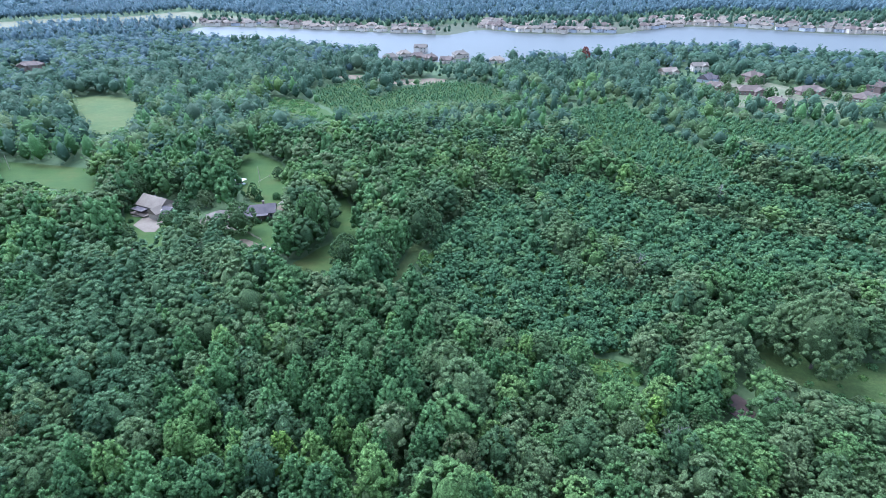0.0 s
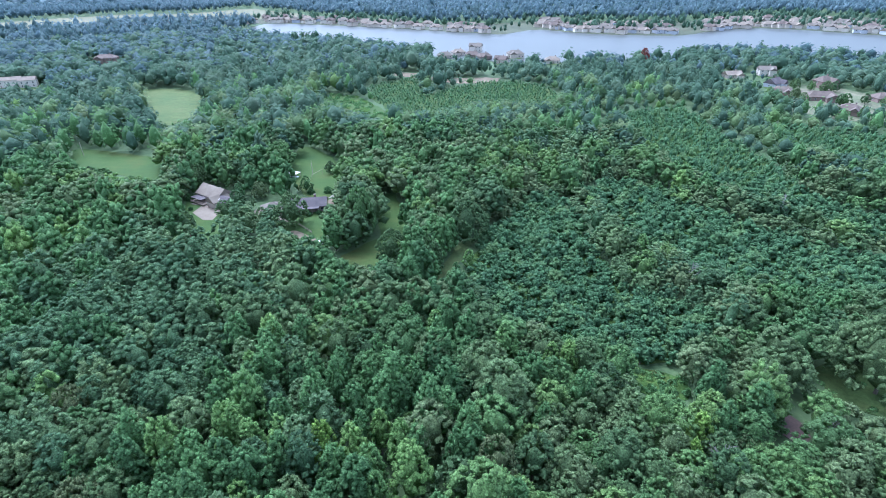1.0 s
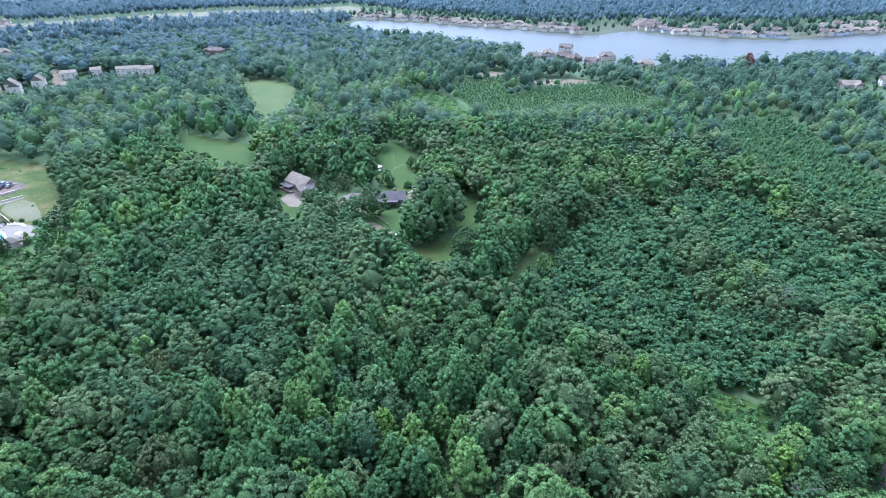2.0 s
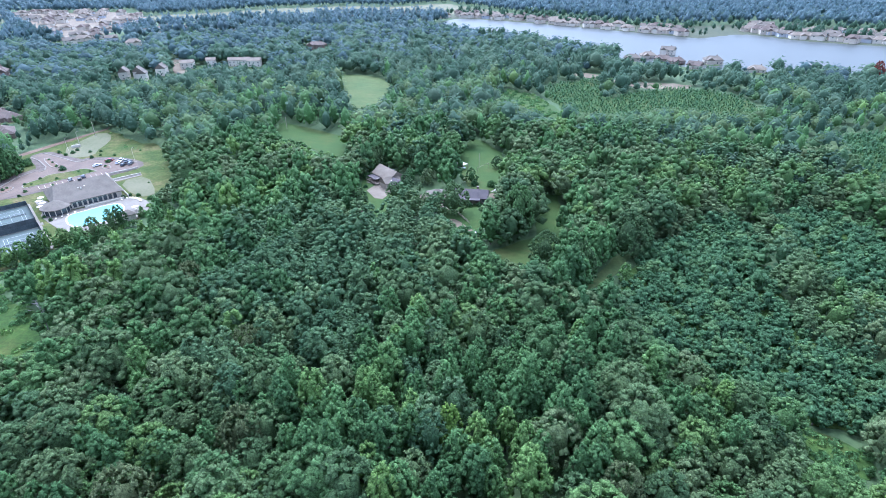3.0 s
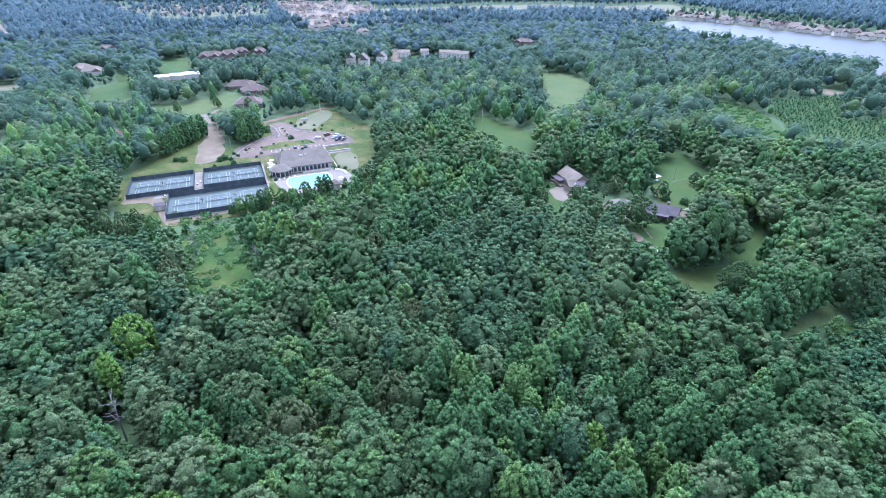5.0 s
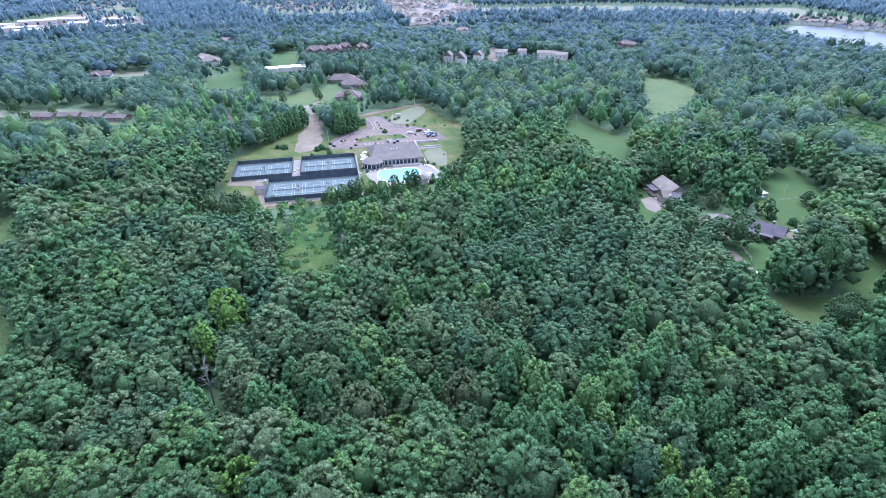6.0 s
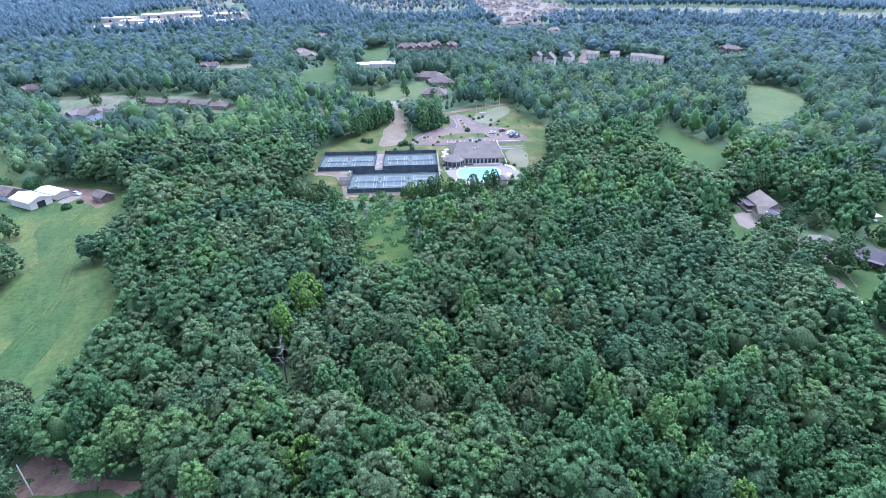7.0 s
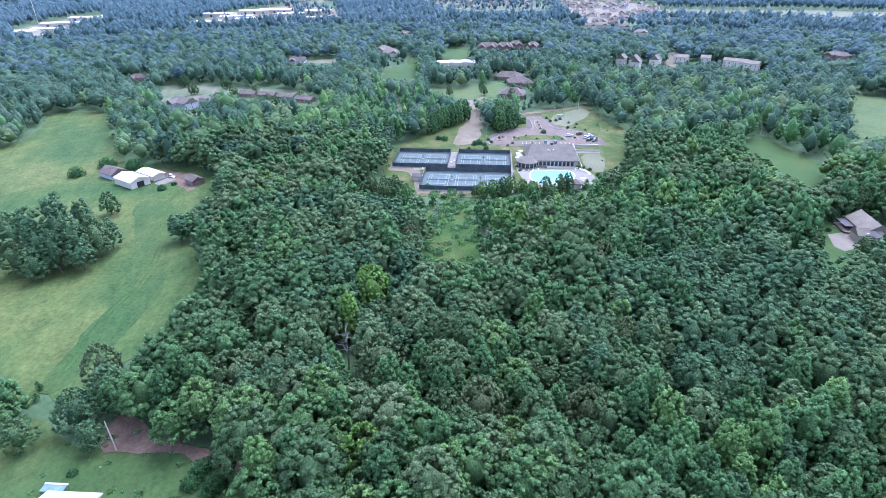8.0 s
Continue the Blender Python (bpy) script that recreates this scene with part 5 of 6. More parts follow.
patch("driveway", [(-135, 210), (-134, 217), (-127, 218), (-122, 213), (-122, 203), (-126, 203)], M["gravel"], 0.16, "pale worn gravel drive", 0.4, 0)
patch("garden_path", [(-141, 219), (-140, 221), (-128, 219), (-121, 216), (-121, 214.6), (-128, 217)], M["concrete"], 0.18, "curved pale concrete path", 0.2)
patch("bare_ground", [(-137, 187), (-129, 190), (-121, 188), (-119, 181), (-122, 177), (-133, 182)], M["red_earth"], 0.16, "bare brown earth under trees", 1)

# the long brick house: hipped garage and gabled main roof
hB1 = house(pose(-98, 213, 0, 0, 0, 30), 9, 8, 2.7, 2.6, 4.2, M["brick"], M["roof_grey"], "hip-roofed brick garage with tan shingles", chimney=False, name="garage")
hB = house(pose(-83, 219, 0, 0, 0, 14), 15, 9, 2.8, 2.6, 0, M["brick"], M["roof_dark"], "long brick house with a dark purplish roof", porch=True)
patch("driveway", [(-108, 212), (-100, 208), (-88, 203), (-86, 206), (-97, 219), (-107, 219)], M["gravel"], 0.18, "gravel yard before the garage", 0.4)
patch("driveway", [(-85, 194), (-83, 196), (-78, 194), (-69, 188), (-69, 185), (-76, 186), (-83, 190)], M["tan_earth"], 0.18, "bare tan gravel drive end", 0.5)
patch("patio", [(-77, 222), (-72, 224), (-69, 230), (-73, 232), (-78, 229)], M["tan_earth"], 0.18, "tan earth patio beside the brick house", 0.3)
sail = thing("shade_sail", pose(-73.5, 227, 0, 0, 0, 20), "cream triangular shade sail on posts", "shade sail")
sb = bmesh.new()
sv = [sb.verts.new(p) for p in ((-3, -2, 3.2), (3.2, -1, 2.6), (0.5, 2.6, 3.6), (0.2, 0, 2.7))]
for f in ((0, 1, 3), (1, 2, 3), (2, 0, 3)):
    sb.faces.new([sv[k] for k in f])
bmesh.ops.solidify(sb, geom=sb.faces[:], thickness=0.03)
part("canopy", sb, M["white"], sail)
for p in ((-3, -2, 3.3), (3.2, -1, 2.7), (0.5, 2.6, 3.7)):
    part("post", tube(bmesh.new(), (p[0], p[1], 0), p, 0.06, 0.05, 6), M["wood"], sail)
carport = thing("carport", pose(-104, 257, 0, 0, 0, -20), "open carport with a flat white sheet roof", "carport")
part("roof", boxed(-3.2, -2.2, 2.6, 3.2, 2.2, 2.75, bevel=0.03), M["roof_metal"], carport)
for px in (-3, 3):
    for py in (-2, 2):
        part("post", boxed(px - 0.07, py - 0.07, 0, px + 0.07, py + 0.07, 2.6), M["wood"], carport)
car(-103.2, 256.5, -20, M["white_car"], "white car under the carport")
car(-68, 184.5, 25, M["white_car"], "white car parked at the drive's end")
fence = thing("field_gate", pose(-92, 259, 0, 0, 0, 70), "pale wooden goal frame on the lawn", "frame")
for px in (-4.5, 4.5):
    part("post", tube(bmesh.new(), (px, 0, 0), (px, 0, 2.6), 0.09, 0.08, 6), M["siding"], fence)
part("crossbar", tube(bmesh.new(), (-4.5, 0, 2.5), (4.5, 0, 2.5), 0.07, 0.07, 6), M["siding"], fence)
rail = thing("fence", pose(-80, 199, 0, 0, 0, -42), "low wooden rail fence beside the drive", "fence")
for k in range(6):
    part("post", boxed(-7.5 + 3 * k - 0.07, -0.07, 0, -7.5 + 3 * k + 0.07, 0.07, 1.3), M["wood"], rail)
for z in (0.5, 1.0):
    part("rail", boxed(-7.5, -0.05, z, 7.5, 0.05, z + 0.14), M["wood"], rail)

# brick houses beyond the plantation
RIGHT = "brick houses beyond the pines"
for x, y, yaw, w, d, h, rise, roof, wall, storeys in ((217, 541, 10, 15, 10, 3.2, 3.0, "roof_tan", "siding", 1), (252, 554, -5, 14, 10, 5.6, 3.0, "roof_grey", "white", 2), (237, 502, 40, 14, 10, 3.4, 4.0, "roof_dark", "siding_grey", 1),
                                              (230, 470, -25, 17, 12, 3.2, 3.6, "roof_brown", "brick", 1), (277, 501, 15, 13, 11, 5.6, 4.0, "roof_brown", "brick", 2), (252, 453, -10, 22, 12, 3.2, 3.6, "roof_brown", "brick", 1),
                                              (251, 412, -35, 15, 12, 3.0, 3.6, "roof_brown", "brick", 1), (299, 451, 5, 22, 12, 3.2, 3.6, "roof_brown", "brick", 1), (326, 425, 35, 20, 13, 3.2, 3.8, "roof_brown", "brick", 1),
                                              (357, 455, 35, 15, 11, 5.4, 3.4, "roof_brown", "brick", 2)):
    house(pose(x, y, 0, 0, 0, yaw), w, d, h, rise, d * 0.45 if roof == "roof_brown" else 0, M[wall], M[roof], {"roof_brown": "brick house with a brown hipped shingle roof", "roof_dark": "grey house with a dark blue gabled roof"}.get(roof, "pale house with a grey gabled roof"), RIGHT,
          wings=((w * 0.25, -d * 0.5, d * 0.7, w * 0.4, h, rise * 0.75, 0, 90),), storeys=storeys)
for k, (x, y, yaw) in enumerate(((243, 458, 60), (262, 441, 20), (312, 420, 50), (224, 456, 10))):
    patch("driveway", [(x + math.cos(a) * (7 + 3 * (j % 2)), y + math.sin(a) * 5) for j, a in enumerate(np.linspace(0, 5.4, 7).tolist())], M["concrete"], 0.2, "pale concrete drive of a brick house", 0.5)

# houses on the near bank of the lake, and single far ones
for x, y, yaw, w, d, h, roof, wall, hip in ((-61, 645, 5, 17, 11, 3.2, "roof_grey", "siding", 5), (-47, 668, 20, 16, 11, 3.2, "roof_tan", "siding", 5), (-28, 698, -10, 15, 10, 5.8, "roof_grey", "white", 0), (-16, 640, 30, 15, 11, 3.0, "roof_brown", "brick", 4),
                                            (-30, 650, 0, 16, 11, 3.2, "roof_brown", "brick", 4), (3, 614, -20, 13, 10, 4.0, "roof_brown", "siding", 0), (19, 651, 10, 18, 12, 4.6, "roof_grey", "siding", 5), (58, 616, -8, 16, 11, 3.2, "roof_tan", "white", 5),
                                            (-439, 597, 10, 22, 13, 5.6, "roof_brown", "brick", 5), (-642, 49, 70, 17, 11, 3.0, "roof_brown", "siding_grey", 0), (-596, -104, 60, 12, 9, 3, "roof_brown", "brick", 3),
                                            (-461, -54, 40, 18, 12, 5.2, "roof_grey", "siding_grey", 0), (-466, -42, 130, 12, 9, 4.0, "roof_grey", "white", 0)):
    house(pose(x, y, 0, 0, 0, yaw), w, d, h, 3.4, hip, M[wall], M[roof], {"brick": "brick house with a brown hipped roof among trees", "white": "white house with a grey roof among trees"}.get(wall, "pale house with a shingle roof among trees"), "", wings=((-w * 0.2, -d * 0.5, d * 0.65, w * 0.36, h, 2.6, 0, 90),), storeys=2 if h > 5 else 1)
for x, y in ((-486, -6), (-476, 9), (-463, 23), (-449, 36)):
    house(pose(x, y, 0, 0, 0, 52), 15, 8, 2.8, 2.0, 0, M["brick"], M["roof_brown"], "low brown-roofed ranch house in a row", "row of ranch houses", chimney=False)
for x, y, yaw, w in ((-644, 278, 60, 26), (-639, 297, 60, 20), (-646, 316, 70, 16), (-632, 332, 50, 14)):
    house(pose(x, y, 0, 0, 0, yaw), w, 14, 5.5, 4.5, 6, M["brick"], M["roof_brown"], "large brick house with a steep brown roof", "", wings=((w * 0.2, -7, 9, 8, 5.0, 3.4, 0, 90), (-w * 0.25, -7, 9, 8, 5.0, 3.4, 0, 90)), storeys=2)
for x, y, yaw, w in ((-472, 226, 50, 26), (-447, 224, 75, 20), (-407, 198, 60, 20)):
    house(pose(x, y, 0, 0, 0, yaw), w, 15, 3.2, 4.2, 7.5, M["brick"], M["roof_brown"], "sprawling brick house with a brown hipped roof", "", wings=((w * 0.28, -7, 10, 9, 3.2, 3.2, 4.5, 90),))
wb = thing("white_barn", pose(-558, 205, 0, 0, 0, 55), "long white-roofed stepped barn", "barn")
for k, (x, y, w, d) in enumerate(((-13, -3, 13, 11), (0, 0, 13, 12), (13, 2, 15, 13))):
    part("wall", turned(wall_mesh(w, d, 4), x, y, 0, 0), M["white"], wb)
    part("roof", turned(roof_mesh(w, d, 4.0 + 0.4 * k, 1.6, 0, 0.3), x, y, 0, 0), M["roof_metal"], wb)

# white gabled houses and terraces
WHITE = "white gabled houses"
for x, y, yaw, w, d in ((-497, 366, 130, 11, 8), (-487, 374, 130, 11, 8), (-474, 367, 130, 11, 8), (-479, 394, 125, 12, 9)):
    house(pose(x, y, 0, 0, 0, yaw), w, d, 7.5, 4.2, 0, M["white"], M["roof_grey"], "tall white gabled house with a grey roof", WHITE, storeys=2, chimney=False)
for x, y, yaw, w, d in ((-485, 432, 38, 13, 10), (-472, 452, 38, 9, 9), (-449, 462, 34, 12, 9), (-440, 467, 34, 12, 9), (-427, 468, 30, 13, 10)):
    house(pose(x, y, 0, 0, 0, yaw), w, d, 6.6, 2.4, 0, M["white"], M["roof_tan"], "white terraced house with a pale roof", "white terraces", storeys=2, chimney=False)

# house kinds that repeat on the lakeshore and in the far estates
def kinds(group, m0):
    out = []
    for k, (w, d, h, rise, hip, wall, roof, words) in enumerate((
            (19, 12, 4.8, 4.0, 5.5, "white", "roof_tan", "white lakeside house with a tan hipped roof"), (16, 11, 6.0, 3.6, 0, "white", "roof_grey", "white two-storey house with a grey roof"),
            (20, 12, 4.8, 3.8, 4, "siding", "roof_tan", "pale house with a tan shingle roof"), (15, 12, 6.2, 4.0, 4, "siding", "roof_brown", "cream two-storey house with a steep brown roof"),
            (17, 11, 4.8, 3.6, 0, "siding_grey", "roof_grey", "grey house with a gabled shingle roof"))):
        out.append(house(m0[k], w, d, h, rise, hip, M[wall], M[roof], words, group, wings=((w * 0.22, -d * 0.5, d * 0.7, w * 0.4, h, rise * 0.75, 0, 90),), storeys=2 if h > 5 else 1, chimney=False, windows="few"))
    return out


def estate(group, spots):
    """Spots: x, y, yaw. The first five are built, the rest are copies of them."""
    made = kinds(group, [pose(x, y, 0, 0, 0, yaw) for x, y, yaw in spots[:5]])
    for k, (x, y, yaw) in enumerate(spots[5:]):
        copy_thing(made[(k * 3 + k // 4) % 5], pose(x, y, 0, 0, 0, yaw))


pick = random.Random(11)
shore_spots = []
for x0, y0, x1, y1, n, rows in ((-430, 1034, -324, 1008, 5, 2), (-320, 1004, -90, 910, 9, 2), (-80, 906, -14, 876, 3, 2), (62, 950, 100, 902, 2, 3), (104, 896, 148, 876, 2, 3), (152, 874, 258, 862, 4, 3), (300, 900, 405, 962, 4, 3), (410, 960, 460, 934, 3, 3), (465, 928, 545, 854, 4, 4), (550, 848, 660, 806, 5, 4)):
    for r in range(rows):
        for k in range(n + 2 - r):
            s = (k + 0.5 + pick.uniform(-0.2, 0.2)) / (n + 2 - r)
            nx, ny = x0, y0
            q = math.hypot(x0, y0)
            shore_spots.append((x0 + (x1 - x0) * s + nx / q * (10 + 46 * r + pick.uniform(-9, 9)), y0 + (y1 - y0) * s + ny / q * (10 + 46 * r + pick.uniform(-9, 9)), pick.uniform(-35, 35)))
pick.shuffle(shore_spots)
estate("houses on the far lakeshore", shore_spots)
left_spots = [(-640 + 16 * k + pick.uniform(-4, 4), 990 + 34 * r + 0.25 * (16 * k) * (0 if r else 0.3) + pick.uniform(-8, 8), pick.uniform(-40, 40)) for r in range(2) for k in range(13)]
estate("houses left of the lake", left_spots)
site_spots = []
for k in range(60):
    for _ in range(40):
        x, y = pick.uniform(-1430, -800), pick.uniform(540, 940)
        if bool(inside([x], [y], SUBDIVISION)[0]) and all(math.hypot(x - a, y - b) > 19 for a, b, c in site_spots):
            site_spots.append((x, y, pick.choice((32, 122)) + pick.uniform(-6, 6)))
            break
estate("houses of the far subdivision", site_spots)
row_spots = [(-695, 538, 50), (-788, 513, 60), (-802, 543, 60), (-809, 569, 60), (-767, 560, 60), (-845, 533, 60), (-780, 634, 40), (-806, 689, 40), (-772, 695, 40), (-776, 732, 40), (-737, 731, 30), (-696, 719, 30), (-790, 660, 40), (-760, 715, 35), (-813, 221, 20), (-675, 156, 20), (-647, 156, 70)]
estate("houses at the far wood's edge", row_spots)
far_spots = []
for land, n in ((TOWN, 24), (TOWN_2, 12)):
    xs, ys = [p[0] for p in land], [p[1] for p in land]
    while n:
        x, y = pick.uniform(min(xs), max(xs)), pick.uniform(min(ys), max(ys))
        if bool(inside([x], [y], land)[0]) and all(math.hypot(x - a, y - b) > 28 for a, b, c in far_spots):
            far_spots.append((x, y, pick.uniform(0, 180)))
            n -= 1
estate("houses of the far hillside estate", far_spots)

# warehouses on the far plain
for k, (x, y, w, d) in enumerate(((-1067, -334, 60, 24), (-1093, -299, 50, 22), (-1190, -305, 60, 30), (-1292, -281, 70, 30), (-1300, -243, 40, 25), (-1105, -68, 60, 28), (-1280, -55, 80, 34), (-1194, -11, 60, 26), (-1317, 24, 60, 30), (-1326, 71, 70, 34), (-1212, 91, 50, 26), (-1258, 147, 60, 26), (-1110, 119, 40, 22), (-1130, 10, 46, 20), (-1220, -202, 50, 18), (-1204, -166, 50, 18))):
    wh = thing("warehouse", pose(x, y, 0, 0, 0, 68 + 9 * (k % 3)), "long low warehouse with a pale sheet roof", "warehouse", "warehouses on the far plain")
    part("wall", wall_mesh(w, d, 7), M["siding"], wh)
    part("roof", roof_mesh(w, d, 7, 1.4, 0, 0.4, 0.3), M["roof_metal"], wh)
    for j in range(3):
        part("loading_door", boxed(-w * 0.3 + j * w * 0.3 - 2, -d / 2 - 0.12, 0, -w * 0.3 + j * w * 0.3 + 2, -d / 2 + 0.1, 4.2), M["dark_metal"], wh)
for x, y, z in ((-1201, -344, 60), (-1420, 60, 55)):
    mast = thing("radio_mast", pose(x, y, 0), "slim pale lattice radio mast", "mast")
    b = bmesh.new()
    for k in range(3):
        tube(b, (math.cos(k * 2.09) * 0.8, math.sin(k * 2.09) * 0.8, 0), (math.cos(k * 2.09) * 0.3, math.sin(k * 2.09) * 0.3, z), 0.16, 0.12, 4)
    for j in range(20):
        q = 0.8 - 0.5 * j / 20
        tube(b, (q, 0, z * j / 20), (-q / 2, q * 0.87, z * (j + 1) / 20), 0.08, 0.08, 3)
        tube(b, (-q / 2, q * 0.87, z * j / 20), (-q / 2, -q * 0.87, z * (j + 1) / 20), 0.08, 0.08, 3)
        tube(b, (-q / 2, -q * 0.87, z * j / 20), (q, 0, z * (j + 1) / 20), 0.08, 0.08, 3)
    part("lattice", b, M["siding"], mast)
    part("antenna", tube(bmesh.new(), (0, 0, z), (0, 0, z + 4), 0.1, 0.05, 5), M["siding"], mast)

# ---- the club: courts, clubhouse, pool, parking ----
def at_club(a, b, z=0.0, yaw=0.0):
    x, y = club(a, b)
    return pose(x, y, z, 0, 0, CLUB_YAW + yaw)


def club_patch(name, pts, material, z, label, amount=0.0, times=0, category="pavement"):
    return patch(name, [club(*p) for p in pts], material, z, label, amount, times, category=category)


patch("club_grounds", CLUB_LAND, M["weedy"], 0.10, "rough green grass and bare earth round the club", 1.5)
club_patch("grass_bank", [(-6, -10), (-6, 30), (4, 50), (16, 60), (34, 52), (33, 27), (-2, 27), (-3, -4), (14, -12), (14, -36), (66, -37), (60, -40), (16, -42)], M["weedy"], 0.14, "green grass bank beside the courts", 1.0, 1, "ground")
club_patch("grass_bank", [(119, 46), (128, 78), (140, 84), (132, 14), (114, 3), (120, 30)], M["weedy"], 0.142, "green weedy slope beside the club", 1.0, 1, "ground")
club_patch("grass_bank", [(92, 90), (104, 86), (112, 100), (124, 120), (122, 138), (108, 128), (94, 112)], M["dry"], 0.15, "dry grass verge by the road", 1.0, 1, "ground")
patch("dirt_track", [(-299, 107), (-316, 116), (-340, 129), (-360, 144), (-391, 157), (-414, 172), (-412, 178), (-381, 163), (-354, 151), (-330, 139), (-307, 128), (-297, 120)], M["tan_earth"], 0.17, "bare tan earth track", 1.0, 1)
club_patch("road", [(58, 106), (90, 123), (126, 143), (128, 147), (88, 128), (56, 110)], M["red_earth"], 0.18, "narrow dark earth road behind the club", 0.4, 0, "road")


patch("bare_bank", [(-270, 59), (-279, 65), (-273, 72), (-266, 77), (-236, 69), (-231, 66), (-233, 65), (-261, 71), (-267, 65)], M["tan_earth"], 0.19, "bare tan earth beside the courts", 0.6, 1)
patch("bare_bank", [(-232, 66), (-223, 94), (-225, 96), (-236, 68)], M["tan_earth"], 0.192, "bare tan earth below the courts", 0.6, 1)


def court_block(a0, b0, a1, b1, courts):
    """A fenced hard court: paint, lines, nets, posts and dark windscreens."""
    club_patch("court_apron", [(a0 - 1.2, b0 - 1.2), (a1 + 1.2, b0 - 1.2), (a1 + 1.2, b1 + 1.2), (a0 - 1.2, b1 + 1.2)], M["concrete"], 0.22, "pale concrete apron round the courts")
    s = tagged(new("court_surface", None), "blue-grey painted hard tennis court", "tennis court", "tennis courts")
    s.matrix_world = at_club(a0, b0, 0.24)
    w, d = a1 - a0, b1 - b0
    part("surface", boxed(0, 0, -0.2, w, d, 0.04), M["court_blue"], s)
    for c in courts:
        x, y, hw, hl = c - a0, d / 2, 5.2, 8.6
        for n, (x0, y0, x1, y1) in enumerate(((-hw, -hl, -hw + 0.13, hl), (hw - 0.13, -hl, hw, hl), (-hw + 1.3, -hl, -hw + 1.42, hl), (hw - 1.42, -hl, hw - 1.3, hl), (-hw, -hl, hw, -hl + 0.13), (-hw, hl - 0.13, hw, hl), (-hw + 1.4, -4.56, hw - 1.4, -4.44), (-hw + 1.4, 4.44, hw - 1.4, 4.56), (-0.06, -4.5, 0.06, 4.5))):
            part("line", boxed(x + x0, y + y0, 0.03, x + x1, y + y1, 0.048 + 0.001 * n), M["line"], s)
        net = tagged(new("tennis_net", None), "dark tennis net with a white band", "tennis net", "tennis nets")
        net.matrix_world = at_club(c, (b0 + b1) / 2, 0.28)
        part("net", boxed(-5.6, -0.02, 0.05, 5.6, 0.02, 0.86), M["net"], net)
        part("band", boxed(-5.6, -0.03, 0.86, 5.6, 0.03, 0.93), M["line"], net)
        for px in (-5.7, 5.7):
            part("post", tube(bmesh.new(), (px, 0, 0), (px, 0, 1.07), 0.06, 0.06, 6), M["dark_metal"], net)
    f = thing("court_fence", at_club(a0, b0, 0.1), "black court fence hung with dark windscreens", "fence", "court fences")
    runs = [((0, 0), (w, 0)), ((w, 0), (w, d)), ((w, d), (0, d)), ((0, d), (0, 0))]
    for (x0, y0), (x1, y1) in runs:
        n = max(2, round(math.hypot(x1 - x0, y1 - y0) / 5))
        for k in range(n):
            ax, ay = x0 + (x1 - x0) * k / n, y0 + (y1 - y0) * k / n
            bx, by = x0 + (x1 - x0) * (k + 1) / n, y0 + (y1 - y0) * (k + 1) / n
            part("post", tube(bmesh.new(), (ax, ay, 0), (ax, ay, 3.1), 0.06, 0.06, 6), M["dark_metal"], f)
            p = bmesh.new()
            box(p, 0.05, -0.03, 0.25, math.hypot(bx - ax, by - ay) - 0.05, 0.03, 2.45)
            part("windscreen", turned(p, ax, ay, 0, math.degrees(math.atan2(by - ay, bx - ax))), M["screen"], f)
        part("top_rail", tube(bmesh.new(), (x0, y0, 3.05), (x1, y1, 3.05), 0.04, 0.04, 5), M["dark_metal"], f)
    for g in range(len(courts) - 1):
        x = (courts[g] + courts[g + 1]) / 2 - a0
        sh = thing("court_shelter", at_club(courts[g] / 2 + courts[g + 1] / 2, (b0 + b1) / 2, 0.28), "small dark shade shelter between courts", "shelter", "court shelters")
        part("roof", roof_mesh(1.5, 1.8, 2.3, 0.4, 0.8, 0.1, 0.1), M["dark_metal"], sh)
        for py in (-0.8, 0.8):
            part("post", boxed(-0.06, py - 0.06, 0, 0.06, py + 0.06, 2.25), M["dark_metal"], sh)
        part("bench", boxed(-0.25, -0.7, 0.4, 0.25, 0.7, 0.48), M["wood"], sh)


court_block(0, 0, 30, 25.5, (8.2, 22.3))
court_block(34.5, 0, 64, 25.5, (42, 56.3))
court_block(19, -32, 64, -6, (27, 41, 56))
club_patch("court_walk", [(30.8, -4), (33.8, -4), (33.8, 27), (30.8, 27)], M["concrete"], 0.25, "white concrete walk between the courts")
club_patch("court_walk", [(12, -4.6), (66, -4.6), (66, -1.4), (12, -1.4)], M["concrete"], 0.245, "white concrete walk between the courts")
hut = thing("shed", at_club(16, -18), "small dark-roofed shed beside the courts", "shed")
part("wall", wall_mesh(4.2, 5, 2.5), M["siding"], hut)
part("roof", roof_mesh(4.2, 5, 2.5, 0.9, 0, 0.3, 0.12), M["roof_dark"], hut)
part("door", boxed(-0.5, -2.58, 0, 0.5, -2.46, 2.0), M["white"], hut)
for a, b in ((31.5, 8), (33, 11), (32, -2.5), (17, -3), (20, -2.6)):
    bn = thing("bench", at_club(a, b, 0.25, 90), "small white slatted bench", "bench", "court benches")
    part("seat", boxed(-0.9, -0.25, 0.4, 0.9, 0.25, 0.47), M["white"], bn)
    part("backrest", boxed(-0.9, 0.22, 0.5, 0.9, 0.28, 0.95), M["white"], bn)
    for px in (-0.8, 0.8):
        part("leg", boxed(px - 0.04, -0.22, 0, px + 0.04, 0.22, 0.4), M["dark_metal"], bn)

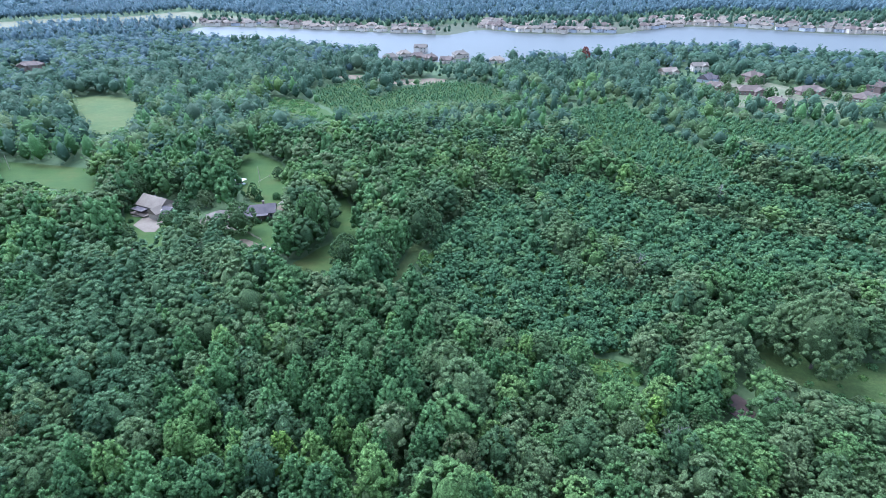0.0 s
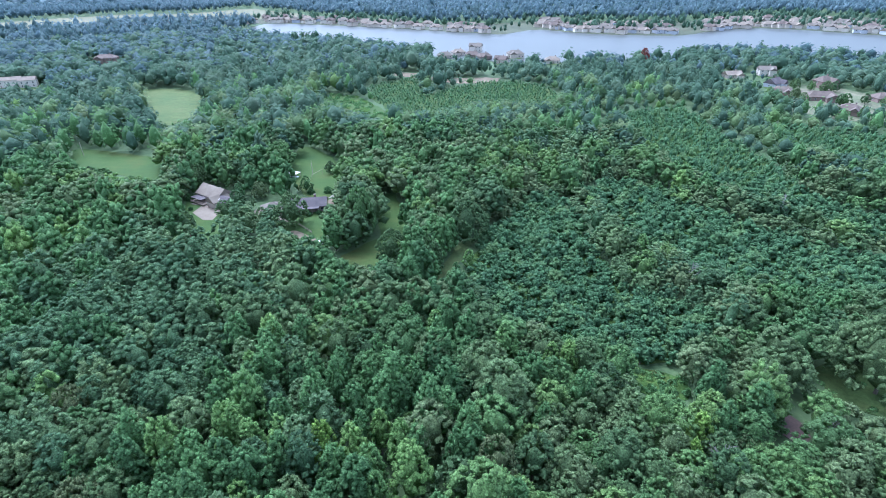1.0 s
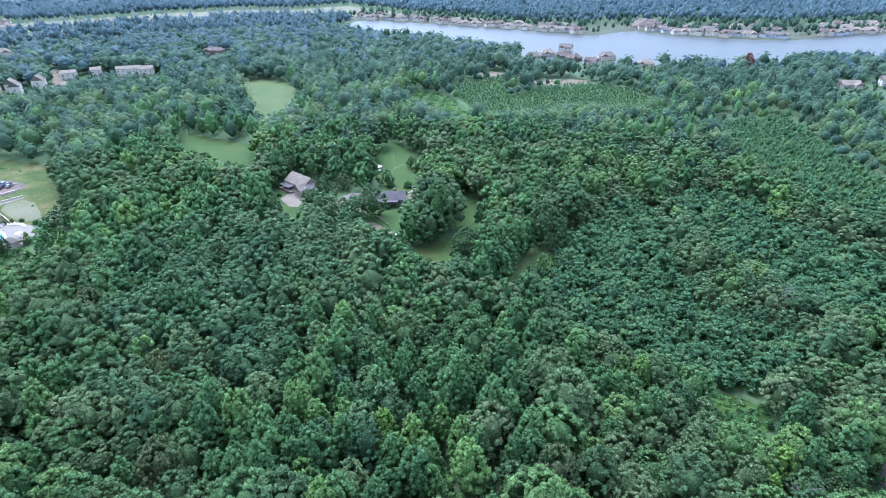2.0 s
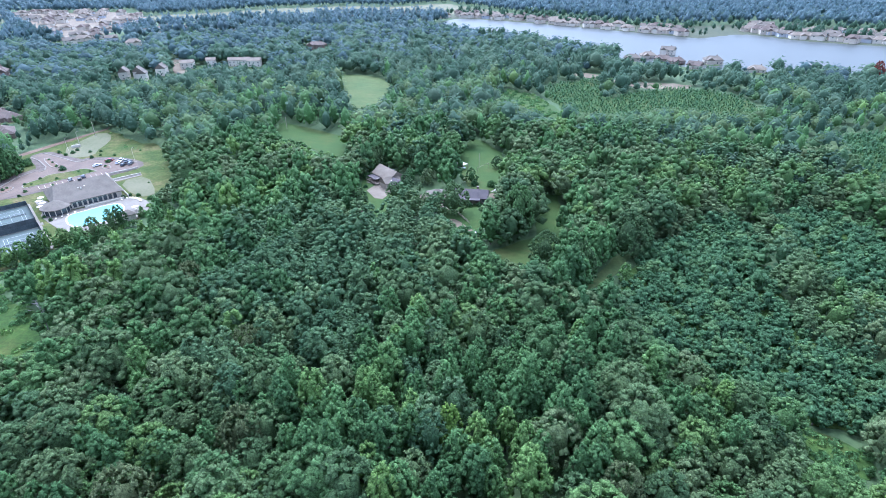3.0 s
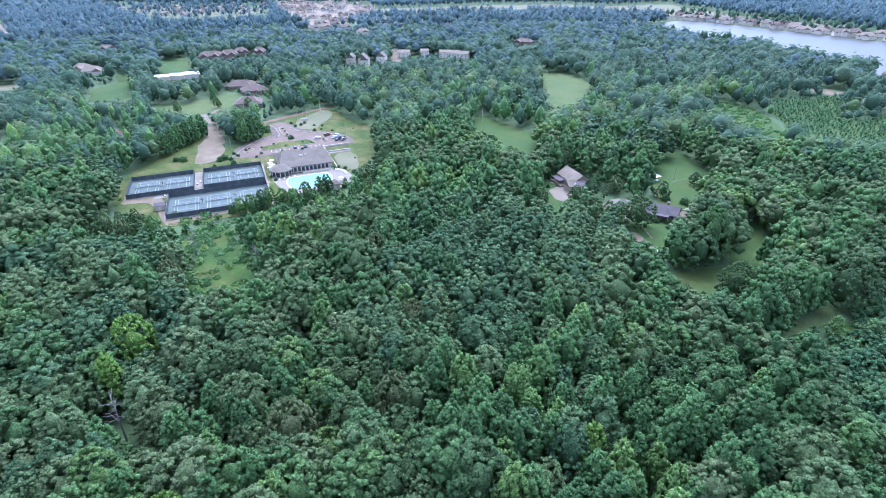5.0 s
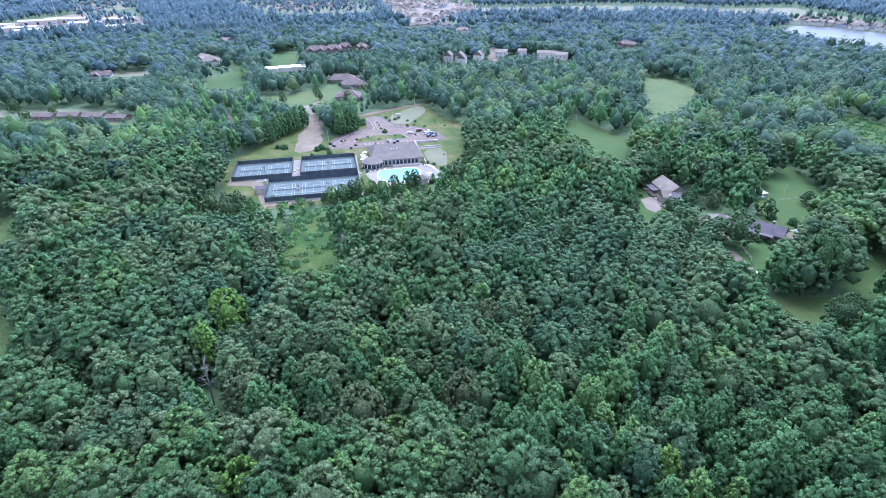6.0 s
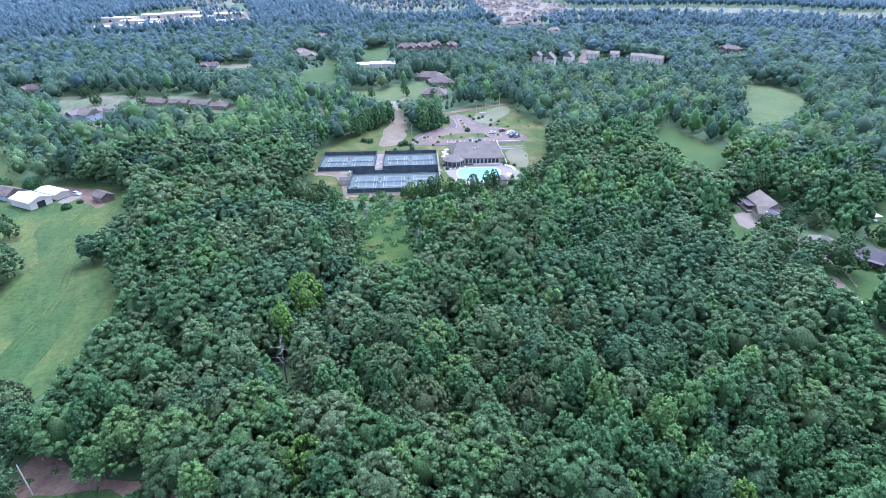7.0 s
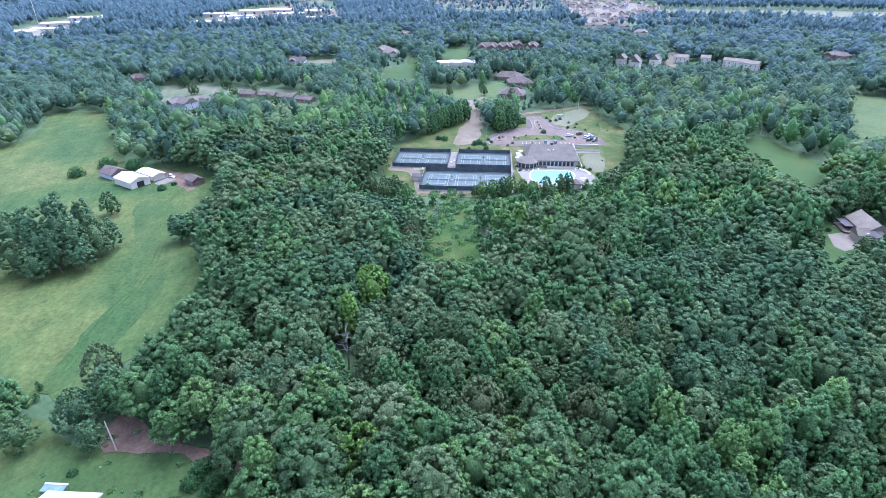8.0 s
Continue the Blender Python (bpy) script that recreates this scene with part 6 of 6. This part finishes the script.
# clubhouse
ch = thing("clubhouse", at_club(86.5, 17, 0.1), "pale clubhouse with a wide grey hipped roof", "clubhouse")
part("wall", wall_mesh(27.0, 22.5, 3.6), M["siding"], ch)
part("roof", roof_mesh(27.0, 22.5, 3.7, 5.6, 3.5, 1.0, 0.35), M["roof_grey"], ch)
part("cupola", boxed(-0.7, -0.7, 8.6, 0.7, 0.7, 10.0, bevel=0.05), M["dark_metal"], ch)
for k in range(10):
    x = -8.4 + k * 2.1
    w = part("window", boxed(x - 0.85, -11.36, 0.5, x + 0.85, -11.24, 3.1), M["white"], ch)
    part("pane", boxed(x - 0.72, -11.41, 0.65, x + 0.72, -11.3, 2.95), M["glass"], w)
for k in range(7):
    y = -8.4 + k * 2.8
    w = part("window", boxed(13.44, y - 0.8, 0.8, 13.56, y + 0.8, 2.8), M["white"], ch)
    part("pane", boxed(13.5, y - 0.68, 0.9, 13.61, y + 0.68, 2.7), M["glass"], w)
for k, (px, py) in enumerate(((-2.2, -4.6), (0.6, -4.2), (-1.2, -5.4))):
    part("roof_vent", boxed(px - 0.3, py - 0.3, 6.6, px + 0.3, py + 0.3, 7.5), M["white"], ch)
part("terrace_wall", boxed(-3, -14.2, 0, 13.5, -13.9, 1.1), M["white"], ch)
part("terrace", boxed(-3, -13.9, 0, 13.5, -11.2, 0.35), M["concrete"], ch)
# the round sun room at the corner
rr = thing("round_pavilion", at_club(73, 6.5, 0.1), "round glazed pavilion with a grey conical roof", "pavilion")
n = 14
b = bmesh.new()
ring = [b.verts.new((6.2 * math.cos(k * math.tau / n), 6.2 * math.sin(k * math.tau / n), 3.2)) for k in range(n)]
low = [b.verts.new((6.2 * math.cos(k * math.tau / n), 6.2 * math.sin(k * math.tau / n), 2.9)) for k in range(n)]
tip = b.verts.new((0, 0, 6.0))
for k in range(n):
    b.faces.new((ring[k], ring[(k + 1) % n], tip))
    b.faces.new((low[k], low[(k + 1) % n], ring[(k + 1) % n], ring[k]))
b.faces.new(low[::-1])
part("roof", b, M["roof_grey"], rr)
part("floor", solid(bmesh.new(), [(5.9 * math.cos(k * math.tau / n), 5.9 * math.sin(k * math.tau / n)) for k in range(n)], 0, 0.35), M["concrete"], rr)
for k in range(n):
    a0, a1 = k * math.tau / n, (k + 1) * math.tau / n
    part("post", boxed(5.4 * math.cos(a0) - 0.15, 5.4 * math.sin(a0) - 0.15, 0, 5.4 * math.cos(a0) + 0.15, 5.4 * math.sin(a0) + 0.15, 2.95), M["white"], rr)
    cx, cy = 5.3 * math.cos((a0 + a1) / 2) * 0.975, 5.3 * math.sin((a0 + a1) / 2) * 0.975
    part("pane", turned(boxed(-1.02, -0.04, 0.4, 1.02, 0.04, 2.85), cx, cy, 0, math.degrees((a0 + a1) / 2) + 90), M["glass"], rr)

# pool and deck
club_patch("pool_deck", [(66, 28), (72, 28), (72, 14), (66.5, 10), (67, 1), (71, -20), (78, -26), (92, -27), (101, -24), (107, -14), (107, -4), (102, 4), (78, 4), (72, 8)], M["concrete"], 0.20, "white concrete pool deck", 0, 1)
pool = thing("swimming_pool", at_club(85, -9.5, 0.2), "turquoise swimming pool with a white rim", "pool")
shape = rounded([(-10.5, 8.5), (-11, -8.5), (4, -10.5), (8.5, -9), (12.5, 3.5), (9, 9.5), (-3, 8.5)], 2)
part("rim", solid(bmesh.new(), [(x * 1.06, y * 1.06) for x, y in shape], -0.1, 0.12), M["white"], pool)
part("water", solid(bmesh.new(), shape, -0.05, 0.15), M["pool"], pool, "clear turquoise water")
ph = thing("pool_house", at_club(95, -23.5, 0.15), "small pool house with a grey hipped roof", "pool house")
part("wall", wall_mesh(5.2, 4.6, 2.6), M["siding"], ph)
part("roof", roof_mesh(5.2, 4.6, 2.6, 1.7, 2.4, 0.5, 0.15), M["roof_grey"], ph)
part("door", boxed(-0.5, -2.38, 0, 0.5, -2.26, 2.0), M["white"], ph)


def lounger(a, b, yaw):
    t = thing("sun_lounger", at_club(a, b, 0.22, yaw), "white sun lounger on the pool deck", "lounger", "sun loungers")
    part("seat", boxed(-0.3, -0.6, 0.28, 0.3, 0.7, 0.36), M["white"], t)
    part("backrest", turned(boxed(-0.3, 0, 0, 0.3, 0.7, 0.07), 0, 0.65, 0.32, 0), M["white"], t)
    for px in (-0.25, 0.25):
        for py in (-0.5, 0.6):
            part("leg", boxed(px - 0.03, py - 0.03, 0, px + 0.03, py + 0.03, 0.28), M["white"], t)
    return t


first = lounger(98.5, 1.5, -10)
for k in range(9):
    an = -0.15 * k
    x, y = club(98 + 6.5 * math.cos(1.1 + an), -5 + 7.5 * math.sin(1.1 + an))
    copy_thing(first, pose(x, y, 0.22, 0, 0, CLUB_YAW - 20 * k))
for a in (71, 73.5, 76, 79):
    x, y = club(a, -1.5 + (a - 71) * 0.3)
    copy_thing(first, pose(x, y, 0.22, 0, 0, CLUB_YAW + 170))
for k, (a, b) in enumerate(((68.5, 22), (69.5, 18), (70, 26), (68, 14), (100, -16))):
    um = thing("umbrella_table", at_club(a, b, 0.2), "white parasol over a round patio table", "patio table", "patio tables")
    part("tabletop", tube(bmesh.new(), (0, 0, 0.7), (0, 0, 0.75), 0.6, 0.6, 12), M["white"], um)
    part("pole", tube(bmesh.new(), (0, 0, 0), (0, 0, 2.4), 0.03, 0.03, 5), M["dark_metal"], um)
    part("canopy", tube(bmesh.new(), (0, 0, 2.0), (0, 0, 2.6), 1.5, 0.05, 8), M["white"], um)
wl = thing("garden_wall", at_club(102, 24, 0.1), "low white wall beside the clubhouse", "wall")
part("wall", boxed(0, -20, 0, 0.3, 22, 1.1), M["white"], wl)
part("wall", boxed(0.4, 9.5, 0, 14, 9.8, 0.9), M["white"], wl)
part("wall", boxed(0.4, 20.5, 0, 15, 20.8, 0.9), M["white"], wl)
club_patch("walk", [(103, 30.5), (116, 31.5), (116, 34), (103, 33.5)], M["concrete"], 0.21, "pale concrete walk")
club_patch("lawn", [(104, 29), (118, 30), (114, 0), (108, -2), (104.5, 6)], M["dry"], 0.16, "dry straw-coloured lawn", 0.5, 1, "ground")

# parking court with kerbed islands
PARK = [(52, 43), (53.5, 54), (58, 63.5), (65.5, 73), (74, 78), (79, 77), (80.5, 83), (79.5, 98), (77, 108), (84, 112), (88, 101), (92.5, 87), (95.5, 79.5), (101, 80.5), (112, 70), (120, 56), (119, 46.5), (101, 45), (70, 44)]
club_patch("mulch_bed", [(49, 40), (50, 56), (55, 67), (63, 77), (73, 82), (77, 84), (75, 110), (86, 116), (92, 102), (97, 84), (103, 84), (115, 73), (123, 57), (121, 44), (101, 42)], M["mulch"], 0.165, "brown mulch beds round the car park", 0.4, 1, "ground")
club_patch("car_park", PARK, M["asphalt"], 0.20, "faded brown-grey asphalt car park", 0, 1)


def kerb(pts, closed=False, w=0.35):
    """A pale raised kerb along a line in the club's axes."""
    b = bmesh.new()
    pts = [club(*p) for p in pts]
    for k in range(len(pts) - (0 if closed else 1)):
        p, q = Vector(pts[k]), Vector(pts[(k + 1) % len(pts)])
        s = (q - p).normalized()
        m = Vector((-s.y, s.x)) * w
        solid(b, [tuple(p + m), tuple(p - m), tuple(q - m), tuple(q + m)], 0.05, 0.36)
    me = bpy.data.meshes.new("kerb")
    b.to_mesh(me)
    b.free()
    me.materials.append(M["concrete"])
    tagged(new("kerb", me), "pale concrete kerb of the car park", "kerb", kind="structure")


kerb([(52, 43), (53.5, 54), (58, 63.5), (65.5, 73), (74, 78)])
kerb([(76, 75.5), (79, 77), (80.5, 83), (79.5, 98), (77, 108)])
kerb([(84, 112), (88, 101), (92.5, 87), (94.5, 80.5), (97, 79), (101, 80.5)])
kerb([(101, 80.5), (112, 70), (120, 56)])
kerb([(72, 44.6), (101, 45.6), (119, 47)])
for isl, mat, words in (([(65.5, 55), (68, 60), (76, 63), (79, 67), (89, 64), (96, 65.5), (99, 57), (100, 54), (67, 51.5)], "weedy", "grassy kerbed island in the car park"),
                        ([(83.8, 99), (85.1, 89), (86.4, 81), (84.2, 75), (82.1, 83), (81.9, 100)], "red_earth", "mulched kerbed island in the drive"),
                        ([(56, 52), (57, 57), (61, 60), (63, 57), (60, 52)], "red_earth", "mulched kerbed bed"),
                        ([(103, 56), (104, 62), (107, 62), (107, 55)], "red_earth", "mulched kerbed bed")):
    club_patch("parking_island", isl, M[mat], 0.33, words, 0, 1, "ground")
    kerb(rounded(isl, 1), True, 0.28)
for k in range(12):
    a = 72 + 2.6 * k
    st = boxed(-0.06, -2.4, 0, 0.06, 2.4, 0.012)
    me = bpy.data.meshes.new("parking_line")
    st.to_mesh(me)
    st.free()
    me.materials.append(M["white"])
    ln = tagged(new("parking_line", me), "white painted parking line", "road marking", kind="structure")
    ln.matrix_world = at_club(a, 48.4, 0.202)
for k, (a, b, yaw, paint, words) in enumerate(((102, 64, 20, "white_car", "white car in the car park"), (114.5, 65, 60, "white_car", "white car in the car park"), (116, 61, 60, "grey_car", "grey car in the car park"), (117.2, 58, 60, "dark_car", "dark car in the car park"), (116.5, 54.5, 50, "grey_car", "grey car in the car park"),
                                              (113, 55, 50, "dark_car", "dark car in the car park"), (109, 69, 150, "red_car", "red car in the car park"), (112, 61, 50, "white_car", "white car in the car park"), (92, 49, 90, "dark_car", "dark car by the clubhouse"), (86, 49, 90, "grey_car", "grey car by the clubhouse"))):
    x, y = club(a, b)
    car(x, y, CLUB_YAW + yaw, M[paint], words).location.z = 0.2
for k, (a, b) in enumerate(((96, 108), (104, 119), (120, 60), (50, 60))):
    lp = thing("light_pole", at_club(a, b, 0.1), "slim pale car park light pole", "lamp post", "light poles")
    part("pole", tube(bmesh.new(), (0, 0, 0), (0, 0, 7.5), 0.1, 0.06, 6), M["siding"], lp)
    part("arm", tube(bmesh.new(), (0, 0, 7.4), (1.1, 0, 7.5), 0.05, 0.05, 5), M["siding"], lp)
    part("lamp_head", boxed(0.9, -0.15, 7.42, 1.5, 0.15, 7.55), M["dark_metal"], lp)
sign = thing("gate_wall", at_club(101, 112, 0.1), "small white entrance wall", "wall")
part("wall", boxed(-2.4, -0.2, 0, 2.4, 0.2, 1.5, bevel=0.04), M["white"], sign)

# ---- single trees, shrubs, barns, poles ----
def shrub(x, y, r, label="small dark green clipped shrub", material=None, up=0.9):
    """A low bush: a dome of leaf clumps."""
    t = thing("shrub", pose(x, y, 0), label, "shrub", "shrubs")
    n = int(60 + r * 40)
    d = unit(rng.normal(0, 1, (n, 3)) + [0, 0, 0.5])
    d[:, 2] = np.abs(d[:, 2])
    at = d * [r, r, r * up * 1.5] * rng.uniform(0.8, 1.08, (n, 1))
    v, f = clumps(at, d, np.full(n, 0.26 * r ** 0.6), 0.4)
    core = ICO_V * [r * 0.85, r * 0.85, r * up * 1.25] * rng.uniform(0.85, 1.05, (len(ICO_V), 1))
    core[:, 2] = np.maximum(core[:, 2], -0.1)
    o = new("leaves", mesh_arrays("leaves", np.concatenate([v, core]), np.concatenate([f, ICO_F + len(v)]), material or M["bush"]))
    o.parent = t
    b = tube(bmesh.new(), (0, 0, -0.1), (0, 0, r * 0.6), 0.08, 0.05, 5)
    part("stem", b, M["bark"], t)
    return t


for kind, x, y, wide, tall, mat, words in SINGLES:
    if kind == "oak" and wide >= 12.5:
        kind = "big"
    base = {"oak": (12.2, 14.8), "big": (20.4, 16.4), "gum": (8.8, 18.0), "dark": (9.6, 16.6)}[kind]
    up = tall / base[1]
    plant(kind, x, y, up, (x * 0.37 + y) % 6.28, mat, words, SINGLE, (wide / base[0]) / up, tall * 0.1)
BED_SHRUBS = [(86.4, 70, 2.0), (81.3, 56, 0.9), (67.4, 58, 0.9), (74.8, 62, 0.9), (108, 67, 1.3), (103, 82, 1.2), (58, 56, 1.0), (60, 58, 0.8), (84, 95, 0.8), (84.5, 88, 0.8), (85, 79, 1.0), (105, 60, 0.9), (70, 56, 0.7), (92, 60, 0.8), (97, 57, 0.8), (53, 47, 1.2), (51, 52, 1.2), (49, 42, 1.5), (45.5, 44, 2.4), (43, 42, 2.0), (50, 34, 1.8), (40, 34, 1.0), (68, 81, 1.1), (62, 75, 1.0)]
BED_SHRUBS += [(57, 69, 0.9), (74, 92, 2.4), (72, 98, 2.2), (75, 101, 1.6), (97, 100, 1.4), (100, 104, 1.2), (93, 98, 1.2), (91, 106, 1.3), (105, 95, 1.0), (110, 92, 0.9), (108, 84, 0.8), (114, 78, 0.9), (78, 47, 0.8), (66, 46, 1.0), (63, 41, 0.9), (100, 4, 1.3), (106, 2, 1.2), (103, 5, 1.0), (109, -6, 1.4), (69, -2, 1.0), (67.5, 4, 0.9), (24, 50, 2.4), (20, 52, 2.0), (115, 17, 0.6)]
for a, b, r in BED_SHRUBS:
    x, y = club(a, b)
    shrub(x, y, r, "small dark green shrub in the club's beds")
for x, y, r in ((-319, -97, 4.4), (-329, -84, 5.0), (-322, -70, 4.6), (-282, -52, 2.4), (-287, -47, 1.6)):
    shrub(x, y, r, "round dark green bush in the meadow", up=0.75)
for x, y, r in ((-113, -50, 1.6), (-95, -25, 2.6), (-92, -27, 2.2), (-97, -22, 2.0), (-104, -52, 1.2), (-90, -22, 2.6), (-88, -30, 1.8), (-86, -24, 2.4)):
    shrub(x, y, r, "leafy green sapling thicket in rough grass")
for x, y, r in ((-81, 211, 1.6), (-77, 213, 1.5), (-85, 210, 1.3), (-74, 214, 1.4), (-88, 236, 2.2), (-80, 238, 2.4), (-76, 236, 2.0), (-137, 213, 1.2), (-143, 224, 2.5), (-112, 212, 2.0), (-104, 206, 1.5)):
    shrub(x, y, r, "dark green garden shrub beside a house")

# brush in the open patches
for block, n, size in ((SCRUB, 70, 1.1), (COURT_VIEW_WOOD, 260, 1.2), (GRASS_NEAR, 70, 0.5), (PINES_A, 260, 0.8), (PINES_B, 160, 0.8), (CLEAR_S, 26, 0.9), (CLEAR_R, 30, 0.7), (STRIP, 120, 1.1), (CLUB_LAND, 60, 0.5)):
    xs, ys = [p[0] for p in block], [p[1] for p in block]
    px, py = rng.uniform(min(xs), max(xs), n * 3), rng.uniform(min(ys), max(ys), n * 3)
    ok = inside(px, py, block)
    if block is CLUB_LAND:
        ca, cb = (px - CLUB.x) * U.x + (py - CLUB.y) * U.y, (px - CLUB.x) * V.x + (py - CLUB.y) * V.y
        ok &= (cb < -38) | ((ca < -2) & (cb < 60)) | (ca > 120)
    px, py = px[ok][:n], py[ok][:n]
    lib = []
    for k in range(4):
        d = unit(rng.normal(0, 1, (26, 3)))
        d[:, 2] = np.abs(d[:, 2])
        lib.append((*clumps(d * [1.5, 1.5, 1.1], d, np.full(26, 0.62), 0.5), 52))
    s = rng.uniform(0.5, 1.4, len(px)) * size
    thicket("brush", lib, np.stack([px, py, s, s * rng.uniform(0.6, 1.3, len(px)), rng.uniform(0, 6.28, len(px)), rng.uniform(0.2, 1, len(px))], 1), "gum_stuff", "low green brush and weeds", "brush")


def snag(x, y, h, seed, label="bare grey dead tree"):
    t = thing("dead_tree", pose(x, y, 0), label, "tree", "dead trees")
    r = random.Random(seed)
    part("trunk", tube(bmesh.new(), (0, 0, -0.2), (r.uniform(-0.6, 0.6), 0.3, h), 0.26, 0.05, 7), M["dead"], t)
    for k in range(13):
        z = h * (0.4 + 0.56 * k / 13)
        a, q = r.uniform(0, 6.28), r.uniform(1.4, 3.6) * (1.15 - 0.6 * k / 13)
        b = bmesh.new()
        tip = (math.cos(a) * q, math.sin(a) * q, z + q * 0.55)
        tube(b, (0, 0.1, z), tip, 0.09, 0.03, 5)
        for j in range(3):
            e = a + r.uniform(-1, 1)
            s = r.uniform(0.4, 0.9)
            m = (tip[0] * s, tip[1] * s, z + q * 0.55 * s)
            tube(b, m, (m[0] + math.cos(e) * q * 0.5, m[1] + math.sin(e) * q * 0.5, m[2] + q * 0.4), 0.04, 0.015, 4)
        part("branch", b, M["dead"], t)
    return t


# barn and sheds in the meadow
bn = thing("barn", pose(-296, -67, 0, 0, 0, 38), "long white metal barn with a sheet roof", "barn")
part("wall", wall_mesh(15, 10, 3.6, 1.6), M["white"], bn)
part("roof", roof_mesh(15, 10, 3.6, 1.8, 0, 0.3, 0.12), M["roof_metal"], bn)
part("barn_door", boxed(7.46, -1.8, 0, 7.6, 1.8, 3.0), M["dark_metal"], bn)
bl = thing("lean_to", pose(-303, -59, 0, 0, 0, 38), "white lean-to roof beside the barn", "shed")
part("roof", roof_mesh(15, 7, 3.0, 1.0, 0, 0.3, 0.12), M["roof_metal"], bl)
part("wall", wall_mesh(14, 6.4, 2.9, 0), M["white"], bl)
house(pose(-312, -78, 0, 0, 0, 40), 11, 9, 2.8, 2.6, 0, M["siding_grey"], M["roof_brown"], "old grey barn with a weathered brown roof", chimney=False, name="barn", windows=False)
patch("dirt_yard", [(-322, -62), (-316, -58), (-303, -42), (-292, -36), (-272, -37), (-286, -46), (-300, -52)], M["red_earth"], 0.18, "bare reddish dirt yard and drive", 0.8)
patch("concrete_pad", [(-293, -58), (-300, -50), (-296, -46), (-288, -53)], M["concrete"], 0.2, "pale concrete pad beside the barn", 0.2)
car(-299, -49, 40, M["white_car"], "white pickup beside the barn", 1.15)
car(-293, -40, 120, M["white_car"], "white car in the dirt yard")
house(pose(-286, -37, 0, 0, 0, 30), 8, 6, 2.6, 1.8, 0, M["brick"], M["roof_brown"], "small brown shed at the wood's edge", chimney=False, name="shed", windows=False)
# the shed roof and blue canopy at the near end
ns = house(pose(-92.6, -50.5, 0, 0, 0, 68), 11, 6.5, 2.8, 1.2, 0, M["white"], M["roof_metal"], "white metal shed in the rough grass", chimney=False, name="shed", windows=False)
tp = thing("canopy", pose(-99.8, -54.4, 0, 0, 0, 68), "blue and white tarpaulin canopy on a frame", "canopy")
part("tarp", turned(boxed(-2.5, -0.9, 0, 2.5, 0.9, 0.06), 0, 0, 1.55, 0), M["blue_tarp"], tp)
part("tarp_edge", boxed(-2.55, 0.85, 1.5, 2.55, 1.25, 1.72), M["white"], tp)
for px in (-2.4, 2.4):
    for py in (-0.85, 1.1):
        part("post", tube(bmesh.new(), (px, py, 0), (px, py, 1.55), 0.04, 0.04, 5), M["dark_metal"], tp)

# utility poles and wires
def pole(x, y, h, yaw, lean=0.0):
    t = thing("utility_pole", pose(x, y, 0, lean, 0, yaw), "pale weathered wooden utility pole", "pole", "utility poles")
    part("pole", tube(bmesh.new(), (0, 0, -0.3), (0, 0, h), 0.17, 0.11, 8), M["siding"], t)
    part("insulator", tube(bmesh.new(), (0, 0.14, h - 0.5), (0, 0.14, h - 0.15), 0.06, 0.05, 6), M["dark_metal"], t)
    part("insulator", tube(bmesh.new(), (0, 0.14, h - 1.3), (0, 0.14, h - 0.95), 0.06, 0.05, 6), M["dark_metal"], t)
    return t


pole(-108, -44, 9.5, 20)
for x, y, h in ((-95, 261, 8), (-310, 374, 9), (-321, 394, 9), (-240, 283, 8), (-366, 230, 11), (-345, 222, 10)):
    pole(x, y, h, 30)


def wire(a, b, sag):
    c = bpy.data.curves.new("wire", "CURVE")
    c.dimensions, c.bevel_depth, c.bevel_resolution = "3D", 0.006, 1
    s = c.splines.new("POLY")
    s.points.add(15)
    for k in range(16):
        u = k / 15
        s.points[k].co = (a[0] + (b[0] - a[0]) * u, a[1] + (b[1] - a[1]) * u, a[2] + (b[2] - a[2]) * u - sag * 4 * u * (1 - u), 1)
    c.materials.append(M["wood"])
    return tagged(new("power_wire", c), "thin grey overhead power wire", "wire")


wire((-108, -44, 9.2), (-98, -31, 8.8), 0.2)
wire((-108, -44, 8.4), (-98, -31, 8.0), 0.2)
for k, (x, y) in enumerate(((-109.8, -47.2), (-110.4, -48))):
    st = thing("stake", pose(x, y, 0, 12, 8 * k, 0), "pale leaning wooden stake in the grass", "stake", "stakes")
    part("stake", tube(bmesh.new(), (0, 0, 0), (0, 0, 3.0), 0.08, 0.06, 6), M["siding"], st)
for k, (x, y, h) in enumerate(((-118, 12, 15), (78, 96, 9), (66, 160, 12), (-195, 63, 12), (-163, 72, 13), (120, 218, 14), (50, 84, 11))):
    snag(x, y, h, 3 + k)
